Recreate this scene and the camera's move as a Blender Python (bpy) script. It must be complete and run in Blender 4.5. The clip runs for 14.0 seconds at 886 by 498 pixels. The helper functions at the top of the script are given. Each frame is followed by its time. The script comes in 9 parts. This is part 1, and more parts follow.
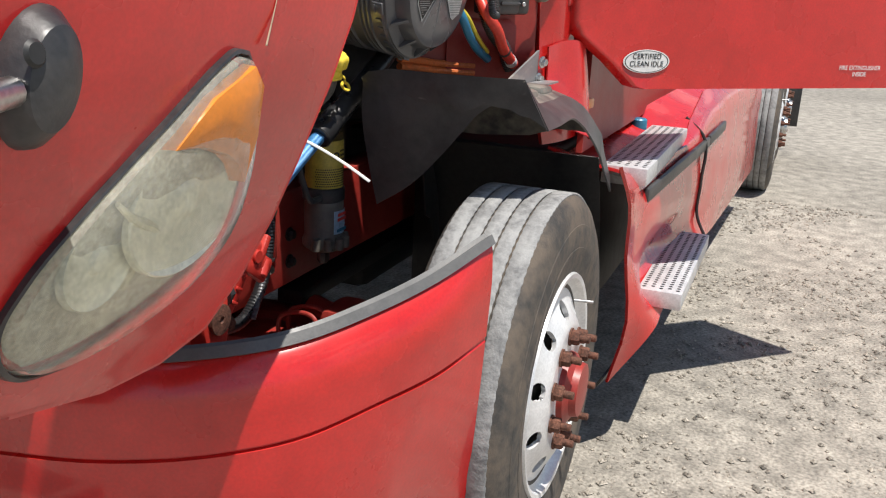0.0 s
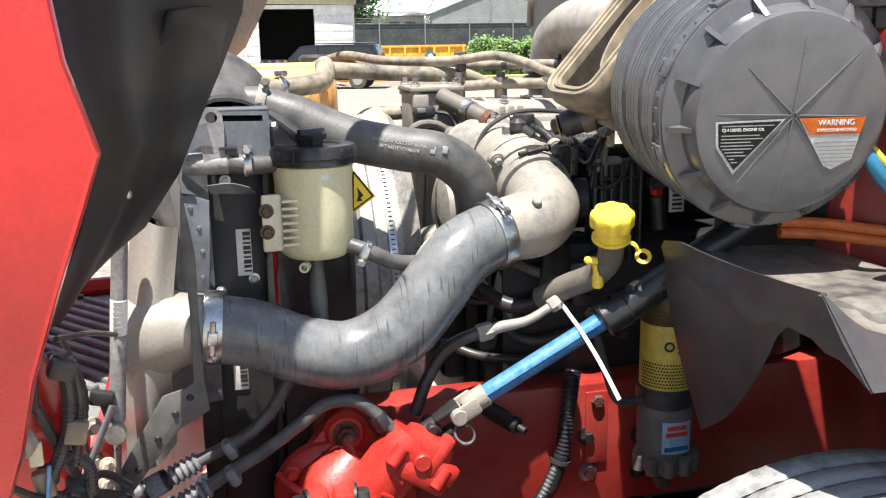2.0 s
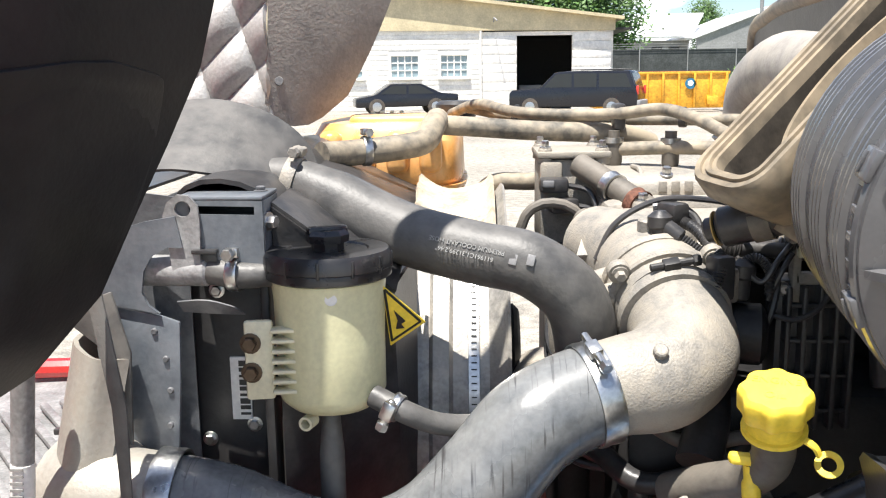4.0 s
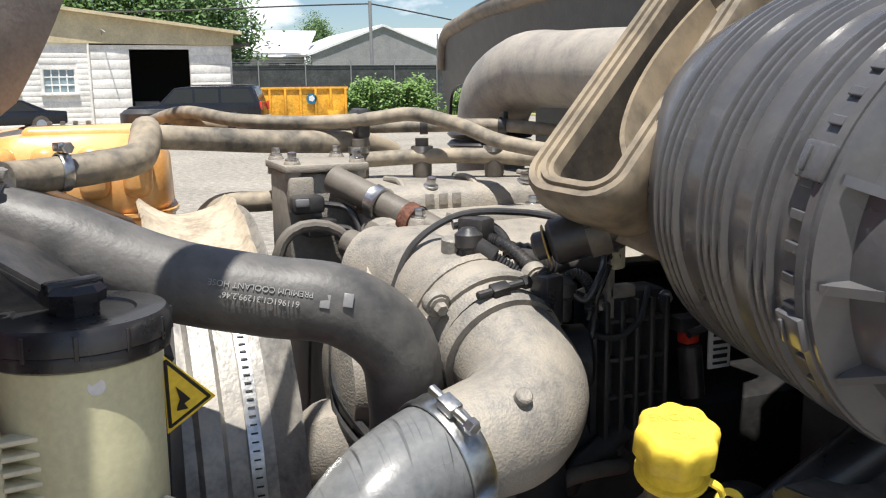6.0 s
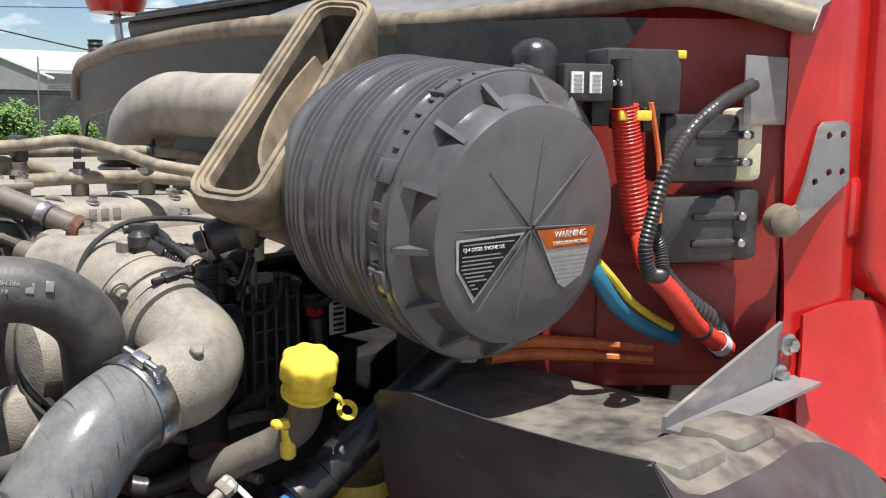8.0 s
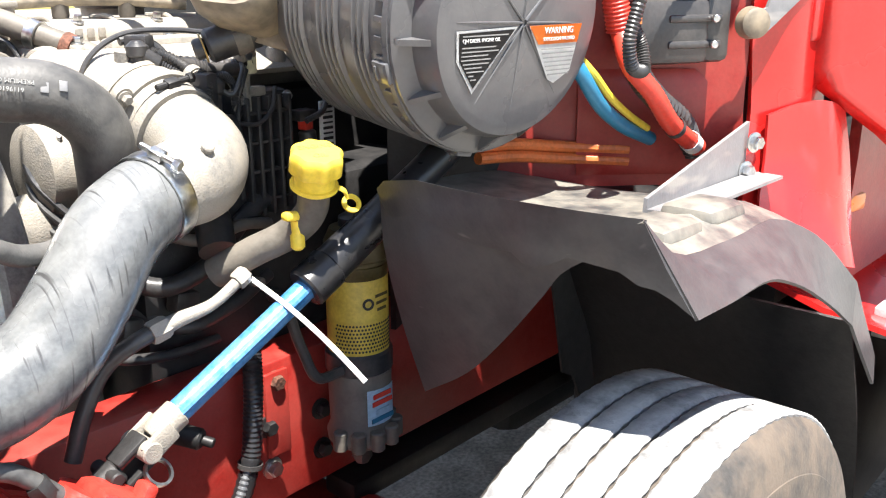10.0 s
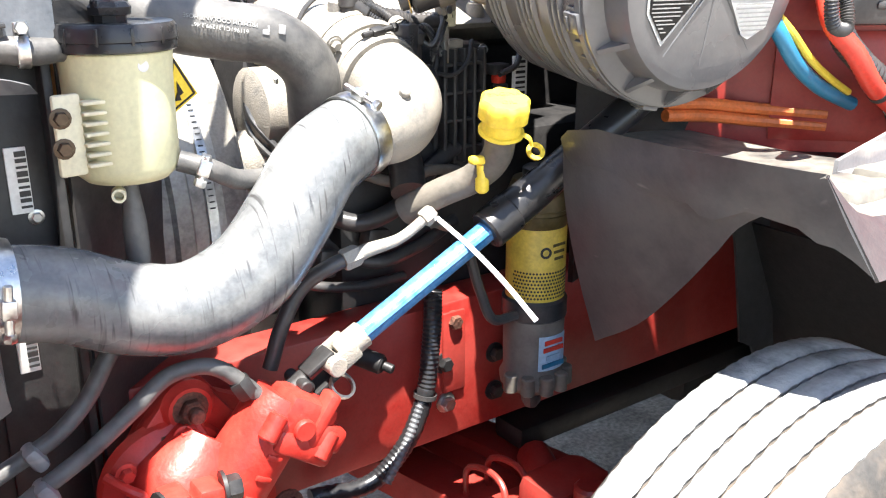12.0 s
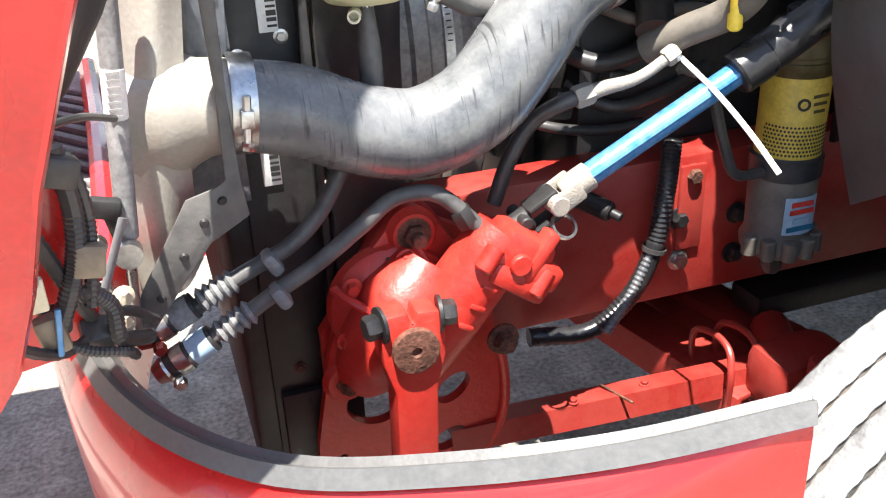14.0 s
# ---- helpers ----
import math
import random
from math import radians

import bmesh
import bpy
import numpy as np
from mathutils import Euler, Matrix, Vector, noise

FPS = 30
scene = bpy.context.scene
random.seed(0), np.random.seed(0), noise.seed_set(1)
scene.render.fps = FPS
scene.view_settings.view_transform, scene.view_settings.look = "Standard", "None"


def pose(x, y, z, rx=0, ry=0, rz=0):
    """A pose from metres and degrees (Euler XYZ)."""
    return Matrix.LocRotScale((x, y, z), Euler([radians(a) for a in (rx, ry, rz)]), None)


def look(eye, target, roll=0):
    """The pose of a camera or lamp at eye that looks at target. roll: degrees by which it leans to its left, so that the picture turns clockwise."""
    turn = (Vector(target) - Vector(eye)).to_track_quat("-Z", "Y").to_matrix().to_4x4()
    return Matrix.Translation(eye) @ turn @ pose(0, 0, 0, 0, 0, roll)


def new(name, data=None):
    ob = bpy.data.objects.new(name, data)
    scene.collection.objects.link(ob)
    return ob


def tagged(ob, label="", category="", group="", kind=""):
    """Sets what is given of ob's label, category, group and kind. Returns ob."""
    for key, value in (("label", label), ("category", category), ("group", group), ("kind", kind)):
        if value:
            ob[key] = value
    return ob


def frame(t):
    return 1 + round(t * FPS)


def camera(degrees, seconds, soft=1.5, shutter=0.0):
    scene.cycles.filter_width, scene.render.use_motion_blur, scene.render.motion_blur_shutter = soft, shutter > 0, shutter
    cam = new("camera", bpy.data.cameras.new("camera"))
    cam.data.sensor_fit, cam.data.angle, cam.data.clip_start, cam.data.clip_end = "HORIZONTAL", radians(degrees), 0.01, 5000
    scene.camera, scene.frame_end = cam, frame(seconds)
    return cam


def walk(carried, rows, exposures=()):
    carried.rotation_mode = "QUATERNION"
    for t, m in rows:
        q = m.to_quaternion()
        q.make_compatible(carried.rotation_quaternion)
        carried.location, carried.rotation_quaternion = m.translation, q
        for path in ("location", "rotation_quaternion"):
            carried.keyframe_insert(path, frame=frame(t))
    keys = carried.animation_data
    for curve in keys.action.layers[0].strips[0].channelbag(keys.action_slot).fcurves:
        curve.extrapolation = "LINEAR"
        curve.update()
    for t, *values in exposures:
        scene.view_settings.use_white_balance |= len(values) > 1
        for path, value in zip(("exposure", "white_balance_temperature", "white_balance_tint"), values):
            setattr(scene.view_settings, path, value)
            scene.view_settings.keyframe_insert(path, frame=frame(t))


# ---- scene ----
cam = camera(52.2, 14.0, 1.15)
PATH = [
    (0, (-2.16, -0.461, 1.536), (-0.374, 0.226, 0.955), 2.8),
    (0.1, (-2.123, -0.518, 1.546), (-0.362, 0.258, 1.0), 1.6),
    (0.5, (-1.84, -0.734, 1.567), (-0.277, 0.42, 1.091), 1.2),
    (1, (-1.487, -0.81, 1.569), (-0.205, 0.655, 1.11), 1.1),
    (1.5, (-1.132, -0.819, 1.577), (-0.196, 0.883, 1.102), 0.1),
    (2, (-0.856, -0.808, 1.619), (-0.379, 1.085, 1.186), -1.0),
    (2.5, (-0.684, -0.668, 1.634), (-0.587, 1.295, 1.267), -0.9),
    (2.7, (-0.626, -0.596, 1.669), (-0.669, 1.362, 1.267), -1.6),
    (4.8, (-0.507, -0.202, 1.654), (-0.567, 1.765, 1.295), -0.5),
    (5, (-0.518, -0.176, 1.652), (-0.494, 1.791, 1.286), -0.4),
    (5.5, (-0.546, -0.097, 1.651), (-0.22, 1.844, 1.293), -0.3),
    (6, (-0.674, -0.035, 1.641), (0.051, 1.796, 1.291), -0.8),
    (6.3, (-0.759, -0.038, 1.623), (0.195, 1.697, 1.344), 0.9),
    (6.5, (-0.766, -0.039, 1.647), (0.271, 1.64, 1.325), 0.7),
    (7, (-0.798, -0.087, 1.661), (0.426, 1.476, 1.417), 1.2),
    (7.5, (-0.834, -0.224, 1.673), (0.501, 1.252, 1.474), 0.6),
    (8, (-0.884, -0.316, 1.647), (0.524, 1.076, 1.36), 0.4),
    (8.5, (-0.916, -0.33, 1.638), (0.562, 0.963, 1.256), 0.3),
    (9, (-0.95, -0.313, 1.628), (0.539, 0.932, 1.147), -0.0),
    (9.2, (-0.969, -0.31, 1.614), (0.51, 0.929, 1.088), -0.1),
    (11.3, (-1.016, -0.388, 1.543), (0.293, 0.994, 0.928), 0.9),
    (11.5, (-1.021, -0.385, 1.542), (0.241, 1.033, 0.915), 1.0),
    (12, (-1.033, -0.394, 1.545), (0.084, 1.141, 0.915), 0.0),
    (12.5, (-1.034, -0.401, 1.535), (-0.107, 1.242, 0.871), -0.8),
    (13, (-1.027, -0.416, 1.515), (-0.327, 1.3, 0.764), -0.8),
    (13.5, (-1.016, -0.431, 1.499), (-0.506, 1.312, 0.661), -2.3),
    (14, (-0.986, -0.403, 1.495), (-0.423, 1.297, 0.604), -2.4),
]
EXPOSURES = [(0, 0.3), (0.5, 0.4), (1, 0.65), (1.5, 1.0), (2, 1.2), (2.5, 1.25), (5, 0.9), (6, 0.58), (6.5, 0.58), (7.5, 0.5), (8.5, 0.8), (9, 1.15), (11.5, 2.38), (12.5, 2.12), (13.2, 1.85), (14, 1.85)]
walk(cam, [(t, look(eye, target, roll)) for t, eye, target, roll in PATH], EXPOSURES)

# ---------------- world and sun ----------------
SUN = Vector((-0.14, -0.28, 1.0)).normalized()
world = bpy.data.worlds.new("sky")
scene.world = world
world.use_nodes = True
wn, wl = world.node_tree.nodes, world.node_tree.links
sky = wn.new("ShaderNodeTexSky")
sky.sky_type = "NISHITA"
sky.sun_disc = False
sky.dust_density, sky.ozone_density = 0.2, 4.0
sky.sun_elevation = math.asin(SUN.z)
sky.sun_rotation = math.atan2(SUN.x, SUN.y)
geo = wn.new("ShaderNodeTexCoord")
puff = wn.new("ShaderNodeTexNoise")
puff.inputs["Scale"].default_value, puff.inputs["Detail"].default_value = 7.0, 9
stretch = wn.new("ShaderNodeMapping")
stretch.inputs["Scale"].default_value = (1, 1, 2.6)
wl.new(geo.outputs["Generated"], stretch.inputs["Vector"])
wl.new(stretch.outputs[0], puff.inputs["Vector"])
cover = wn.new("ShaderNodeMapRange")
cover.inputs["From Min"].default_value, cover.inputs["From Max"].default_value = 0.535, 0.63
wl.new(puff.outputs["Fac"], cover.inputs["Value"])
clouds = wn.new("ShaderNodeMix")
clouds.data_type = "RGBA"
wl.new(cover.outputs[0], clouds.inputs["Factor"])
wl.new(sky.outputs[0], clouds.inputs["A"])
clouds.inputs["B"].default_value = (11.5, 11.8, 12.3, 1)
wl.new(clouds.outputs["Result"], wn["Background"].inputs[0])
wn["Background"].inputs[1].default_value = 0.075
sun_data = bpy.data.lights.new("sun", "SUN")
sun_data.energy, sun_data.angle, sun_data.color = 5.0, radians(0.53), (1.0, 0.955, 0.89)
sun = new("sun", sun_data)
sun.matrix_world = look(SUN * 60, (0, 0, 0))


# ---------------- materials ----------------
def mat(name, col, rough=0.5, metal=0.0, var=0.25, scale=14.0, bump=0.15, dust=None, dust_amount=0.0, coat=0.0, fine=160.0, spec=0.5):
    """Paint, plastic, rubber or metal with blotches, fine grain, relief, and dust that settles on upward faces."""
    m = bpy.data.materials.new(name)
    m.use_nodes = True
    n, l = m.node_tree.nodes, m.node_tree.links
    b = n["Principled BSDF"]
    b.inputs["Metallic"].default_value = metal
    b.inputs["Coat Weight"].default_value = coat
    b.inputs["Coat Roughness"].default_value = 0.06
    b.inputs["Specular IOR Level"].default_value = spec
    co = n.new("ShaderNodeTexCoord")
    big = n.new("ShaderNodeTexNoise")
    big.inputs["Scale"].default_value, big.inputs["Detail"].default_value = scale, 5
    small = n.new("ShaderNodeTexNoise")
    small.inputs["Scale"].default_value, small.inputs["Detail"].default_value = fine, 3
    l.new(co.outputs["Object"], big.inputs["Vector"])
    l.new(co.outputs["Object"], small.inputs["Vector"])
    ramp = n.new("ShaderNodeMapRange")
    ramp.inputs["From Min"].default_value, ramp.inputs["From Max"].default_value = 0.3, 0.7
    ramp.inputs["To Min"].default_value, ramp.inputs["To Max"].default_value = 1 - var, 1 + var
    l.new(big.outputs["Fac"], ramp.inputs["Value"])
    ramp2 = n.new("ShaderNodeMapRange")
    ramp2.inputs["From Min"].default_value, ramp2.inputs["From Max"].default_value = 0.3, 0.7
    ramp2.inputs["To Min"].default_value, ramp2.inputs["To Max"].default_value = 1 - var * 0.8, 1 + var * 0.8
    l.new(small.outputs["Fac"], ramp2.inputs["Value"])
    mul = n.new("ShaderNodeMath")
    mul.operation = "MULTIPLY"
    mid = n.new("ShaderNodeTexNoise")
    mid.inputs["Scale"].default_value, mid.inputs["Detail"].default_value = scale * 4.3, 7
    l.new(co.outputs["Object"], mid.inputs["Vector"])
    ramp3 = n.new("ShaderNodeMapRange")
    ramp3.inputs["From Min"].default_value, ramp3.inputs["From Max"].default_value = 0.3, 0.7
    ramp3.inputs["To Min"].default_value, ramp3.inputs["To Max"].default_value = 1 - var * 0.7, 1 + var * 0.7
    l.new(mid.outputs["Fac"], ramp3.inputs["Value"])
    mul0 = n.new("ShaderNodeMath")
    mul0.operation = "MULTIPLY"
    l.new(ramp.outputs[0], mul0.inputs[0])
    l.new(ramp3.outputs[0], mul0.inputs[1])
    l.new(mul0.outputs[0], mul.inputs[0])
    l.new(ramp2.outputs[0], mul.inputs[1])
    tint = n.new("ShaderNodeVectorMath")
    tint.operation = "SCALE"
    tint.inputs[0].default_value = col
    l.new(mul.outputs[0], tint.inputs["Scale"])
    out = tint.outputs[0]
    if dust:
        mix = n.new("ShaderNodeMix")
        mix.data_type = "RGBA"
        fac = n.new("ShaderNodeMapRange")
        fac.inputs["From Min"].default_value, fac.inputs["From Max"].default_value = 0.38, 0.60
        fac.inputs["To Max"].default_value = dust_amount
        blend = n.new("ShaderNodeMix")
        blend.inputs["Factor"].default_value = 0.45
        l.new(big.outputs["Fac"], blend.inputs["A"])
        l.new(mid.outputs["Fac"], blend.inputs["B"])
        l.new(blend.outputs["Result"], fac.inputs["Value"])
        l.new(fac.outputs[0], mix.inputs["Factor"])
        l.new(out, mix.inputs["A"])
        mix.inputs["B"].default_value = (*dust, 1)
        out = mix.outputs["Result"]
    l.new(out, b.inputs["Base Color"])
    rr = n.new("ShaderNodeMapRange")
    rr.inputs["To Min"].default_value, rr.inputs["To Max"].default_value = max(rough - 0.12, 0.03), min(rough + 0.12, 1)
    l.new(big.outputs["Fac"], rr.inputs["Value"])
    l.new(rr.outputs[0], b.inputs["Roughness"])
    bp = n.new("ShaderNodeBump")
    bp.inputs["Strength"].default_value, bp.inputs["Distance"].default_value = bump, 0.004
    l.new(small.outputs["Fac"], bp.inputs["Height"])
    l.new(bp.outputs[0], b.inputs["Normal"])
    return m


TAN = (0.42, 0.35, 0.25)
RED = mat("red paint", (0.52, 0.016, 0.014), 0.28, 0, 0.10, 5, 0.02, coat=0.6)
GEARRED = mat("cast red paint", (0.50, 0.026, 0.018), 0.42, 0, 0.10, 14, 0.22, dust=(0.42, 0.06, 0.04), dust_amount=0.4, fine=120)
# dusty red whose base is darkened to hold the shade on rail and firewall
RED_DIRTY_SHADE = mat("dusty red paint darkened for shade", (0.31, 0.021, 0.016), 0.42, 0, 0.15, 9, 0.08, dust=(0.24, 0.06, 0.045), dust_amount=0.4)
CAPBLACK = mat("clean black cap plastic", (0.018, 0.018, 0.020), 0.30, 0, 0.08, 30, 0.06, dust=(0.05, 0.048, 0.045), dust_amount=0.2)
# dark plastic, its pale blue cast is sky reflection put into the colour
PANELSKY = mat("grey black panel plastic with sky tint", (0.10, 0.115, 0.135), 0.36, 0, 0.15, 9, 0.1, dust=(0.20, 0.21, 0.22), dust_amount=0.45)
SEALRUBBER = mat("smooth seal rubber", (0.10, 0.099, 0.096), 0.42, 0, 0.08, 40, 0.08, coat=0.25)
BLACK = mat("black plastic", (0.032, 0.033, 0.036), 0.38, 0, 0.2, 10, 0.1, dust=(0.12, 0.10, 0.08), dust_amount=0.25)
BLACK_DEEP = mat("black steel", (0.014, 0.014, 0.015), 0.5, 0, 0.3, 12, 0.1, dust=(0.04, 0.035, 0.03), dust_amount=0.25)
LINER = mat("grey black liner plastic", (0.050, 0.050, 0.053), 0.40, 0, 0.10, 7, 0.10, dust=(0.105, 0.104, 0.10), dust_amount=0.4)
WELLBLACK = mat("speckled well liner", (0.022, 0.022, 0.023), 0.5, 0, 0.2, 12, 0.1, dust=(0.05, 0.048, 0.045), dust_amount=0.4)
DUSTLINER = mat("dust covered liner plastic", (0.075, 0.075, 0.074), 0.45, 0, 0.15, 9, 0.15, dust=(0.30, 0.275, 0.225), dust_amount=0.6)
CLEANER = mat("air cleaner plastic", (0.092, 0.092, 0.098), 0.28, 0, 0.07, 6, 0.05, dust=(0.15, 0.146, 0.14), dust_amount=0.4, coat=0.3)
TANPLASTIC = mat("dusty snorkel plastic", (0.16, 0.135, 0.10), 0.5, 0, 0.12, 9, 0.08, dust=(0.36, 0.29, 0.20), dust_amount=0.75)
RUBBER = mat("rubber hose", (0.06, 0.06, 0.06), 0.5, 0, 0.12, 9, 0.15, dust=(0.16, 0.152, 0.14), dust_amount=0.6)
SILVERHOSE = mat("grey coated hose", (0.115, 0.122, 0.128), 0.27, 0, 0.2, 7, 0.06, dust=(0.26, 0.26, 0.25), dust_amount=0.4)
DUSTHOSE = mat("dust covered hose", (0.13, 0.12, 0.10), 0.65, 0, 0.2, 12, 0.15, dust=TAN, dust_amount=0.75)
ALU = mat("dusty cast aluminium", (0.27, 0.255, 0.23), 0.6, 0.15, 0.16, 16, 0.3, dust=(0.35, 0.31, 0.25), dust_amount=0.75, fine=330)
CAST = mat("brown grey cast tank", (0.13, 0.118, 0.10), 0.55, 0.1, 0.15, 9, 0.12, dust=(0.19, 0.168, 0.14), dust_amount=0.6)
HOODLINER = mat("black hood liner plastic", (0.009, 0.0095, 0.011), 0.45, 0, 0.2, 7, 0.1, dust=(0.022, 0.021, 0.020), dust_amount=0.5, spec=0.35)
BLEACHED = mat("bleached rubber", (0.42, 0.35, 0.26), 0.7, 0, 0.25, 18, 0.3, dust=(0.52, 0.45, 0.34), dust_amount=0.6)
STEEL = mat("zinc steel", (0.55, 0.55, 0.54), 0.32, 1.0, 0.15, 30, 0.1)
WHITEALU = mat("polished alloy wheel", (0.74, 0.74, 0.74), 0.35, 0.35, 0.10, 8, 0.08)
RUST = mat("rusty steel", (0.13, 0.055, 0.035), 0.8, 0.2, 0.4, 40, 0.5)
TYRE = mat("tyre rubber", (0.055, 0.052, 0.048), 0.75, 0, 0.2, 9, 0.2, dust=(0.16, 0.12, 0.085), dust_amount=0.6)
TREAD = mat("dusty tyre tread", (0.20, 0.20, 0.20), 0.85, 0, 0.2, 12, 0.4, dust=(0.36, 0.36, 0.35), dust_amount=0.7)
RESERVOIR = mat("aged translucent plastic", (0.62, 0.60, 0.38), 0.35, 0, 0.08, 6, 0.05)
CREAM = mat("cream plastic", (0.68, 0.64, 0.46), 0.45, 0, 0.1, 12, 0.1)
ORANGETANK = mat("amber coolant tank plastic", (0.80, 0.38, 0.10), 0.30, 0, 0.1, 6, 0.05, dust=(0.75, 0.60, 0.35), dust_amount=0.4)
YELLOW = mat("yellow plastic", (0.92, 0.68, 0.07), 0.4, 0, 0.1, 12, 0.1)
YELLOWBAND = mat("yellow filter paint", (0.55, 0.40, 0.06), 0.45, 0, 0.15, 12, 0.1)
BLUE = mat("blue paint", (0.04, 0.22, 0.50), 0.35, 0.2, 0.2, 20, 0.1, dust=(0.35, 0.42, 0.48), dust_amount=0.3)
WHITE = mat("white label", (0.72, 0.72, 0.70), 0.5, 0, 0.08, 20, 0.02)
ORANGE = mat("orange label", (0.85, 0.22, 0.03), 0.5, 0, 0.08, 20, 0.02)
INK = mat("black ink", (0.02, 0.02, 0.02), 0.5, 0, 0.1, 20, 0.0)
GREYINK = mat("grey ink", (0.27, 0.27, 0.26), 0.5, 0, 0.1, 20, 0.0)
REDTUBE = mat("red split loom", (0.65, 0.05, 0.03), 0.4, 0, 0.1, 20, 0.1)
ORANGEWIRE = mat("orange battery cable", (0.65, 0.16, 0.04), 0.5, 0, 0.15, 20, 0.1)
BLUEWIRE = mat("blue air line", (0.02, 0.16, 0.28), 0.35, 0, 0.1, 20, 0.05)
YELLOWWIRE = mat("yellow air line", (0.65, 0.50, 0.05), 0.35, 0, 0.1, 20, 0.05)
# less dusty than the outside, and darkened further for the shade in the duct
DUCTSHADE = mat("brown duct plastic with painted shade", (0.045, 0.038, 0.031), 0.55, 0, 0.15, 12, 0.1, dust=(0.12, 0.10, 0.075), dust_amount=0.4)
PIPEGREY = mat("dusty grey intake pipe", (0.30, 0.28, 0.25), 0.55, 0, 0.15, 7, 0.1, dust=(0.44, 0.39, 0.32), dust_amount=0.6)
COWLGREY = mat("grey cowl plastic", (0.18, 0.18, 0.186), 0.42, 0, 0.10, 5, 0.1, dust=(0.26, 0.255, 0.245), dust_amount=0.5)
BOLTBROWN = mat("brown plated steel", (0.075, 0.052, 0.034), 0.35, 0.6, 0.15, 40, 0.1)
BRASS = mat("dull brass", (0.42, 0.29, 0.10), 0.45, 0.5, 0.15, 30, 0.1)
SHROUD = mat("fan shroud steel", (0.32, 0.31, 0.29), 0.45, 0.3, 0.25, 10, 0.2, dust=(0.46, 0.42, 0.36), dust_amount=0.7)
FOIL = mat("quilted foil", (0.58, 0.57, 0.55), 0.45, 0.35, 0.2, 10, 0.2, dust=(0.33, 0.31, 0.28), dust_amount=0.6)
TANKALU = mat("bare cast cooler tank", (0.36, 0.345, 0.31), 0.5, 0.3, 0.12, 9, 0.15, dust=(0.30, 0.27, 0.22), dust_amount=0.6)
FELT = mat("grey felt lining", (0.27, 0.25, 0.23), 0.7, 0, 0.15, 12, 0.3, dust=(0.34, 0.31, 0.27), dust_amount=0.5)
OLIVE = mat("dark olive paint", (0.07, 0.055, 0.02), 0.4, 0.2, 0.2, 20, 0.1)
PALEBLUE = mat("pale blue label", (0.35, 0.50, 0.62), 0.5, 0, 0.1, 20, 0)
RADGREY = mat("grey black radiator steel", (0.085, 0.09, 0.10), 0.40, 0.1, 0.15, 16, 0.15, dust=(0.20, 0.20, 0.20), dust_amount=0.5)
STEPALU = mat("punched bright step metal", (0.62, 0.62, 0.62), 0.4, 0.35, 0.12, 14, 0.1)
BARN_GREY = mat("galvanised grey", (0.24, 0.24, 0.24), 0.6, 0.2, 0.25, 8, 0.2)


def streaked(m, stretch, lo, hi, dark):
    """Adds run-down stains, stretched round the hose."""
    n, l = m.node_tree.nodes, m.node_tree.links
    b = n["Principled BSDF"]
    src = b.inputs["Base Color"].links[0].from_socket
    co = n.new("ShaderNodeTexCoord")
    mp = n.new("ShaderNodeMapping")
    mp.inputs["Scale"].default_value = stretch
    t = n.new("ShaderNodeTexNoise")
    t.inputs["Scale"].default_value, t.inputs["Detail"].default_value = 1.0, 2
    r = n.new("ShaderNodeMapRange")
    r.inputs["From Min"].default_value, r.inputs["From Max"].default_value = lo, hi
    mx = n.new("ShaderNodeMix")
    mx.data_type = "RGBA"
    mx.inputs["B"].default_value = (*dark, 1)
    l.new(co.outputs["Object"], mp.inputs["Vector"])
    l.new(mp.outputs[0], t.inputs["Vector"])
    l.new(t.outputs["Fac"], r.inputs["Value"])
    l.new(r.outputs[0], mx.inputs["Factor"])
    l.new(src, mx.inputs["A"])
    l.new(mx.outputs["Result"], b.inputs["Base Color"])


streaked(SILVERHOSE, (190, 6, 16), 0.60, 0.72, (0.06, 0.06, 0.062))
streaked(LINER, (70, 12, 30), 0.72, 0.80, (0.20, 0.19, 0.18))
streaked(WELLBLACK, (60, 60, 14), 0.72, 0.76, (0.30, 0.29, 0.28))
streaked(ALU, (26, 26, 40), 0.60, 0.80, (0.30, 0.275, 0.24))
streaked(COWLGREY, (6, 6, 30), 0.62, 0.72, (0.33, 0.31, 0.28))


# ---------------- mesh helpers ----------------
def thing(name, label, category, group="", at=(0, 0, 0), kind=""):
    ob = new(name)
    ob.empty_display_size = 0.05
    ob.location = at
    return tagged(ob, label, category, group, kind)


def part(name, bm, material, parent, label="", smooth=True, angle=35):
    me = bpy.data.meshes.new(name)
    bm.normal_update()
    bm.to_mesh(me)
    bm.free()
    if smooth:
        me.shade_smooth()
        me.set_sharp_from_angle(angle=radians(angle))
    me.materials.append(material)
    ob = new(name, me)
    if parent:
        ob.parent = parent
        base = parent
        off = Vector((0, 0, 0))
        while base:
            off += base.location
            base = base.parent
        ob.location = -off
    if label:
        ob["label"] = label
    return ob


def join(*bms):
    out = bms[0]
    for b in bms[1:]:
        me = bpy.data.meshes.new("join")
        b.to_mesh(me)
        b.free()
        out.from_mesh(me)
        bpy.data.meshes.remove(me)
    return out


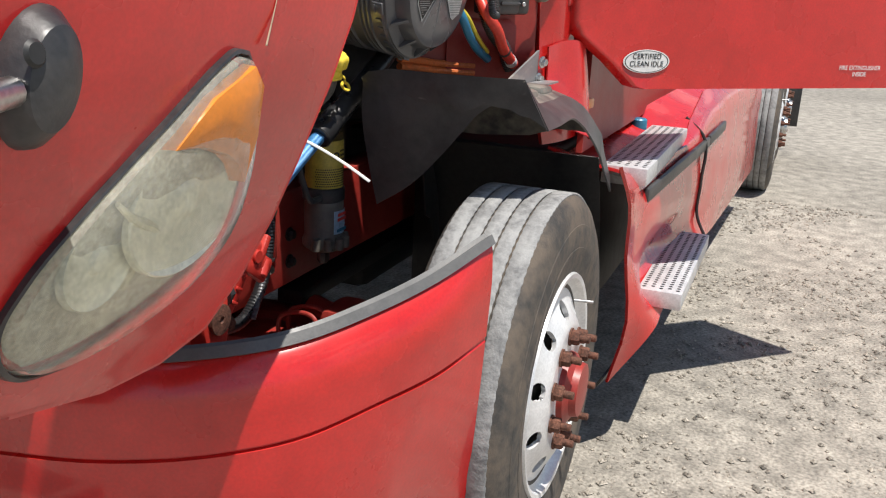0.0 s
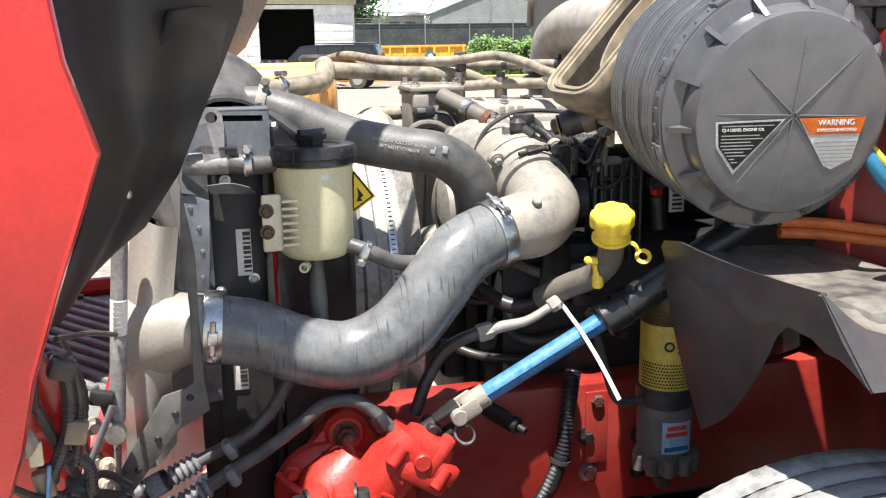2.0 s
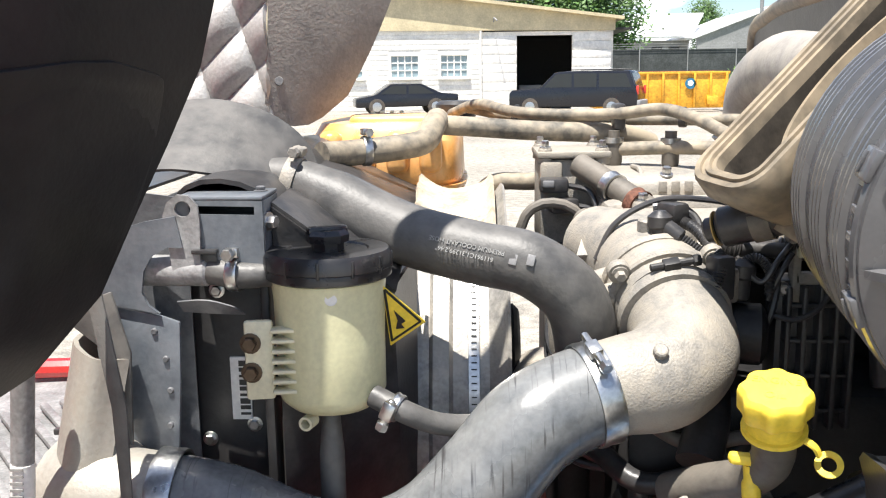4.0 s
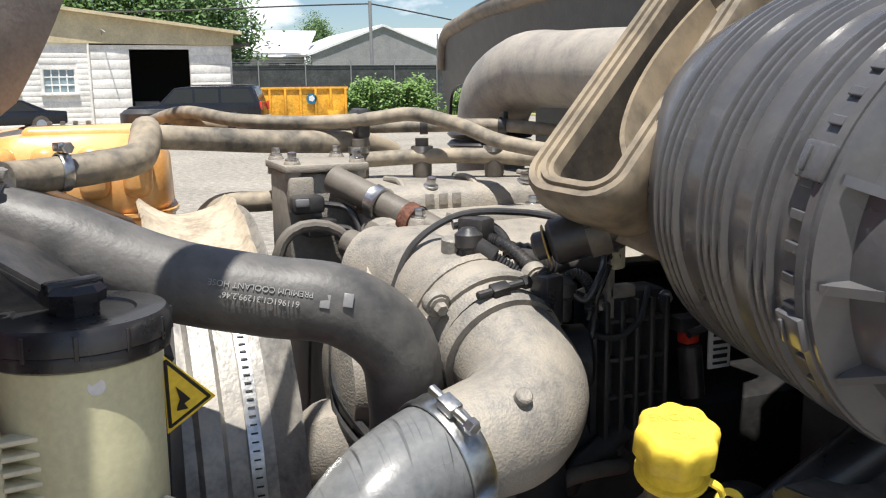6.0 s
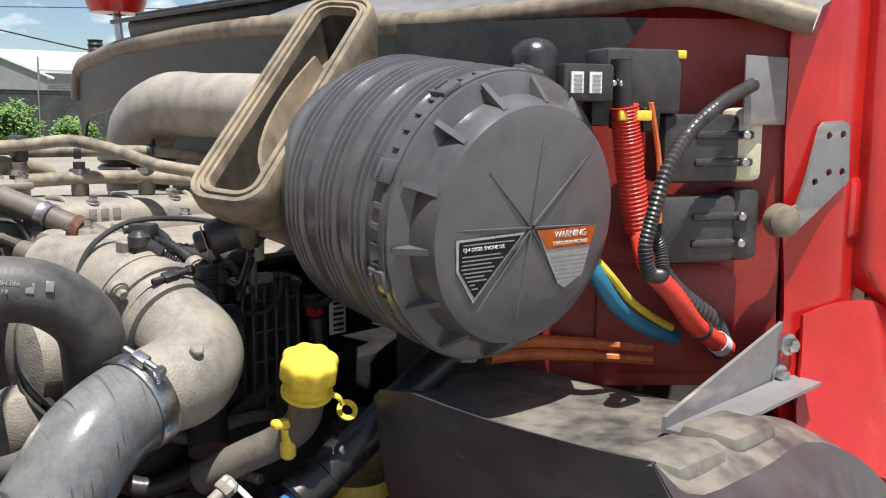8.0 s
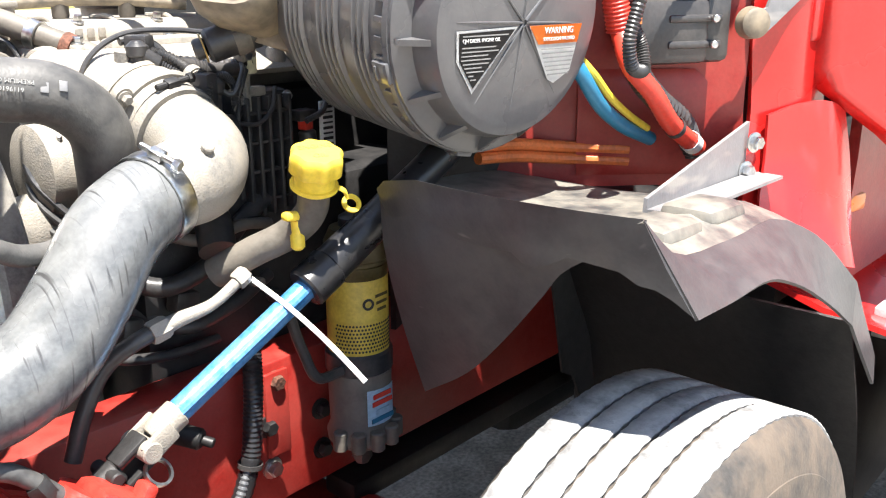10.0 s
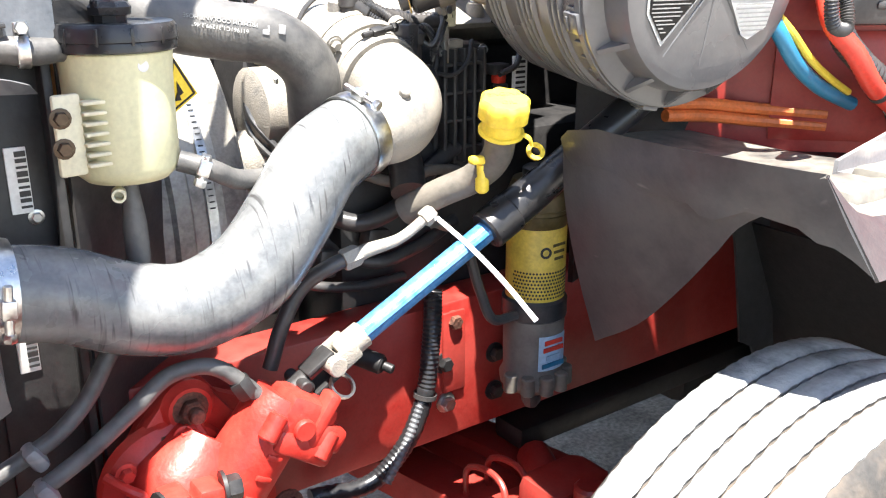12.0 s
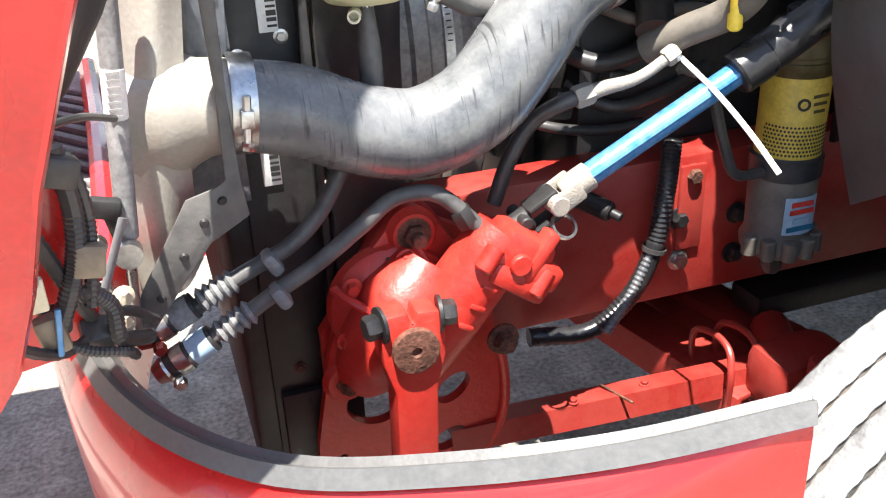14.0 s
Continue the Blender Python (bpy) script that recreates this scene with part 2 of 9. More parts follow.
def spline(pts, n=8):
    """A smooth line through the points, with tangents that follow the spacing."""
    pts = [Vector(p) for p in pts]
    if len(pts) < 3:
        return pts
    d = [max((b - a).length, 1e-6) for a, b in zip(pts, pts[1:])]
    tan = [(pts[1] - pts[0]) / d[0]]
    for i in range(1, len(pts) - 1):
        a, b = (pts[i] - pts[i - 1]) / d[i - 1], (pts[i + 1] - pts[i]) / d[i]
        tan.append((a * d[i] + b * d[i - 1]) / (d[i] + d[i - 1]))
    tan.append((pts[-1] - pts[-2]) / d[-1])
    out = []
    for i in range(len(pts) - 1):
        for k in range(n):
            t = k / n
            h00, h10, h01, h11 = 2 * t ** 3 - 3 * t * t + 1, t ** 3 - 2 * t * t + t, -2 * t ** 3 + 3 * t * t, t ** 3 - t * t
            out.append(pts[i] * h00 + tan[i] * (h10 * d[i]) + pts[i + 1] * h01 + tan[i + 1] * (h11 * d[i]))
    out.append(pts[-1])
    return out


def tube(pts, r, seg=14, n=8, wave=0.0, flat=1.0):
    """A swept round tube. r: one radius or one for each point; wave: corrugation depth."""
    rs = list(r) if isinstance(r, (list, tuple)) else [r] * len(pts)
    path = spline(pts, n)
    m = len(path)
    radius = []
    for i in range(m):
        f = i / max(m - 1, 1) * (len(rs) - 1)
        a = min(int(f), len(rs) - 2) if len(rs) > 1 else 0
        radius.append(rs[a] + (rs[min(a + 1, len(rs) - 1)] - rs[a]) * (f - a))
    bm = bmesh.new()
    tan = [(path[min(i + 1, m - 1)] - path[max(i - 1, 0)]).normalized() for i in range(m)]
    up = tan[0].orthogonal().normalized()
    rings = []
    for i in range(m):
        up = (up - tan[i] * up.dot(tan[i])).normalized()
        side = tan[i].cross(up)
        rr = radius[i] - (wave if i % 2 else 0)
        rings.append([bm.verts.new(path[i] + (up * math.cos(a) + side * math.sin(a) * flat) * rr) for a in [2 * math.pi * k / seg for k in range(seg)]])
    for a, b in zip(rings, rings[1:]):
        for k in range(seg):
            bm.faces.new((a[k], a[(k + 1) % seg], b[(k + 1) % seg], b[k]))
    bm.faces.new(list(reversed(rings[0])))
    bm.faces.new(rings[-1])
    return bm


def frame_of(axis, up=(0, 0, 1)):
    z = Vector(axis).normalized()
    u = Vector(up)
    if abs(z.dot(u.normalized())) > 0.98:
        u = Vector((1, 0, 0))
    x = u.cross(z).normalized()
    y = z.cross(x)
    return Matrix((x, y, z)).transposed()


def lathe(profile, origin, axis=(0, 0, 1), seg=32, close=False):
    """Turns a profile of (radius, height) pairs round the axis."""
    rot = frame_of(axis)
    o = Vector(origin)
    bm = bmesh.new()
    rings = []
    for r, h in profile:
        rings.append([bm.verts.new(o + rot @ Vector((r * math.cos(a), r * math.sin(a), h))) for a in [2 * math.pi * k / seg for k in range(seg)]])
    pairs = list(zip(rings, rings[1:])) + ([(rings[-1], rings[0])] if close else [])
    for a, b in pairs:
        for k in range(seg):
            bm.faces.new((a[k], a[(k + 1) % seg], b[(k + 1) % seg], b[k]))
    if not close:
        bm.faces.new(list(reversed(rings[0])))
        bm.faces.new(rings[-1])
    bmesh.ops.recalc_face_normals(bm, faces=bm.faces)
    return bm


def rod(a, b, r, seg=12):
    a, b = Vector(a), Vector(b)
    L = (b - a).length
    c = min(r * 0.2, L * 0.2)
    return lathe([(r - c, 0), (r, c), (r, L - c), (r - c, L)], a, b - a, seg)


def hexnut(p, axis, r, h):
    bm = lathe([(r * 0.9, 0), (r, h * 0.15), (r, h * 0.8), (r * 0.85, h)], p, axis, 6)
    return bm


def bolt(p, axis, r=0.011, h=0.01):
    p, axis = Vector(p), Vector(axis).normalized()
    bm = lathe([(r * 1.45, 0), (r * 1.45, h * 0.25), (r * 1.3, h * 0.3)], p, axis, 14)
    return join(bm, hexnut(p + axis * h * 0.28, axis, r, h))


def box(c, size, bev=0.004, rot=None, seg=2):
    bm = bmesh.new()
    bmesh.ops.create_cube(bm, size=1)
    bmesh.ops.scale(bm, vec=size, verts=bm.verts)
    if bev > 0:
        bmesh.ops.bevel(bm, geom=list(bm.edges), offset=min(bev, min(size) * 0.45), segments=seg, profile=0.5, affect="EDGES")
    m = (rot.to_4x4() if rot else Matrix.Identity(4))
    bmesh.ops.transform(bm, matrix=Matrix.Translation(c) @ m, verts=bm.verts)
    return bm


def rz(deg, rx=0, ry=0):
    return Euler((radians(rx), radians(ry), radians(deg))).to_matrix()


def prism(poly, depth, origin=(0, 0, 0), u=(1, 0, 0), v=(0, 0, 1), bev=0.0):
    """A flat outline in the plane of u and v, made thick along u x v."""
    u, v, o = Vector(u).normalized(), Vector(v).normalized(), Vector(origin)
    w = u.cross(v).normalized()
    bm = bmesh.new()
    a = [bm.verts.new(o + u * p[0] + v * p[1]) for p in poly]
    b = [bm.verts.new(o + u * p[0] + v * p[1] + w * depth) for p in poly]
    bm.faces.new(list(reversed(a)))
    bm.faces.new(b)
    k = len(poly)
    for i in range(k):
        bm.faces.new((a[i], a[(i + 1) % k], b[(i + 1) % k], b[i]))
    bmesh.ops.recalc_face_normals(bm, faces=bm.faces)
    if bev:
        bmesh.ops.bevel(bm, geom=list(bm.edges), offset=bev, segments=2, profile=0.5, affect="EDGES")
    return bm


def pierced(poly, holes, depth, origin=(0, 0, 0), u=(1, 0, 0), v=(0, 0, 1)):
    """A flat plate in the plane of u and v with real openings; depth goes along u x v."""
    u, v, o = Vector(u).normalized(), Vector(v).normalized(), Vector(origin)
    w = u.cross(v).normalized()
    bm = bmesh.new()
    edges = []
    for ring in [poly] + holes:
        vs = [bm.verts.new(o + u * p[0] + v * p[1]) for p in ring]
        edges += [bm.edges.new((vs[i], vs[(i + 1) % len(vs)])) for i in range(len(vs))]
    bmesh.ops.triangle_fill(bm, use_beauty=True, edges=edges)
    made = bmesh.ops.extrude_face_region(bm, geom=list(bm.faces))
    bmesh.ops.translate(bm, vec=w * depth, verts=[g for g in made["geom"] if isinstance(g, bmesh.types.BMVert)])
    bmesh.ops.recalc_face_normals(bm, faces=bm.faces)
    return bm


def oval(cx, cy, rx, ry, tilt=0, n=22):
    t = radians(tilt)
    out = []
    for k in range(n):
        a = 2 * math.pi * k / n
        x, y = rx * math.cos(a), ry * math.sin(a)
        out.append((cx + x * math.cos(t) - y * math.sin(t), cy + x * math.sin(t) + y * math.cos(t)))
    return out


def sheet(rows, thick=0.004, smooth_u=0, smooth_v=0):
    """A panel through rows of points, thickened."""
    if smooth_u:
        rows = [spline(r, smooth_u) for r in rows]
    else:
        rows = [[Vector(p) for p in r] for r in rows]
    if smooth_v:
        cols = [spline([r[i] for r in rows], smooth_v) for i in range(len(rows[0]))]
        rows = [[c[j] for c in cols] for j in range(len(cols[0]))]
    bm = bmesh.new()
    g = [[bm.verts.new(p) for p in r] for r in rows]
    for a, b in zip(g, g[1:]):
        for i in range(len(a) - 1):
            bm.faces.new((a[i], a[i + 1], b[i + 1], b[i]))
    bmesh.ops.recalc_face_normals(bm, faces=bm.faces)
    if thick:
        bmesh.ops.solidify(bm, geom=list(bm.faces), thickness=thick)
        bmesh.ops.recalc_face_normals(bm, faces=bm.faces)
    return bm


def writing(name, text, size, origin, u, v, material, parent, label=""):
    """Letters of the built-in font, laid in the plane of u and v, turned into a mesh."""
    cu = bpy.data.curves.new(name, "FONT")
    cu.body, cu.size, cu.align_x, cu.align_y, cu.extrude = text, size, "CENTER", "CENTER", 0.0004
    tmp = new(name, cu)
    bpy.context.view_layer.update()
    me = bpy.data.meshes.new_from_object(tmp.evaluated_get(bpy.context.evaluated_depsgraph_get()))
    bpy.data.objects.remove(tmp)
    bpy.data.curves.remove(cu)
    u, v = Vector(u).normalized(), Vector(v).normalized()
    w = u.cross(v).normalized()
    bm = bmesh.new()
    bm.from_mesh(me)
    bpy.data.meshes.remove(me)
    bmesh.ops.transform(bm, matrix=Matrix.Translation(origin) @ Matrix((u, v, w)).transposed().to_4x4(), verts=bm.verts)
    return part(name, bm, material, parent, label, smooth=False)


def clamp(name, p, axis, r, width, parent, material=None, screw=(0, -1, 0)):
    """A band clamp with its screw housing."""
    p, axis, screw = Vector(p), Vector(axis).normalized(), Vector(screw)
    t = 0.0025
    band = lathe([(r, -width / 2), (r + t, -width / 2), (r + t * 1.4, -width * 0.3), (r + t, 0), (r + t * 1.4, width * 0.3), (r + t, width / 2), (r, width / 2)], p, axis, 40, close=True)
    s = (screw - axis * screw.dot(axis)).normalized()
    tang = axis.cross(s).normalized()
    q = p + s * (r + 0.010)
    k = min(1.0, 0.3 + r * 16)
    rodm = join(rod(q - tang * 0.028 * k, q + tang * 0.03 * k, 0.005, 10), hexnut(q + tang * 0.028 * k, tang, 0.008, 0.01), box(q, (0.016, 0.012, 0.022), 0.002, frame_of(tang, s)))
    b = part(name, band, material or STEEL, parent, "shiny steel band clamp")
    part("clamp_screw", rodm, material or STEEL, b)
    return b



# ---------------- ground ----------------
def ground_material():
    m = bpy.data.materials.new("worn concrete lot")
    m.use_nodes = True
    n, l = m.node_tree.nodes, m.node_tree.links
    b = n["Principled BSDF"]
    b.inputs["Roughness"].default_value = 0.9
    co = n.new("ShaderNodeTexCoord")
    ramps = []
    for scale, detail, lo, hi in ((0.35, 6, 0.8, 1.15), (9, 8, 0.62, 1.25), (70, 4, 0.6, 1.35)):
        t = n.new("ShaderNodeTexNoise")
        t.inputs["Scale"].default_value, t.inputs["Detail"].default_value = scale, detail
        l.new(co.outputs["Object"], t.inputs["Vector"])
        r = n.new("ShaderNodeMapRange")
        r.inputs["From Min"].default_value, r.inputs["From Max"].default_value = 0.3, 0.7
        r.inputs["To Min"].default_value, r.inputs["To Max"].default_value = lo, hi
        l.new(t.outputs["Fac"], r.inputs["Value"])
        ramps.append((r, t))
    m1 = n.new("ShaderNodeMath")
    m1.operation = "MULTIPLY"
    l.new(ramps[0][0].outputs[0], m1.inputs[0])
    l.new(ramps[1][0].outputs[0], m1.inputs[1])
    m2 = n.new("ShaderNodeMath")
    m2.operation = "MULTIPLY"
    l.new(m1.outputs[0], m2.inputs[0])
    l.new(ramps[2][0].outputs[0], m2.inputs[1])
    sc = n.new("ShaderNodeVectorMath")
    sc.operation = "SCALE"
    sc.inputs[0].default_value = (0.31, 0.283, 0.24)
    l.new(m2.outputs[0], sc.inputs["Scale"])
    l.new(sc.outputs[0], b.inputs["Base Color"])
    bp = n.new("ShaderNodeBump")
    bp.inputs["Strength"].default_value, bp.inputs["Distance"].default_value = 0.6, 0.01
    l.new(ramps[2][1].outputs["Fac"], bp.inputs["Height"])
    l.new(bp.outputs[0], b.inputs["Normal"])
    return m


CONCRETE = ground_material()
bm = bmesh.new()
bmesh.ops.create_grid(bm, x_segments=8, y_segments=8, size=700)
tagged(part("ground", bm, CONCRETE, None, smooth=False), "pale worn concrete lot with loose gravel", "ground", kind="structure")


def gravel(n, x0, x1, y0, y1, seed):
    rnd = random.Random(seed)
    verts, faces = [], []
    for _ in range(n):
        x = x0 + (x1 - x0) * rnd.random()
        y = y1 + (y0 - y1) * rnd.random()
        keep = noise.noise(Vector((x * 1.3, y * 1.3, 3.1))) + 0.4 * rnd.random()
        if keep < 0.08:
            continue
        r = 0.003 + 0.013 * rnd.random() ** 4
        k = len(verts)
        for dx, dy, dz in ((1, 0, 0.3), (0, 1, 0.35), (-1, 0.1, 0.3), (0, -1, 0.25), (0.1, 0, 0.95), (0, 0, -0.2)):
            verts.append((x + dx * r * rnd.uniform(0.7, 1.3), y + dy * r * rnd.uniform(0.7, 1.3), dz * r))
        for a, b in ((0, 1), (1, 2), (2, 3), (3, 0)):
            faces += [(k + a, k + b, k + 4), (k + b, k + a, k + 5)]
    me = bpy.data.meshes.new("gravel")
    me.from_pydata(verts, [], faces)
    me.materials.append(mat("grey gravel", (0.27, 0.24, 0.20), 0.9, 0, 0.6, 20, 0.2))
    return tagged(new("gravel", me), "loose grey gravel scattered on the concrete", "gravel", kind="stuff")


gravel(20000, 0.3, 5.0, -2.6, 0.1, 3)


# ---------------- front wheel ----------------
def wheel(c, outer, r=0.51, w=0.285, name="front_wheel", label="", detail=True):
    """Tyre, alloy rim with hand holes, hub and studs. outer: the y of the outer face; the tyre goes inward along +y."""
    cx, cz = c
    th = thing(name, label, "wheel", at=(cx, outer + w / 2, 0))
    o = (cx, outer, cz)
    ax = (0, 1, 0)
    side = [(0.292, 0.030), (0.300, 0.010), (0.33, 0.002), (0.37, -0.003), (0.371, -0.0018), (0.40, -0.004), (0.43, -0.001), (0.431, 0.0002), (r - 0.045, 0.006), (r - 0.018, 0.018), (r - 0.006, 0.032)]
    tyre = part("tyre", lathe(side + [(r - 0.010, 0.04), (r - 0.010, w - 0.04)] + [(a, w - b) for a, b in reversed(side)], o, ax, 96), TYRE, th, "brown dusty black sidewall")
    # ribs of the tread, each with a jagged sipe edge
    ribs = [(0.030, 0.0762), (0.0808, 0.1188), (0.1232, 0.1624), (0.1668, 0.2058), (0.2102, 0.255)]
    for a, b in ribs:
        seg = 480 if detail else 60
        bm = bmesh.new()
        rings = []
        for h, rr, j in ((a + 0.004, r - 0.02, 1), (a, r - 0.004, 1), (a + 0.004, r, 1), (b - 0.004, r, -1), (b, r - 0.004, -1), (b - 0.004, r - 0.02, -1)):
            ring = []
            for k in range(seg):
                t = 2 * math.pi * k / seg
                dy = 0.0007 * (1 if k % 4 < 2 else -1) * j if detail else 0
                ring.append(bm.verts.new((cx + rr * math.cos(t), outer + h + dy, cz + rr * math.sin(t))))
            rings.append(ring)
        for p, q in zip(rings, rings[1:]):
            for k in range(seg):
                bm.faces.new((p[k], p[(k + 1) % seg], q[(k + 1) % seg], q[k]))
        bmesh.ops.recalc_face_normals(bm, faces=bm.faces)
        part("tread_rib", bm, TREAD, tyre, "pale dusty tread rib", angle=50)
    # rim: the disc comes outward to the hub, with ten hand holes
    rim_prof = [(0.305, 0.012), (0.300, 0.002), (0.288, 0.004), (0.282, 0.020), (0.270, 0.030), (0.262, 0.032)]
    disc = lathe([(0.305, 0.03)] + rim_prof + [(0.262, 0.075), (0.30, 0.09)], o, ax, 80, close=True)
    bm = bmesh.new()
    seg, cells = (320, 26) if detail else (160, 13)
    shape = [(0.266, 0.034), (0.250, 0.026), (0.232, 0.018), (0.214, 0.008), (0.196, -0.002), (0.180, -0.010), (0.165, -0.015), (0.10, -0.015)]

    def dish(a):
        for (r0, h0), (r1, h1) in zip(shape, shape[1:]):
            if a >= r1:
                return h1 + (h0 - h1) * (a - r1) / (r0 - r1)
        return shape[-1][1]
    rad = [0.266 - 0.104 * i / cells for i in range(cells + 1)] + [0.10]
    hole_r, hole_at, step = 0.024, 0.212, 0.104 / cells
    rings = []
    for a in rad:
        ring = []
        for k in range(seg):
            t = 2 * math.pi * k / seg
            near = (round(t / (math.pi / 5) - 0.5) + 0.5) * math.pi / 5
            d = Vector((a * math.cos(t - near) - hole_at, a * math.sin(t - near)))
            if abs(d.length - hole_r) < step * 0.75:
                d = d.normalized() * hole_r
            q = Vector((hole_at + d.x, d.y))
            q.rotate(Matrix.Rotation(near, 2))
            ring.append(bm.verts.new((cx + q.x, outer + dish(q.length), cz + q.y)))
        rings.append(ring)
    for p, q in zip(rings, rings[1:]):
        for k in range(seg):
            f = (p[k], p[(k + 1) % seg], q[(k + 1) % seg], q[k])
            open_ = False
            for v in f:
                t = math.atan2(v.co.z - cz, v.co.x - cx)
                near = (round(t / (math.pi / 5) - 0.5) + 0.5) * math.pi / 5
                a = math.hypot(v.co.x - cx, v.co.z - cz)
                if math.hypot(a * math.cos(t - near) - hole_at, a * math.sin(t - near)) < hole_r - 1e-4:
                    open_ = True
            if not open_:
                bm.faces.new(f)
    bm.faces.new(rings[-1])
    bmesh.ops.recalc_face_normals(bm, faces=bm.faces)
    bmesh.ops.solidify(bm, geom=list(bm.faces), thickness=0.014)
    rim = part("rim", join(disc, bm), WHITEALU, th, "white alloy rim with round hand holes")
    part("brake_drum", lathe([(0.24, 0.06), (0.24, 0.24), (0.1, 0.24)], o, ax, 40), RUST, th)
    hub = part("hub", lathe([(0.098, -0.012), (0.094, -0.030), (0.075, -0.042), (0.07, -0.060), (0.045, -0.063)], o, ax, 40), RED_DIRTY_SHADE if detail else STEEL, th, "red hub cap with worn paint" if detail else "grey hub")
    for k in range(10):
        t = 2 * math.pi * (k + 0.5) / 10
        p = Vector((cx + 0.143 * math.cos(t), outer - 0.016, cz + 0.143 * math.sin(t)))
        part("wheel_nut", join(hexnut(p, (0, -1, 0), 0.020, 0.026), rod(p, p + Vector((0, -0.052, 0)), 0.010), lathe([(0.024, 0), (0.024, 0.004)], p, (0, -1, 0), 14)), RUST, rim, "rusty wheel nut and stud")
    p = Vector((cx + 0.235 * math.cos(1.0), outer + 0.01, cz + 0.235 * math.sin(1.0)))
    part("valve_stem", rod(p, p + Vector((0.01, -0.05, 0.0)), 0.004), STEEL, rim)
    return th


front_wheel = wheel((0, 0.51), 0.02, label="dusty truck tyre on a white alloy wheel with rusty nuts")
for x in (5.45, 6.75):
    w = wheel((x, 0.51), -0.32, name="rear_wheel", label="dark drive tyre on a white alloy wheel behind the cab", detail=False)
    tagged(w, group="rear wheels")

# ---------------- bumper ----------------
def bumper():
    th = thing("bumper", "glossy red plastic bumper corner with a dark rubber seal", "bumper", at=(-0.8, 0.3, 0.4))
    top = [(-0.516, 0.069, 1.03), (-0.655, 0.133, 0.98), (-0.788, 0.197, 0.95), (-0.928, 0.284, 0.925), (-1.03, 0.414, 0.91), (-1.081, 0.531, 0.90), (-1.13, 0.75, 0.89), (-1.17, 1.25, 0.88), (-1.13, 1.75, 0.89), (-0.93, 2.22, 0.925), (-0.516, 2.43, 1.03)]
    outs = []
    for i, p in enumerate(top):
        q, r = Vector(top[max(i - 1, 0)]), Vector(top[min(i + 1, len(top) - 1)])
        d = (r - q)
        d.z = 0
        outs.append(Vector((-d.y, d.x, 0)).normalized())
    rows = []
    for off, dz in ((0.0, 0.0), (0.016, -0.010), (0.030, -0.040), (0.036, -0.058), (0.037, -0.09), (0.035, -0.148), (0.027, -0.1505), (0.027, -0.1545), (0.034, -0.157), (0.032, -0.22), (0.024, -0.32), (0.008, -0.42), (-0.012, -0.52), (-0.05, -0.6)):
        rows.append([Vector(p) + o * (off * (0.35 if k == 0 else 1.0) + (0.07 * dz if k < 2 else 0)) + Vector((0, 0, dz * (1.35 if k == 0 else 1.2 if k == 1 else 1.08))) for k, (p, o) in enumerate(zip(top, outs))])
    part("shell", sheet(rows, 0.006, smooth_u=6), RED, th, "glossy red bumper skin with a body line")
    seal = [Vector(p) + Vector((0, 0, 0.006)) for p in top]
    inner = [[p - o * -0.012 + Vector((0, 0, -0.004)) for p, o in zip(seal, outs)], [p - o * 0.0 + Vector((0, 0, 0.012)) for p, o in zip(seal, outs)], [p - o * 0.012 + Vector((0, 0, 0.004)) for p, o in zip(seal, outs)], [p - o * 0.02 + Vector((0, 0, 0.010)) for p, o in zip(seal, outs)], [p - o * 0.032 + Vector((0, 0, -0.004)) for p, o in zip(seal, outs)]]
    part("seal_strip", sheet([[p + o * 0.0 for p, o in zip(r, outs)] for r in inner], 0.006, smooth_u=6), SEALRUBBER, th, "dusty black rubber seal")
    return th


bumper()


# ---------------- opened hood ----------------
def hood_y(x, z):
    return 0.14 + 0.45 * max(0.0, 1.52 - z) ** 1.6 + 0.25 * max(0.0, -x - 1.5) ** 2


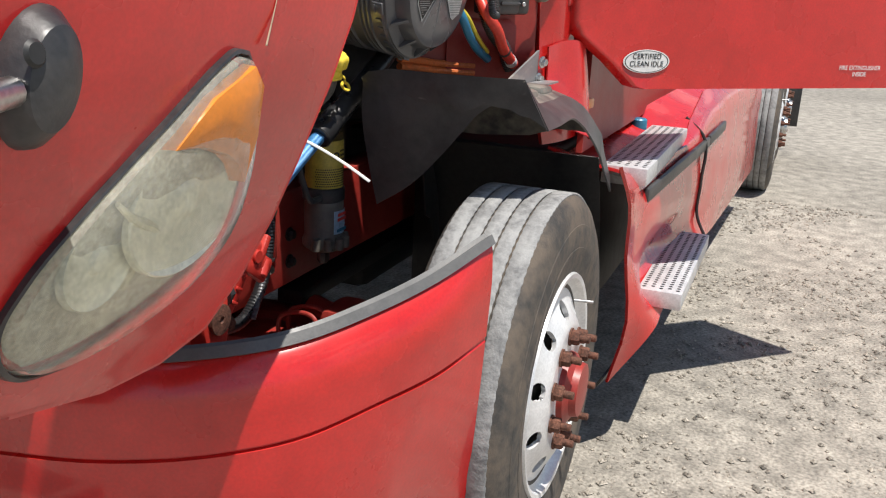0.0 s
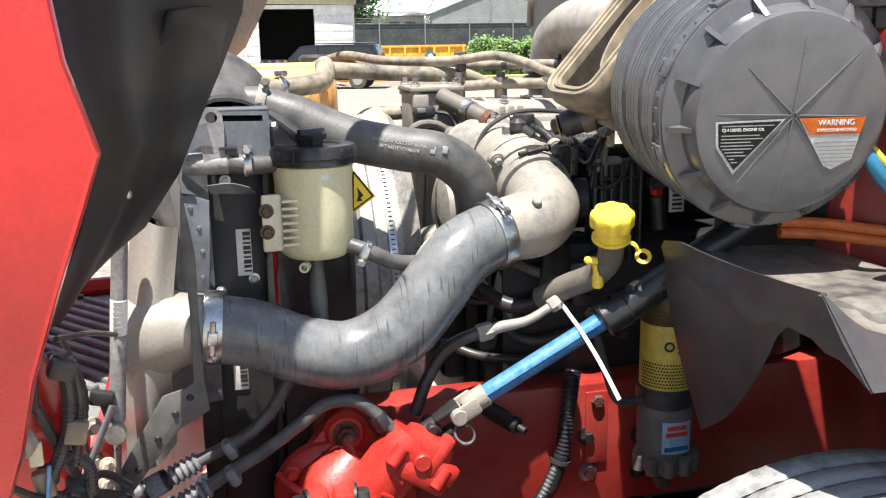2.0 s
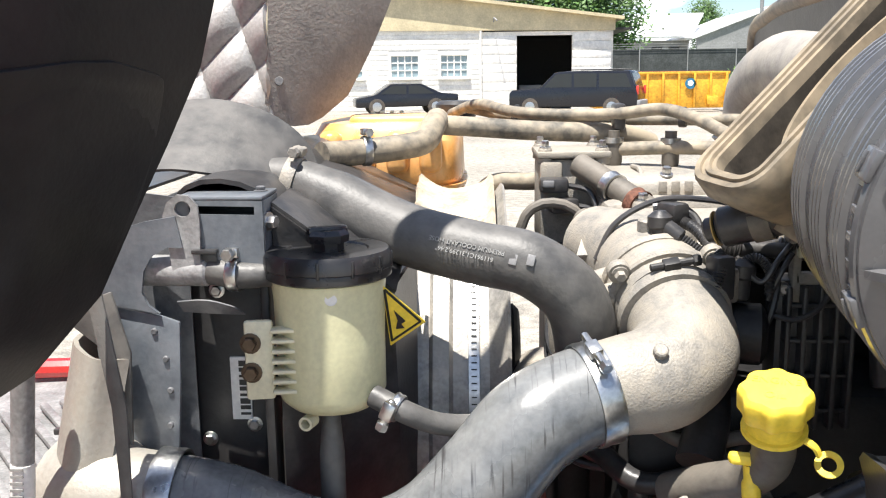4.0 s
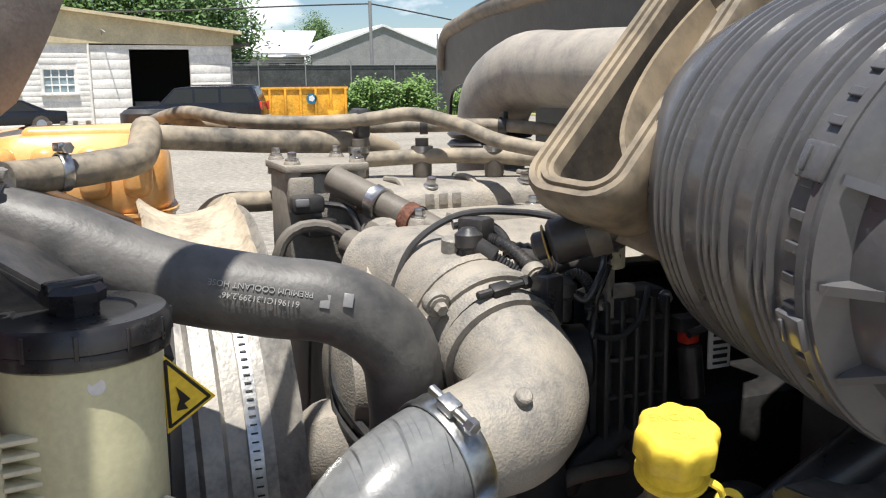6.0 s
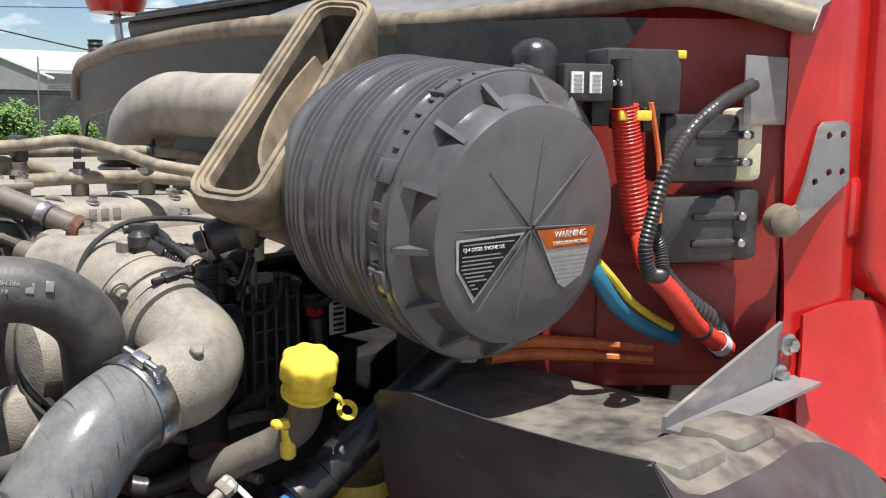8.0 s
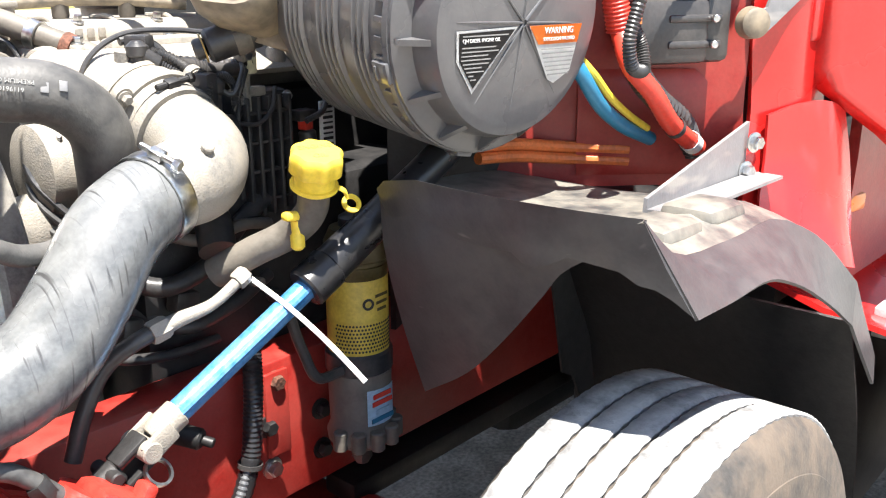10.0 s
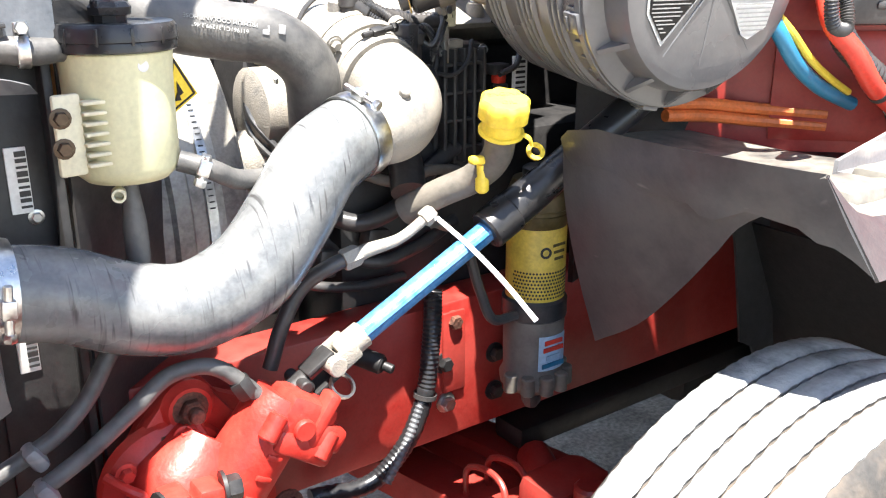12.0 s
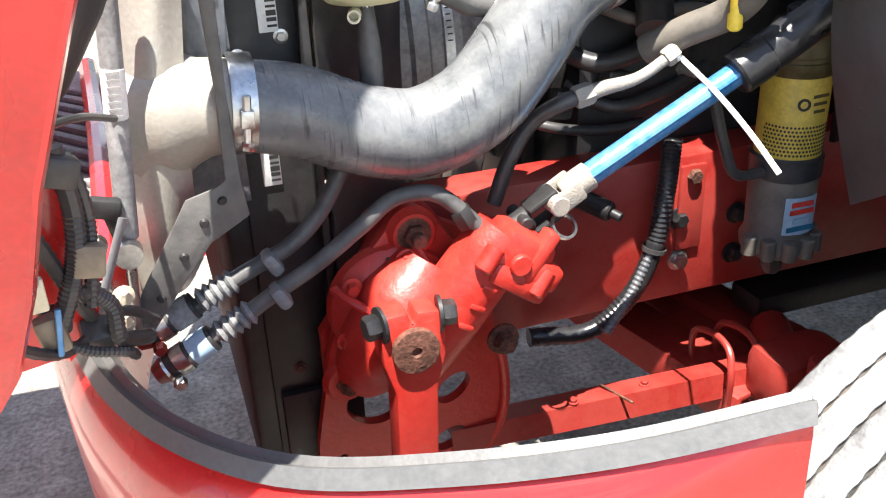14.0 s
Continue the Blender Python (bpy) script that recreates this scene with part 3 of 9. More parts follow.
def hood():
    th = thing("hood", "open red truck hood tipped forward with headlight and black inner liner", "truck hood", at=(-1.9, 1.25, 0.3))
    edge = [(-1.03, 2.45), (-1.02, 2.0), (-1.007, 1.715), (-0.995, 1.61), (-0.971, 1.522), (-0.990, 1.47), (-1.026, 1.38), (-1.064, 1.28), (-1.09, 1.19), (-1.12, 1.11), (-1.165, 1.04), (-1.25, 1.018), (-1.361, 1.024), (-1.52, 1.066)]
    front = [(-2.3, 2.45), (-2.3, 2.0), (-2.3, 1.8), (-2.3, 1.7), (-2.3, 1.62), (-2.3, 1.56), (-2.3, 1.5), (-2.29, 1.45), (-2.27, 1.4), (-2.24, 1.36), (-2.22, 1.33), (-2.22, 1.30), (-2.2, 1.28), (-2.2, 1.26)]
    rows = []
    for (xa, za), (xb, zb) in zip(edge, front):
        rows.append([(xa + (xb - xa) * u, hood_y(xa + (xb - xa) * u, za + (zb - za) * u), za + (zb - za) * u) for u in (0, 0.02, 0.06, 0.12, 0.2, 0.3, 0.4, 0.5, 0.65, 0.8, 0.9, 1.0)])
    part("side_panel", sheet(rows, 0.006, smooth_u=2), RED, th, "glossy red fender skin with scratches")
    # return flange behind the edge
    flange = [[(x, hood_y(x, z), z) for x, z in edge], [(x + 0.003, hood_y(x, z) + 0.008, z + 0.002) for x, z in edge], [(x + 0.000, hood_y(x, z) + 0.028, z + 0.004) for x, z in edge], [(x - 0.012, hood_y(x, z) + 0.05, z + 0.006) for x, z in edge]]
    part("edge_flange", sheet(flange, 0.004), RED, th)
    part("inner_pan", prism([(-1.21, 1.275), (-1.15, 1.257), (-1.118, 1.228), (-1.075, 1.192), (-1.062, 1.16), (-1.060, 1.10), (-1.068, 1.04), (-1.10, 1.0), (-1.16, 0.99), (-1.25, 1.03), (-1.30, 1.15)], 0.006, (0, 0.47, 0), bev=0.002), RED, th, "red inner pan of the hood corner")
    # dirty red pocket behind the lower corner, where the lamp wiring comes out
    low = [(x, z) for x, z in edge if 1.0 < z < 1.33]
    part("lamp_pocket", sheet([[(x - 0.004, hood_y(x, z) + 0.03, z + 0.004) for x, z in low], [(x - 0.03, hood_y(x, z) + 0.07, z + 0.012) for x, z in low], [(x - 0.035, hood_y(x, z) + 0.13, z + 0.02) for x, z in low], [(x - 0.085, hood_y(x, z) + 0.15, z + 0.035) for x, z in low]], 0.004, smooth_u=3), RED_DIRTY_SHADE, th, "dirty red pocket of the hood corner")
    # long scratch down to the lamp
    part("scratch", tube([(-1.215, hood_y(0, 1.5) - 0.0005, 1.445), (-1.19, hood_y(0, 1.5) - 0.0005, 1.50), (-1.17, hood_y(0, 1.55) - 0.0005, 1.56)], [0.004, 0.0016, 0.0008], 6, flat=0.3), CREAM, th, "pale paint chip and scratch")
    rows2 = [[(p[0], 2.5 - p[1], p[2]) for p in r] for r in rows[8:]]
    part("side_panel", sheet(rows2, 0.006, smooth_u=2), RED, th)
    outline = [(-1.239, 1.433), (-1.218, 1.405), (-1.204, 1.347), (-1.194, 1.294), (-1.202, 1.201), (-1.25, 1.149), (-1.318, 1.122), (-1.391, 1.108), (-1.471, 1.108), (-1.521, 1.122), (-1.55, 1.155), (-1.556, 1.191), (-1.534, 1.232), (-1.48, 1.285), (-1.425, 1.328), (-1.371, 1.366), (-1.283, 1.426), (-1.26, 1.436)]
    outline = [(x - 0.015, z + 0.003) for x, z in outline]
    cx, cz = -1.375, 1.253

    def ring(scale, push):
        return [Vector((cx + (p.x - cx) * scale, hood_y(cx + (p.x - cx) * scale, cz + (p.y - cz) * scale) - push, cz + (p.y - cz) * scale)) for p in spline([(x, z, 0) for x, z in outline + outline[:1]], 5)[:-1]]

    def disc(levels):
        bm = bmesh.new()
        rings = [[bm.verts.new(p) for p in ring(a, d)] for a, d in levels]
        k = len(rings[0])
        for a, b in zip(rings, rings[1:]):
            for i in range(k):
                bm.faces.new((a[i], a[(i + 1) % k], b[(i + 1) % k], b[i]))
        return bm, rings
    bm, rings = disc([(1.03, -0.004), (1.025, 0.008), (1.0, 0.010), (0.985, 0.004)])
    hl = part("headlight", bm, BLACK, th, "black rubber headlight surround")
    bm, rings = disc([(0.99, 0.004), (0.965, 0.020), (0.8, 0.028), (0.5, 0.032), (0.2, 0.033)])
    bm.faces.new(rings[-1])
    part("lens", bm, HEADGLASS, hl, "clouded headlight lens")
    bm, rings = disc([(0.985, -0.002), (0.9, 0.002), (0.3, 0.003)])
    bm.faces.new(rings[-1])
    part("reflector", bm, LAMPGREY, hl, "grey lamp housing")
    for x, z, rx, rzz, tilt in ((-1.318, 1.272, 0.112, 0.074, -24), (-1.452, 1.232, 0.062, 0.044, -30)):
        bw = lathe([(1.0, 0.0), (0.99, 0.007), (0.97, 0.009), (0.86, 0.006), (0.55, 0.004), (0.30, 0.005), (0.22, 0.010), (0.1, 0.011)], (0, 0, 0), (0, -1, 0), 40)
        bmesh.ops.transform(bw, matrix=Matrix.Translation((x, hood_y(x, z) - 0.002, z)) @ Matrix.Rotation(radians(tilt), 4, "Y") @ Matrix.Diagonal((rx, 1, rzz, 1)), verts=bw.verts)
        part("bowl", bw, REFLECT, hl, "bright reflector bowl")
    for pts in ([(-1.446, 1.295), (-1.41, 1.268), (-1.375, 1.25), (-1.345, 1.225)], [(-1.40, 1.235), (-1.395, 1.21), (-1.402, 1.182)], [(-1.50, 1.20), (-1.44, 1.198), (-1.38, 1.205)]):
        part("divider", tube([(x, hood_y(x, z) - 0.010, z) for x, z in pts], [0.003, 0.007, 0.004], 8), CREAM, hl, "pale reflector fold")
    amber = [(-1.249, 1.424), (-1.225, 1.399), (-1.217, 1.335), (-1.222, 1.275), (-1.245, 1.302), (-1.272, 1.32), (-1.327, 1.338), (-1.378, 1.342), (-1.319, 1.393)]
    amber = [(x - 0.015, z + 0.003) for x, z in amber]
    ac, az = -1.285, 1.363
    bm = bmesh.new()
    vs = [[bm.verts.new((ac + (x - ac) * k, hood_y(x, z) - h, az + (z - az) * k)) for x, z in amber] for k, h in ((1.0, 0.010), (0.97, 0.028), (0.6, 0.034))]
    for a, b in zip(vs, vs[1:]):
        for i in range(len(a)):
            bm.faces.new((a[i], a[(i + 1) % len(a)], b[(i + 1) % len(a)], b[i]))
    bm.faces.new(vs[-1])
    bmesh.ops.recalc_face_normals(bm, faces=bm.faces)
    part("amber_marker", bm, AMBER, hl, "orange side marker lens")
    fy = hood_y(-1.55, 1.44)
    foot = lathe([(0.05, 0), (0.048, 0.012), (0.036, 0.03), (0.018, 0.036)], (0, 0, 0), (0, -1, 0), 28)
    bmesh.ops.transform(foot, matrix=Matrix.Translation((-1.569, fy, 1.437)) @ Matrix.Rotation(radians(20), 4, "Y") @ Matrix.Diagonal((0.78, 1, 1.28, 1)), verts=foot.verts)
    ft = part("mirror_foot", foot, BLACK, th, "black mirror mounting foot")
    part("screw_hole", lathe([(0.012, 0), (0.009, 0.003)], (-1.595, fy - 0.034, 1.46), (0, -1, 0.1), 16), INK, ft)
    part("mirror_rod", rod((-1.607, fy - 0.02, 1.43), (-1.686, fy - 0.045, 1.426), 0.013), STEEL, ft)
    # black inner liner, from the flange inward
    rows = []
    for z, xo, xi, yi in ((2.4, -1.035, -0.55, 0.76), (1.95, -1.025, -0.72, 0.70), (1.75, -1.012, -0.793, 0.68), (1.678, -1.007, -0.807, 0.66), (1.60, -0.999, -0.842, 0.646), (1.522, -0.978, -0.880, 0.633), (1.442, -1.003, -0.917, 0.62), (1.374, -1.033, -0.968, 0.56), (1.345, -1.045, -1.015, 0.50), (1.326, -1.055, -1.04, 0.455)):
        row = []
        for u in (0, 0.08, 0.22, 0.36, 0.5, 0.64, 0.78, 0.9, 1.0):
            bulge = 0.009 * math.sin(u * 9.4) if 0.1 < u < 0.55 else 0
            y0 = hood_y(xo, z) + 0.03
            row.append((xo + 0.004 + (xi - xo) * u + bulge, y0 + (max(yi, y0 + 0.1) - y0) * u, z))
        rows.append(row)
    lin = part("wheel_liner", sheet(rows, 0.005, smooth_u=3), HOODLINER, th, "ribbed black wheel well liner")
    pu = (Vector((-0.807, 0.66, 1.678)) - Vector((-1.007, 0.17, 1.678))).normalized()
    pv = (Vector((-0.842, 0.646, 1.60)) - Vector((-0.917, 0.62, 1.442))).normalized()
    pn = pu.cross(pv).normalized()
    pv = pn.cross(pu).normalized()
    pan = spline([(-0.205, 0.10, 0), (-0.20, 0.125, 0), (-0.175, 0.13, 0), (-0.02, 0.128, 0), (0.0, 0.12, 0), (0.005, 0.10, 0), (-0.02, -0.09, 0), (-0.03, -0.11, 0), (-0.05, -0.112, 0), (-0.235, -0.062, 0), (-0.25, -0.05, 0), (-0.252, -0.03, 0)], 3)
    part("access_panel", prism([(p.x, p.y) for p in pan], -0.007, Vector((-0.846, 0.63, 1.59)) - pu * 0.012 - pv * 0.04 - pn * 0.004 * (1 if pn.x < 0 else -1), u=pu, v=pv, bev=0.0015), HOODLINER, lin, "rounded black access panel")
    for p in ((-0.938, 0.622, 1.60), (-0.93, 0.60, 1.73), (-0.99, 0.5, 1.5), (-0.955, 0.45, 1.72), (-0.975, 0.36, 1.45)):
        part("rivet", lathe([(0.006, 0), (0.004, 0.003)], Vector(p) + Vector((0.014, -0.004, 0)), (1, -0.3, 0), 10), STEEL, lin)
    # skin over the nose, tipped down to the front
    part("top_panel", sheet([[(-2.3, 0.35, 2.45), (-2.42, 1.25, 2.5), (-2.3, 2.15, 2.45)], [(-2.3, 0.45, 1.5), (-2.45, 1.25, 1.5), (-2.3, 2.05, 1.5)], [(-2.2, 0.55, 0.75), (-2.3, 1.25, 0.7), (-2.2, 1.95, 0.75)]], 0.006, smooth_u=5, smooth_v=5), RED, th)
    # grille seen from inside, low in front of the radiator
    gd, gn = Vector((0.62, -0.78, 0)), Vector((0.78, 0.62, 0))
    gr = part("grille", sheet([[(-1.05, 0.60, 0.975), (-1.08, 1.75, 0.975)], [(-1.75, 0.55, 0.96), (-1.80, 1.80, 0.96)]], 0.006), BARN_GREY, th, "corrugated grey grille screen")
    for k in range(24):
        c = Vector((-1.38, 1.15, 0.985)) + gn * (-0.46 + 0.04 * k)
        part("grille_rib", box(c, (0.018, 0.62, 0.014), 0.005, rz(38.5)), BARN_GREY, gr)
    for k in range(6):
        c = Vector((-1.32 + 0.05 * (k % 3), 0.85 + 0.16 * k, 0.998))
        part("grille_clip", box(c, (0.014, 0.014, 0.012), 0.002), BLACK, gr)
    part("grille_frame", tube([(-1.06, 0.62, 1.0), (-1.07, 1.15, 1.0), (-1.09, 1.7, 1.0)], 0.02, 10), RED, th)
    part("grille_frame", tube([(-1.15, 1.75, 1.0), (-1.4, 1.72, 1.0), (-1.65, 1.70, 1.0)], 0.024, 10), RED, th)
    # lamp wiring that hangs out of the lower corner
    for k, pts in enumerate(([(-1.13, 0.36, 1.26), (-1.10, 0.40, 1.16), (-1.085, 0.44, 1.08), (-1.06, 0.50, 0.99), (-1.03, 0.60, 0.93)], [(-1.15, 0.34, 1.10), (-1.10, 0.42, 1.03), (-1.05, 0.50, 1.02), (-1.02, 0.58, 0.96)], [(-1.09, 0.55, 1.22), (-1.07, 0.58, 1.12), (-1.08, 0.60, 1.02), (-1.03, 0.64, 0.92)])):
        part("lamp_wire", tube(pts, 0.008 - 0.0015 * k, 8, 14, wave=0.001), BLACK, th)
    part("lamp_plug", box((-1.115, 0.385, 1.20), (0.035, 0.04, 0.05), 0.008, rz(20, 15)), BLACK, th)
    part("lamp_plug", box((-1.105, 0.43, 1.06), (0.022, 0.03, 0.024), 0.006, rz(40, 15)), BLACK, th, "dusty grey connector")
    part("lamp_plug", box((-1.075, 0.46, 1.02), (0.03, 0.03, 0.035), 0.006, rz(10, 35)), BLACK, th)
    part("lamp_socket", lathe([(0.02, 0), (0.023, 0.008), (0.019, 0.022), (0.010, 0.025)], (-1.13, 0.37, 1.13), (0.5, 0.7, 0.2), 18), FELT, th, "dusty lamp socket")
    for k, pts in enumerate(([(-1.071, 0.42, 1.235), (-1.066, 0.42, 1.17), (-1.072, 0.42, 1.13), (-1.082, 0.42, 1.10), (-1.10, 0.42, 1.06)], [(-1.06, 0.43, 1.225), (-1.055, 0.43, 1.16), (-1.06, 0.43, 1.12), (-1.07, 0.43, 1.07)], [(-1.10, 0.42, 1.07), (-1.075, 0.43, 1.085), (-1.055, 0.44, 1.065), (-1.053, 0.45, 1.02), (-1.04, 0.50, 0.985), (-1.03, 0.56, 0.95)], [(-1.11, 0.42, 1.045), (-1.08, 0.43, 1.02), (-1.05, 0.45, 1.0), (-1.045, 0.50, 0.965), (-1.05, 0.56, 0.93)], [(-1.07, 0.40, 1.26), (-1.045, 0.50, 1.235), (-1.02, 0.60, 1.20)])):
        part("lamp_wire", tube(pts, (0.010, 0.007, 0.009, 0.006, 0.004)[k], 8, 16, wave=0.0012 if k < 4 else 0), BLACK, th)
    part("lamp_plug", box((-1.07, 0.415, 1.215), (0.034, 0.03, 0.030), 0.006, rz(15, 0, 20)), BLACK, th)
    part("lamp_plug", box((-1.062, 0.42, 1.122), (0.030, 0.016, 0.034), 0.004, rz(10, 0, 12)), TANPLASTIC, th, "dusty tan connector with label")
    part("lamp_plug", box((-1.108, 0.415, 1.055), (0.026, 0.02, 0.04), 0.005, rz(10, 0, -8)), TANPLASTIC, th, "dusty lamp connector block")
    part("wire_tag", box((-1.112, 0.405, 1.103), (0.018, 0.012, 0.034), 0.003, rz(10)), CREAM, th, "cream wire tag")
    part("wire_tag", box((-1.10, 0.402, 1.062), (0.006, 0.006, 0.05), 0.002, rz(10, 0, 8)), BLUE, th, "blue wire")
    part("tie_strap", tube([(-1.032, 0.575, 1.095), (-1.055, 0.56, 1.045), (-1.083, 0.54, 0.985)], 0.007, 8, flat=0.3), COWLGREY, th, "grey loose strap")
    part("latch_clip", join(box((-1.05, 0.60, 1.10), (0.036, 0.02, 0.024), 0.005, rz(0, 0, 15)), rod((-1.048, 0.60, 1.09), (-1.042, 0.60, 1.06), 0.006)), BLACK_DEEP, th)
    for p in ((-1.050, 0.59, 0.993), (-1.054, 0.59, 0.963)):
        part("lamp_bolt", bolt(p, (0.2, -1, 0), 0.009, 0.010), BLEACHED, th, "dusty brass bolt")
    part("hinge_bracket", prism([(0, 0), (0.05, 0.02), (0.06, 0.12), (0.03, 0.16), (0.0, 0.14)], 0.012, (-1.13, 0.60, 0.92), u=(0.8, 0.6, 0)), RED, th)
    for p in ((-1.075, 0.615, 0.99), (-1.07, 0.615, 1.05), (-1.06, 0.60, 0.95)):
        part("hinge_bolt", bolt(p, (0.4, -0.8, 0), 0.010, 0.012), ALU, th)
    # far side insulation
    rows = [[Vector((-1.13, 1.52, z)).lerp(Vector((-0.90, 1.47, z)), u) + Vector((0, -0.030 * abs(math.sin(u * 6.28 + (z - 1.6) * 9)) ** 0.6 * abs(math.sin(u * 6.28 - (z - 1.6) * 30)) ** 0.6, 0)) for u in [k / 40 for k in range(41)]] for z in [1.56 + 0.01 * k for k in range(66)]]
    q = part("quilted_insulation", sheet(rows, 0.01), FOIL, th, "silver quilted heat insulation with buttons")
    for x, z in ((-1.05, 1.66), (-0.965, 1.735), (-1.06, 1.80), (-0.96, 1.88), (-1.11, 1.60)):
        part("button", lathe([(0.014, 0), (0.012, 0.004), (0.004, 0.006)], (x, 1.483 + (x + 0.9) * -0.2, z), (0.2, -1, 0), 14), STEEL, q)
    f = part("felt_panel", sheet([[(-0.92, 1.46, 1.58), (-0.84, 1.50, 1.575), (-0.765, 1.53, 1.63)], [(-0.905, 1.45, 1.70), (-0.80, 1.49, 1.70), (-0.715, 1.53, 1.72)], [(-0.895, 1.44, 1.82), (-0.78, 1.48, 1.82), (-0.67, 1.53, 1.82)], [(-0.88, 1.42, 2.2), (-0.72, 1.46, 2.2), (-0.55, 1.53, 2.2)]], 0.006, smooth_u=3, smooth_v=3), FELT, th, "grey felt lining panel with rivets")
    for x, z in ((-0.88, 1.76), (-0.885, 1.66), (-0.83, 1.70), (-0.74, 1.72)):
        part("rivet", lathe([(0.010, 0), (0.008, 0.004)], (x, 1.452 + (x + 0.9) * 0.45, z), (0.3, -1, 0), 12), BARN_GREY, f)
    return th


def glass(name, col, rough=0.08, trans=0.85):
    m = bpy.data.materials.new(name)
    m.use_nodes = True
    b = m.node_tree.nodes["Principled BSDF"]
    b.inputs["Base Color"].default_value = (*col, 1)
    b.inputs["Roughness"].default_value = rough
    b.inputs["Transmission Weight"].default_value = trans
    b.inputs["IOR"].default_value = 1.45
    return m


HEADGLASS = mat("clouded lens", (0.90, 0.89, 0.78), 0.2, 0, 0.2, 9, 0.02, coat=0.5)
HEADGLASS.node_tree.nodes["Principled BSDF"].inputs["Transmission Weight"].default_value = 0.78
HEADGLASS.node_tree.nodes["Principled BSDF"].inputs["IOR"].default_value = 1.04
REFLECT = mat("reflector", (0.80, 0.78, 0.62), 0.42, 0.15, 0.15, 12, 0)
LAMPGREY = mat("lamp housing grey", (0.46, 0.44, 0.34), 0.5, 0.1, 0.25, 10, 0.05)
AMBER = mat("amber lens", (0.75, 0.23, 0.02), 0.3, 0, 0.06, 30, 0.05, coat=0.4)
hood()


# ---------------- air cleaner ----------------
AC = Vector((0.003, 0.403, 1.51))
ACX = Vector((0.103, 0.988, 0.122)).normalized()


def ac_local(u, v, w):
    """Across the lid, up the lid and into the canister."""
    m = frame_of(ACX)
    return AC + m.col[0] * -u + m.col[1] * v + ACX * w


def air_cleaner():
    th = thing("air_cleaner", "black ribbed plastic canister air cleaner with dusty intake duct", "air cleaner", at=AC)
    m = frame_of(ACX)
    R = 0.189
    prof = [(0.02, 0.055), (R + 0.004, 0.055), (R + 0.006, 0.062), (R, 0.066), (R, 0.092)]
    for h in (0.100, 0.113, 0.126, 0.165, 0.178, 0.191, 0.204, 0.246, 0.258, 0.270, 0.282):
        prof += [(R, h - 0.0042), (R + 0.006, h - 0.0018), (R + 0.006, h + 0.0018), (R, h + 0.0042)]
    prof += [(R, 0.30), (R - 0.02, 0.36), (R - 0.08, 0.40), (0.05, 0.40)]
    part("canister", lathe(prof, AC, ACX, 72), CLEANER, th, "dark grey ribbed canister")
    lid = part("lid", lathe([(0.0005, 0.002), (0.140, 0.0), (0.154, 0.004), (0.160, 0.016), (0.164, 0.040), (0.182, 0.046), (0.190, 0.050), (0.192, 0.064), (0.186, 0.066), (0.02, 0.066)], AC, ACX, 96), CLEANER, th, "dark grey round lid with webs")
    for k in range(14):
        a = 2 * math.pi * (k + 0.3) / 14
        c, s = math.cos(a), math.sin(a)
        bmr = bmesh.new()
        t = Vector((-s, c)) * 0.004
        pts = []
        for sign in (1, -1):
            for r, h in ((0.158, 0.010), (0.162, 0.044), (0.187, 0.044)):
                pts.append(bmr.verts.new(ac_local(r * c + sign * t.x, r * s + sign * t.y, h)))
        a3, b3 = pts[:3], pts[3:]
        bmr.faces.new(a3)
        bmr.faces.new(list(reversed(b3)))
        for i in range(3):
            bmr.faces.new((a3[i], b3[i], b3[(i + 1) % 3], a3[(i + 1) % 3]))
        bmesh.ops.recalc_face_normals(bmr, faces=bmr.faces)
        part("web", bmr, CLEANER, lid, smooth=False)
    for k in range(48):
        a = 2 * math.pi * k / 48
        part("tooth", box(ac_local(0.190 * math.cos(a), 0.190 * math.sin(a), 0.073), (0.006, 0.008, 0.016), 0.001, m @ rz(-math.degrees(a))), CLEANER, lid, smooth=False)
    for a in (160, 122, 80, 20, -40, -100, -160):
        t = radians(a)
        part("latch", join(box(ac_local(0.194 * math.cos(t), 0.194 * math.sin(t), 0.07), (0.010, 0.03, 0.03), 0.003, m @ rz(180 - a)), box(ac_local(0.2 * math.cos(t), 0.2 * math.sin(t), 0.075), (0.004, 0.02, 0.004), 0.001, m @ rz(180 - a))), CLEANER, lid)
    # star of fine ribs on the lid
    for a, r in ((-2, 0.11), (178, 0.125), (138, 0.11), (88, 0.12), (45, 0.14), (-52, 0.13), (-95, 0.12), (-128, 0.13)):
        t = radians(a)
        part("rib", tube([ac_local(0.004 * math.cos(t), 0.004 * math.sin(t), 0.001), ac_local(r * math.cos(t), r * math.sin(t), 0.001)], [0.0022, 0.0012], 6), CLEANER, lid)
    return th, lid


ac_thing, ac_lid = air_cleaner()


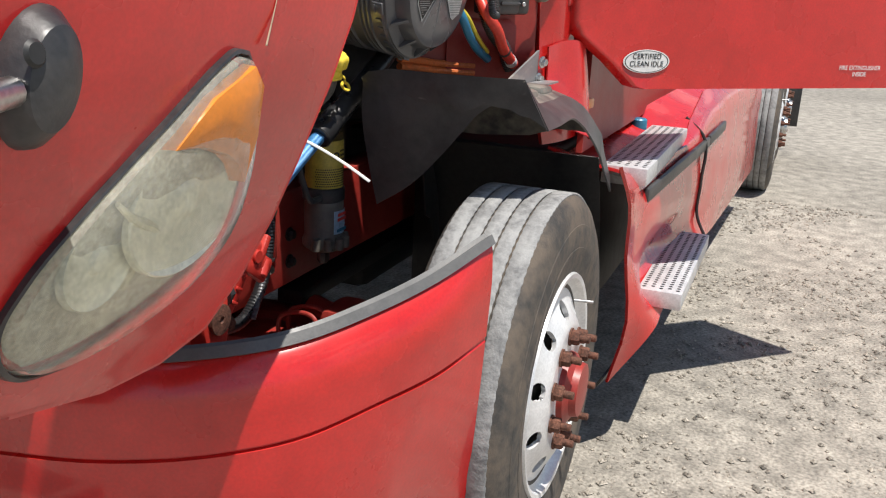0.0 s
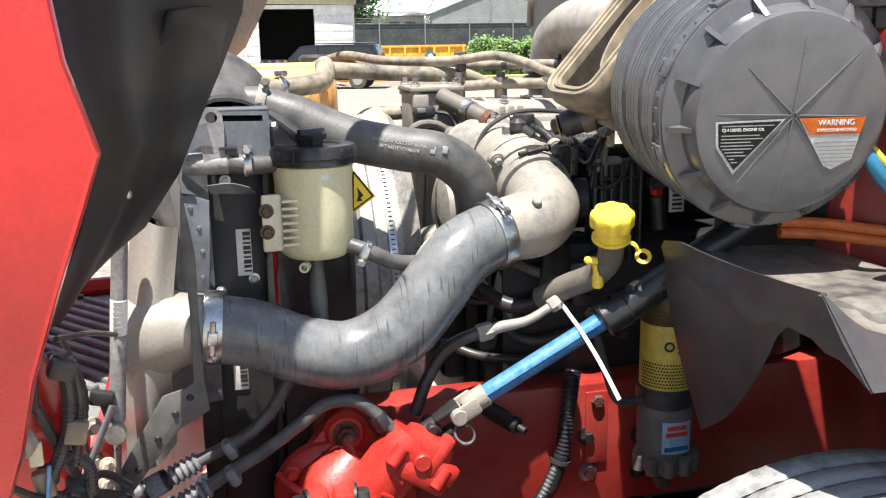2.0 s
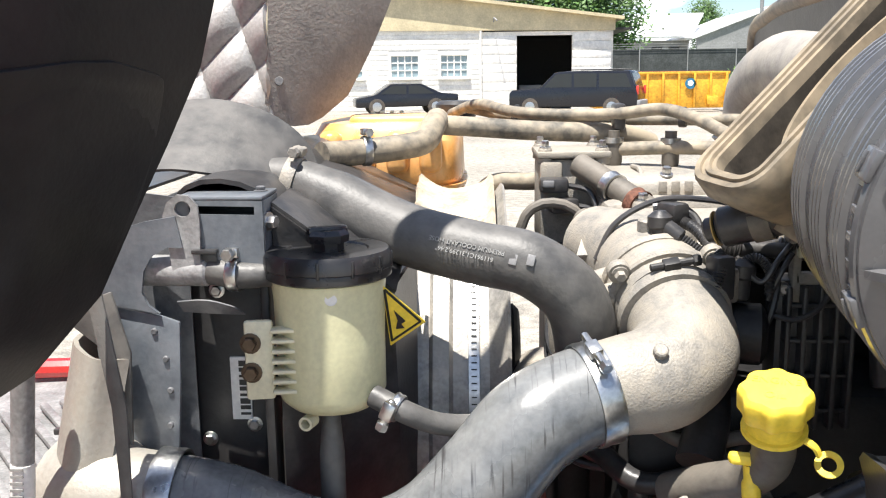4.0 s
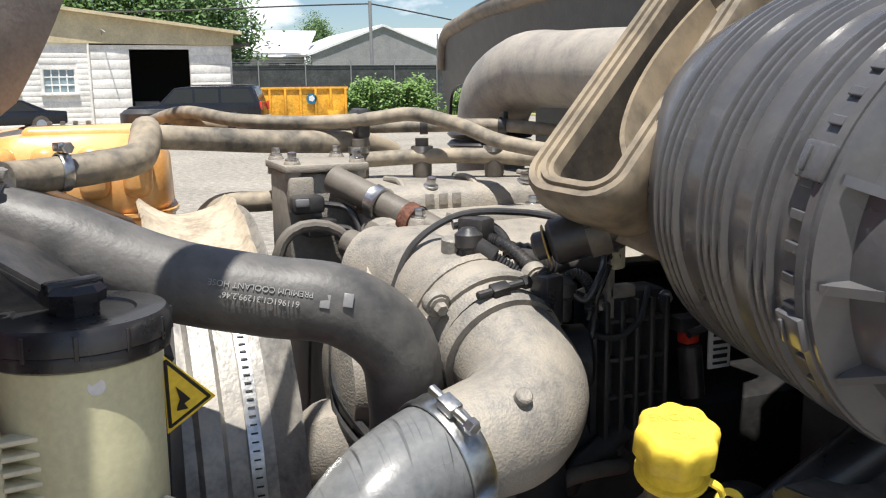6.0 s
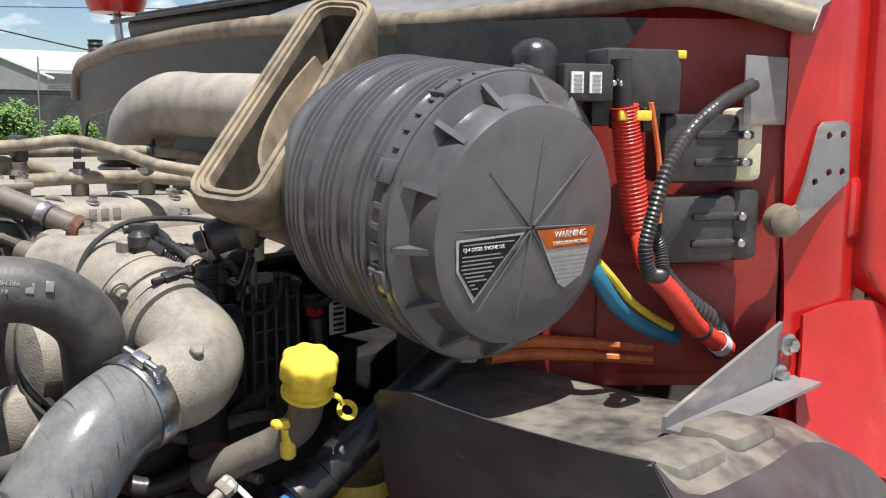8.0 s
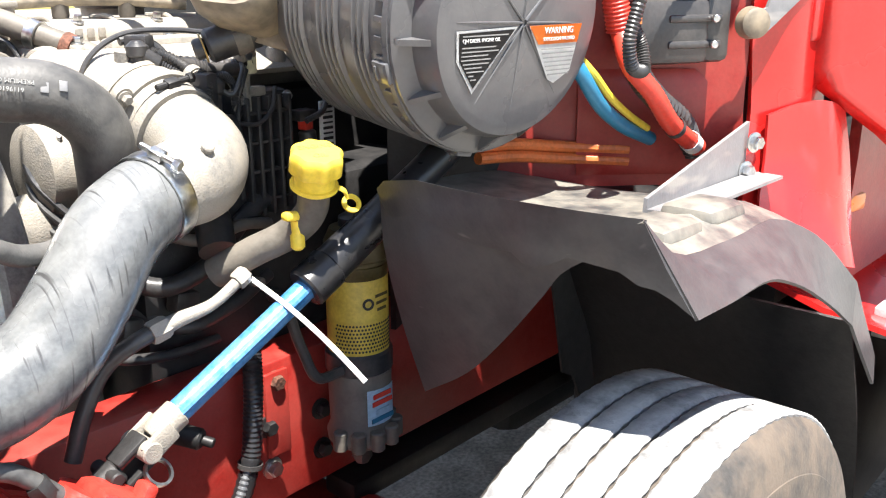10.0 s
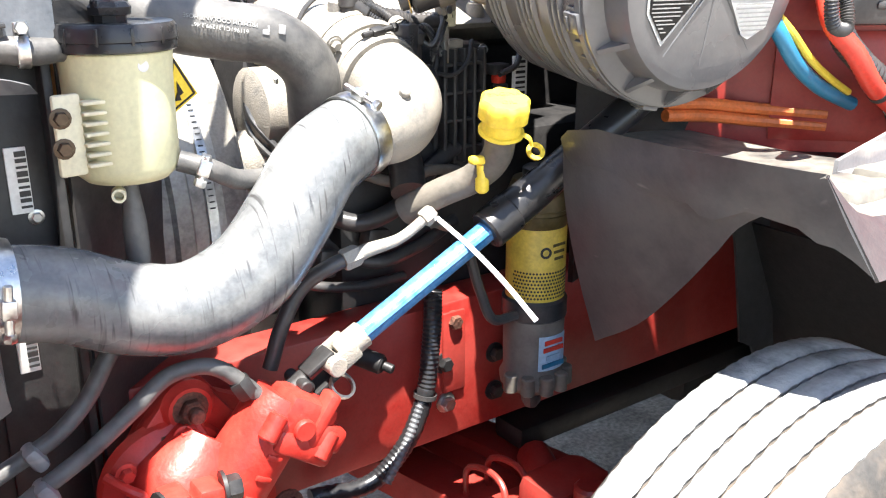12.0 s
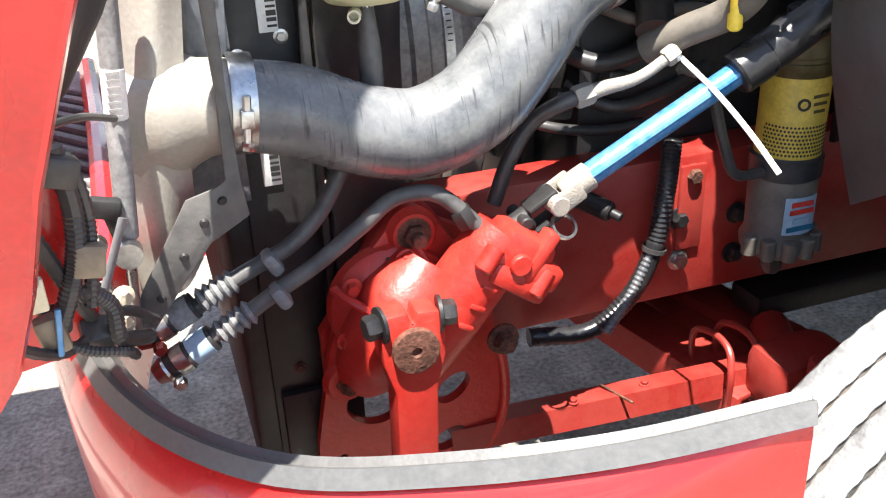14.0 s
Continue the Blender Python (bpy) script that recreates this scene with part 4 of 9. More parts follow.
def lid_labels():
    n = ac_local(0, 0, -1) - AC
    u, v = (ac_local(1, 0, 0) - AC).normalized(), (ac_local(0, 1, 0) - AC).normalized()
    def plate(name, pts, mt, h, label=""):
        bm = bmesh.new()
        bm.faces.new([bm.verts.new(ac_local(x, y, -h)) for x, y in pts])
        bmesh.ops.solidify(bm, geom=list(bm.faces), thickness=0.0006)
        return part(name, bm, mt, ac_lid, label, smooth=False)
    a, b, c = (-0.014, -0.004), (-0.126, -0.006), (-0.090, -0.088)
    plate("oil_label", [a, b, (-0.122, -0.045), c], WHITE, 0.0022, "black diesel engine oil label with white border")
    plate("oil_label_field", [(-0.020, -0.007), (-0.122, -0.009), (-0.118, -0.044), (-0.0895, -0.081)], INK, 0.003)
    writing("oil_heading", "CJ-4 DIESEL ENGINE OIL", 0.0064, ac_local(-0.081, -0.019, -0.0034), u, v, WHITE, ac_lid)
    for k in range(10):
        y = -0.013 if k == 0 else -0.0225 - k * 0.0052
        xl = -0.118 + max(0.0, -0.044 - y) * 0.76 + 0.003
        xr = -0.024 + (y + 0.009) * 0.92 - (0.004, 0.012, 0.002, 0.016, 0.006)[k % 5]
        if xr - xl > 0.006:
            part("print_line", box(ac_local((xl + xr) / 2, y, -0.0031), (xr - xl, 0.0016, 0.0004), 0, frame_of(n, v)), GREYINK, ac_lid, smooth=False)
    plate("warning_label", [(0.008, -0.004), (0.118, -0.004), (0.104, -0.070), (0.072, -0.086), (0.058, -0.080)], WHITE, 0.0022, "white and orange explosion hazard warning label")
    plate("warning_band", [(0.008, -0.004), (0.118, -0.004), (0.112, -0.030), (0.030, -0.030)], ORANGE, 0.003)
    writing("warning_heading", "WARNING", 0.0125, ac_local(0.070, -0.012, -0.0034), u, v, WHITE, ac_lid)
    writing("warning_subheading", "EXPLOSION HAZARD", 0.0068, ac_local(0.072, -0.0235, -0.0034), u, v, WHITE, ac_lid)
    for k in range(7):
        y = -0.037 - k * 0.006
        xl, xr = 0.037 + k * 0.0032, 0.108 - k * 0.0012
        part("print_line", box(ac_local((xl + xr) / 2, y, -0.0032), (xr - xl, 0.0016, 0.0004), 0, frame_of(n, v)), GREYINK, ac_lid, smooth=False)


lid_labels()


def snorkel():
    """The intake duct: a rounded slot frame that meets the hood, and a funnel to the canister."""
    c = Vector(SN_C)
    U, V = Vector(SN_U).normalized(), Vector(SN_V).normalized()
    V = (V - U * V.dot(U)).normalized()
    W = U.cross(V).normalized()
    def loop(hu, hv, rr, d, n=6):
        pts = []
        for sx, sy, a0 in ((1, 1, 0), (-1, 1, 90), (-1, -1, 180), (1, -1, 270)):
            for k in range(n + 1):
                a = radians(a0 + 90 * k / n)
                pts.append(c + U * (sx * (hu - rr) + rr * math.cos(a)) + V * (sy * (hv - rr) + rr * math.sin(a)) + W * d)
        return pts
    L, H = SN_L / 2, SN_H / 2
    levels = [loop(L, H, 0.04, 0.03), loop(L, H, 0.04, 0.006), loop(L - 0.003, H - 0.003, 0.038, 0), loop(L - 0.009, H - 0.009, 0.034, 0), loop(L - 0.010, H - 0.010, 0.033, 0.004), loop(L - 0.014, H - 0.014, 0.031, 0.004), loop(L - 0.015, H - 0.015, 0.03, 0),
              loop(L - 0.020, H - 0.020, 0.027, 0), loop(L - 0.021, H - 0.021, 0.026, 0.005), loop(L - 0.026, H - 0.026, 0.022, 0.005), loop(L - 0.028, H - 0.028, 0.02, 0.02), loop(L - 0.036, H - 0.031, 0.018, 0.06), loop(L - 0.055, H - 0.036, 0.014, 0.088)]
    k = len(levels[0])

    def skin(bmx, group):
        rr = [[bmx.verts.new(p) for p in lv] for lv in group]
        for a, b in zip(rr, rr[1:]):
            for i in range(k):
                bmx.faces.new((a[i], a[(i + 1) % k], b[(i + 1) % k], b[i]))
        return rr
    bm = bmesh.new()
    rings = skin(bm, levels[:11])
    # inner walls carry the duct's shade in their darker brown
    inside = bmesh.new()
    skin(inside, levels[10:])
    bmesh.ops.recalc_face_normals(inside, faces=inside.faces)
    part("duct_inside", inside, DUCTSHADE, ac_thing, "less dusty brown duct inside with shade painted in")
    # box behind the slot, then a throat over to the canister wall
    back = []
    for i, p in enumerate(levels[0]):
        d = p - c
        s = d.dot(U) / L
        q = AC + ACX * (0.235 - 0.055 * (d.dot(V) / H))
        rad = Vector((-0.80, 0, 0.16 + 0.75 * s))
        rad = (rad - ACX * rad.dot(ACX)).normalized()
        back.append(q + rad * 0.165)
    deep = loop(L - 0.03, H - 0.006, 0.036, 0.095)
    mid = [p * 0.6 + b * 0.4 for p, b in zip(deep, back)]
    r2 = [[bm.verts.new(p) for p in lv] for lv in (deep, mid, back)]
    for a, b in ((rings[0], r2[0]), (r2[0], r2[1]), (r2[1], r2[2])):
        for i in range(k):
            bm.faces.new((a[i], b[i], b[(i + 1) % k], a[(i + 1) % k]))
    bmesh.ops.recalc_face_normals(bm, faces=bm.faces)
    rows = []
    for d, push in ((0.026, 0.0), (0.05, 0.006), (0.084, 0.012)):
        rows.append([c + U * f + V * (g + push) + W * d for f, g in ((0.105, -0.012), (0.05, -0.021), (-0.01, -0.024), (-0.075, -0.016), (-0.125, 0.002), (-0.155, 0.024))])
    part("vane", sheet(rows, 0.006, smooth_u=5), TANPLASTIC, ac_thing, "curved dusty inner vane")
    # black sheet stands in for the shade at the duct's depth
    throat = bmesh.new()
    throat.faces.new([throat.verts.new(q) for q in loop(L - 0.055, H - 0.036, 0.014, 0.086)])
    part("throat_shade", throat, BLACK_DEEP, ac_thing, "black sheet painted as the shade deep in the duct", smooth=False)
    part("intake_duct", bm, TANPLASTIC, ac_thing, "dust coated slot shaped intake duct")


SN_C, SN_U, SN_V, SN_L, SN_H = (-0.072, 0.817, 1.690), (0.148, 0.052, 0.143), (0.013, -0.055, -0.014), 0.462, 0.124
snorkel()


# ---------------- radiator and its surroundings ----------------
def radiator():
    th = thing("radiator", "tall black radiator and cooler stack with steel side channel", "radiator", at=(-0.86, 1.25, 0.5))
    part("core", box((-0.86, 1.30, 1.0), (0.10, 0.96, 1.04), 0.01), BLACK_DEEP, th)
    ch = part("side_channel", join(box((-0.825, 0.815, 0.98), (0.10, 0.012, 1.06), 0.003), box((-0.772, 0.80, 0.98), (0.012, 0.045, 1.06), 0.003), box((-0.80, 0.806, 0.58), (0.13, 0.02, 0.16), 0.003)), BLACK_DEEP, th, "black side channel with slots")
    for x, z in ((-0.84, 1.40), (-0.80, 1.22), (-0.86, 1.2), (-0.79, 0.72), (-0.83, 0.70), (-0.85, 0.62)):
        part("channel_bolt", bolt((x, 0.809, z), (0, -1, 0), 0.007, 0.006), STEEL if z > 1 else RUST, ch)
    for x, z in ((-0.815, 1.27), (-0.835, 1.055)):
        lb = part("barcode_label", box((x, 0.807, z), (0.026, 0.004, 0.085), 0.001), WHITE, th, "white bar code label")
        for k in range(9):
            part("print_bar", box((x + 0.005, 0.8044, z - 0.034 + 0.0085 * k), (0.013, 0.002, 0.003 + 0.002 * (k % 3)), 0), INK, lb, smooth=False)
    part("top_tank", sheet([[(-0.90, 0.80, 1.50), (-0.90, 1.25, 1.52), (-0.90, 1.74, 1.50)], [(-0.87, 0.80, 1.535), (-0.87, 1.25, 1.55), (-0.87, 1.74, 1.535)], [(-0.78, 0.80, 1.53), (-0.78, 1.25, 1.545), (-0.78, 1.74, 1.53)], [(-0.74, 0.80, 1.46), (-0.74, 1.25, 1.48), (-0.74, 1.74, 1.46)]], 0.006, smooth_u=4, smooth_v=4), BLACK, th, "black plastic top tank")
    slot = [(-0.850, 1.507), (-0.772, 1.505), (-0.772, 1.515), (-0.850, 1.517)]
    bx = part("cooler_box", pierced([(-0.866, 1.445), (-0.766, 1.445), (-0.762, 1.452), (-0.762, 1.522), (-0.866, 1.524)], [slot], 0.004, (0, 0.752, 0)), PANELSKY, th, "grey black cooler box front with a slot")
    part("box_lid", box((-0.8145, 0.79, 1.525), (0.106, 0.085, 0.005), 0.002), PANELSKY, bx)
    for x in (-0.7635, -0.86):
        part("box_side", box((x, 0.79, 1.485), (0.005, 0.075, 0.075), 0.001), PANELSKY, bx)
    part("box_foot", box((-0.815, 0.765, 1.436), (0.085, 0.03, 0.022), 0.003), PANELSKY, bx)
    part("box_bolt", bolt((-0.7605, 0.765, 1.495), (1, -0.4, 0), 0.008, 0.010), STEEL, bx)
    part("box_bolt", bolt((-0.775, 0.80, 1.5275), (0, 0, 1), 0.006, 0.005), RADGREY, bx)
    part("lifting_lug", pierced([(-0.872, 1.44), (-0.838, 1.445), (-0.836, 1.50), (-0.838, 1.518), (-0.848, 1.530), (-0.862, 1.531), (-0.874, 1.522), (-0.880, 1.505)], [oval(-0.8555, 1.514, 0.0095, 0.0095)], 0.005, (0, 0.746, 0)), BARN_GREY, bx, "grey lifting lug with a hole")
    part("box_tab", join(box((-0.832, 0.742, 1.463), (0.030, 0.012, 0.005), 0.001), box((-0.832, 0.747, 1.45), (0.026, 0.004, 0.028), 0.001)), BLACK, bx)
    part("torn_flap", sheet([[(-0.87, 0.745, 1.402), (-0.83, 0.738, 1.405), (-0.80, 0.742, 1.396)], [(-0.865, 0.752, 1.388), (-0.83, 0.75, 1.386), (-0.79, 0.752, 1.384)]], 0.002, smooth_u=3), RADGREY, bx, "torn foil flap")
    sb = part("side_bracket", pierced([(-0.985, 1.475), (-0.961, 1.483), (-0.90, 1.50), (-0.864, 1.506), (-0.857, 1.468), (-0.875, 1.469), (-0.895, 1.458), (-0.906, 1.44), (-0.910, 1.414), (-0.903, 1.398), (-0.89, 1.388), (-0.94, 1.398), (-0.985, 1.41)], [oval(-0.955, 1.463, 0.004, 0.004, n=10), oval(-0.955, 1.452, 0.004, 0.004, n=10)], 0.005, (0, 0.742, 0)), PANELSKY, th, "grey slotted side bracket")
    part("bracket_bend", sheet([[(-0.985, 0.737, 1.475), (-0.985, 0.737, 1.41)], [(-1.0, 0.75, 1.478), (-1.0, 0.75, 1.41)], [(-1.01, 0.80, 1.48), (-1.01, 0.80, 1.41)]], 0.004), PANELSKY, sb)
    lp = part("lower_side_panel", prism([(-0.985, 1.402), (-0.965, 1.40), (-0.89, 1.384), (-0.868, 1.376), (-0.872, 1.30), (-0.880, 1.205), (-0.95, 1.205), (-0.952, 1.291), (-0.958, 1.354)], 0.006, (0, 0.748, 0), bev=0.002), PANELSKY, th, "grey black side panel with rivets")
    for x, z in ((-0.955, 1.385), (-0.945, 1.37), (-0.90, 1.365), (-0.888, 1.33), (-0.885, 1.29), (-0.888, 1.245), (-0.94, 1.25), (-0.94, 1.31)):
        part("rivet", lathe([(0.0045, 0), (0.003, 0.003)], (x, 0.742, z), (0, -1, 0), 10), RADGREY, lp)
    part("air_seal", prism([(-0.985, 1.38), (-0.955, 1.415), (-0.936, 1.422), (-0.918, 1.347), (-0.923, 1.257), (-0.926, 1.18), (-0.936, 1.18), (-0.937, 1.257), (-0.936, 1.31), (-0.95, 1.35)], 0.006, (0, 0.715, 0), bev=0.002), RUBBER, th, "curved rubber air seal")
    part("inlet_stub", rod((-0.92, 0.765, 1.436), (-0.83, 0.755, 1.437), 0.019, 18), BARN_GREY, th)
    part("flank_panel", sheet([[(-1.10, 0.78, 1.54), (-0.98, 0.79, 1.535), (-0.87, 0.80, 1.52)], [(-1.06, 0.765, 1.42), (-0.96, 0.785, 1.42), (-0.87, 0.80, 1.42)], [(-0.985, 0.765, 1.38), (-0.94, 0.785, 1.38), (-0.87, 0.80, 1.38)], [(-0.96, 0.775, 1.0), (-0.93, 0.79, 1.0), (-0.87, 0.80, 1.0)]], 0.005, smooth_u=3), RADGREY, th)
    # cooler end tank, cast aluminium, at the front
    part("cooler_tank", sheet([[(-1.02, 0.80, 0.93), (-1.02, 0.80, 1.15), (-0.99, 0.80, 1.36)], [(-1.03, 0.70, 0.93), (-1.02, 0.68, 1.15), (-0.98, 0.70, 1.36)], [(-0.98, 0.66, 0.95), (-0.985, 0.645, 1.15), (-0.95, 0.68, 1.35)], [(-0.95, 0.70, 0.97), (-0.945, 0.66, 1.15), (-0.92, 0.71, 1.34)]], 0.006, smooth_u=6, smooth_v=5), TANKALU, th, "dusty cast aluminium cooler tank")
    part("cooler_outlet", tube([(-0.985, 0.72, 1.16), (-0.95, 0.70, 1.17), (-0.92, 0.692, 1.172), (-0.875, 0.69, 1.172)], [0.085, 0.075, 0.060, 0.055], 24), TANKALU, th)
    part("baffle", prism([(-0.930, 1.44), (-0.912, 1.44), (-0.895, 1.31), (-0.897, 1.20), (-0.895, 1.10), (-0.890, 1.05), (-0.94, 1.022), (-0.985, 0.968), (-1.026, 0.916), (-1.040, 0.908), (-1.052, 0.932), (-1.032, 0.971), (-0.985, 1.045), (-0.962, 1.082), (-0.925, 1.092), (-0.913, 1.10), (-0.910, 1.20), (-0.912, 1.31)], 0.005, (0, 0.632, 0), bev=0.002), RUBBER, th, "wide rubber air baffle blade")
    for x, z in ((-0.945, 1.05), (-0.975, 1.01), (-1.01, 0.96), (-0.92, 1.075)):
        part("baffle_clip", lathe([(0.006, 0), (0.004, 0.004)], (x, 0.627, z), (0, -1, 0), 10), BLACK_DEEP, th)
    ar = part("recirculation_shield", sheet([[(-1.02, 0.86, 1.50), (-0.98, 0.86, 1.535), (-0.92, 0.86, 1.55), (-0.86, 0.86, 1.545), (-0.80, 0.88, 1.53), (-0.775, 0.90, 1.51)], [(-1.01, 0.96, 1.57), (-0.955, 0.97, 1.61), (-0.89, 0.98, 1.620), (-0.83, 0.98, 1.608), (-0.775, 0.99, 1.575), (-0.745, 1.0, 1.53)], [(-1.005, 1.0, 1.60), (-0.93, 1.01, 1.635), (-0.86, 1.01, 1.633), (-0.80, 1.01, 1.612), (-0.755, 1.01, 1.575), (-0.735, 1.01, 1.53)]], 0.004, smooth_u=4, smooth_v=3), RUBBER, th, "curved black rubber shield")
    part("front_shield", sheet([[(-1.35, 0.88, 1.50), (-1.35, 1.7, 1.50)], [(-1.02, 0.86, 1.50), (-1.02, 1.7, 1.50)]], 0.005), BLACK, th)
    part("shield_web", sheet([[(-1.10, 0.80, 1.52), (-1.02, 0.86, 1.50)], [(-1.08, 1.0, 1.62), (-1.005, 1.0, 1.60)]], 0.004), LINER, th)
    sp = part("gas_strut", rod((-0.998, 0.62, 1.40), (-1.033, 0.62, 1.05), 0.0125), BARN_GREY, th, "grey gas strut with label")
    part("strut_end", join(rod((-1.033, 0.62, 1.05), (-1.045, 0.62, 0.93), 0.007), lathe([(0.016, 0), (0.016, 0.02)], (-1.035, 0.61, 1.04), (0, -1, 0), 14)), STEEL, sp)
    for k in range(7):
        part("print_bar", box((-1.0135 - 0.0008 * k, 0.6066, 1.247 - 0.008 * k), (0.014, 0.002, 0.003), 0), GREYINK, sp, smooth=False)
    part("strut_label", rod((-1.0128, 0.62, 1.252), (-1.0188, 0.62, 1.192), 0.0131), WHITE, sp)
    return th


radiator()


def fan_shroud():
    th = thing("fan_shroud", "dusty steel fan shroud ring behind the radiator", "fan shroud", at=(-0.6, 1.3, 1.0))
    c = (-0.64, 1.30, 1.09)
    part("ring", lathe([(0.37, 0.0), (0.362, 0.02), (0.357, 0.06), (0.366, 0.066), (0.366, 0.09), (0.357, 0.096), (0.355, 0.15), (0.366, 0.165), (0.385, 0.178), (0.382, 0.182), (0.352, 0.16), (0.352, 0.02)], c, (1, 0, 0), 96, close=True), SHROUD, th, "dusty bare metal ring")
    bd = part("band", lathe([(0.358, 0.118), (0.362, 0.119), (0.362, 0.135), (0.358, 0.136)], c, (1, 0, 0), 96, close=True), STEEL, th, "slotted steel band clamp")
    for k in range(60):
        a = radians(190 + 1.6 * k)
        part("slot", box((c[0] + 0.127, c[1] + 0.3622 * math.cos(a), c[2] - 0.3622 * math.sin(a)), (0.008, 0.002, 0.003), 0, rz(0, -math.degrees(a) + 90)), INK, bd, smooth=False)
    sd = part("shroud_side", sheet([[(-0.76, 0.79, 1.51), (-0.76, 0.79, 1.33), (-0.76, 0.79, 1.05), (-0.76, 0.80, 0.62)], [(-0.62, 0.80, 1.40), (-0.62, 0.838, 1.33), (-0.62, 0.90, 1.05), (-0.62, 0.93, 0.65)], [(-0.60, 0.99, 1.41), (-0.60, 0.97, 1.33), (-0.60, 0.95, 1.05), (-0.60, 1.0, 0.7)]], 0.005, smooth_u=3), BLACK, th, "black shroud side")
    part("shroud_top", sheet([[(-0.76, 0.79, 1.515), (-0.76, 1.25, 1.53), (-0.76, 1.75, 1.515)], [(-0.61, 0.80, 1.40), (-0.61, 1.25, 1.46), (-0.61, 1.75, 1.43)]], 0.005), BLACK, th)
    rows = []
    for k in range(15):
        t = radians(86 + 2.5 * k)
        wob = 0.006 * math.sin(k * 1.3) + 0.004 * math.sin(k * 2.9)
        rows.append([(c[0] + x, c[1] - r * math.sin(t - math.pi / 2), c[2] + r * math.cos(t - math.pi / 2)) for x, r in ((0.035, 0.398 + wob), (0.05, 0.388 + wob * 0.6), (0.085, 0.376), (0.12, 0.380), (0.150, 0.392 - wob * 0.5), (0.158, 0.402 - wob * 0.5))])
    part("bleached_flange", sheet(rows, 0.006, smooth_u=3), BLEACHED, th, "sun bleached wavy rubber boot")
    su, sv = Vector((1, 0.35, 0)).normalized(), Vector((0, -0.55, 1)).normalized()
    sg = part("warning_sign", prism([(0, 0.0), (0.052, -0.068), (0.004, -0.104)], 0.002, (-0.624, 0.758, 1.418), u=(1, 0.35, 0), v=(0, -0.55, 1)), YELLOW, th, "yellow triangular fan warning sign", smooth=False)
    part("sign_border", join(*[tube([Vector((-0.624, 0.7555, 1.418)) + su * a0 + sv * b0, Vector((-0.624, 0.7555, 1.418)) + su * a1 + sv * b1], 0.0018, 6) for (a0, b0), (a1, b1) in (((0.003, -0.008), (0.046, -0.067)), ((0.046, -0.067), (0.007, -0.096)), ((0.007, -0.096), (0.003, -0.008)))]), INK, sg)
    part("sign_mark", prism([(0.012, -0.042), (0.026, -0.062), (0.020, -0.066), (0.024, -0.074), (0.013, -0.074), (0.016, -0.060)], 0.001, (-0.6235, 0.7552, 1.417), u=(1, 0.35, 0), v=(0, -0.55, 1)), INK, sg, smooth=False)
    for k in range(9):
        a = 2 * math.pi * k / 9
        cc, ss = math.cos(a), math.sin(a)
        rows = [[(-0.58, 1.30 + cc * r - ss * 0.05, 1.09 + ss * r + cc * 0.05), (-0.53, 1.30 + cc * r + ss * 0.05, 1.09 + ss * r - cc * 0.05)] for r in (0.1, 0.22, 0.33)]
        part("fan_blade", sheet(rows, 0.004), BLACK_DEEP, th)
    part("fan_hub", lathe([(0.1, 0), (0.1, 0.1), (0.06, 0.14)], (-0.58, 1.30, 1.09), (1, 0, 0), 24), RUST, th)
    return th


fan_shroud()


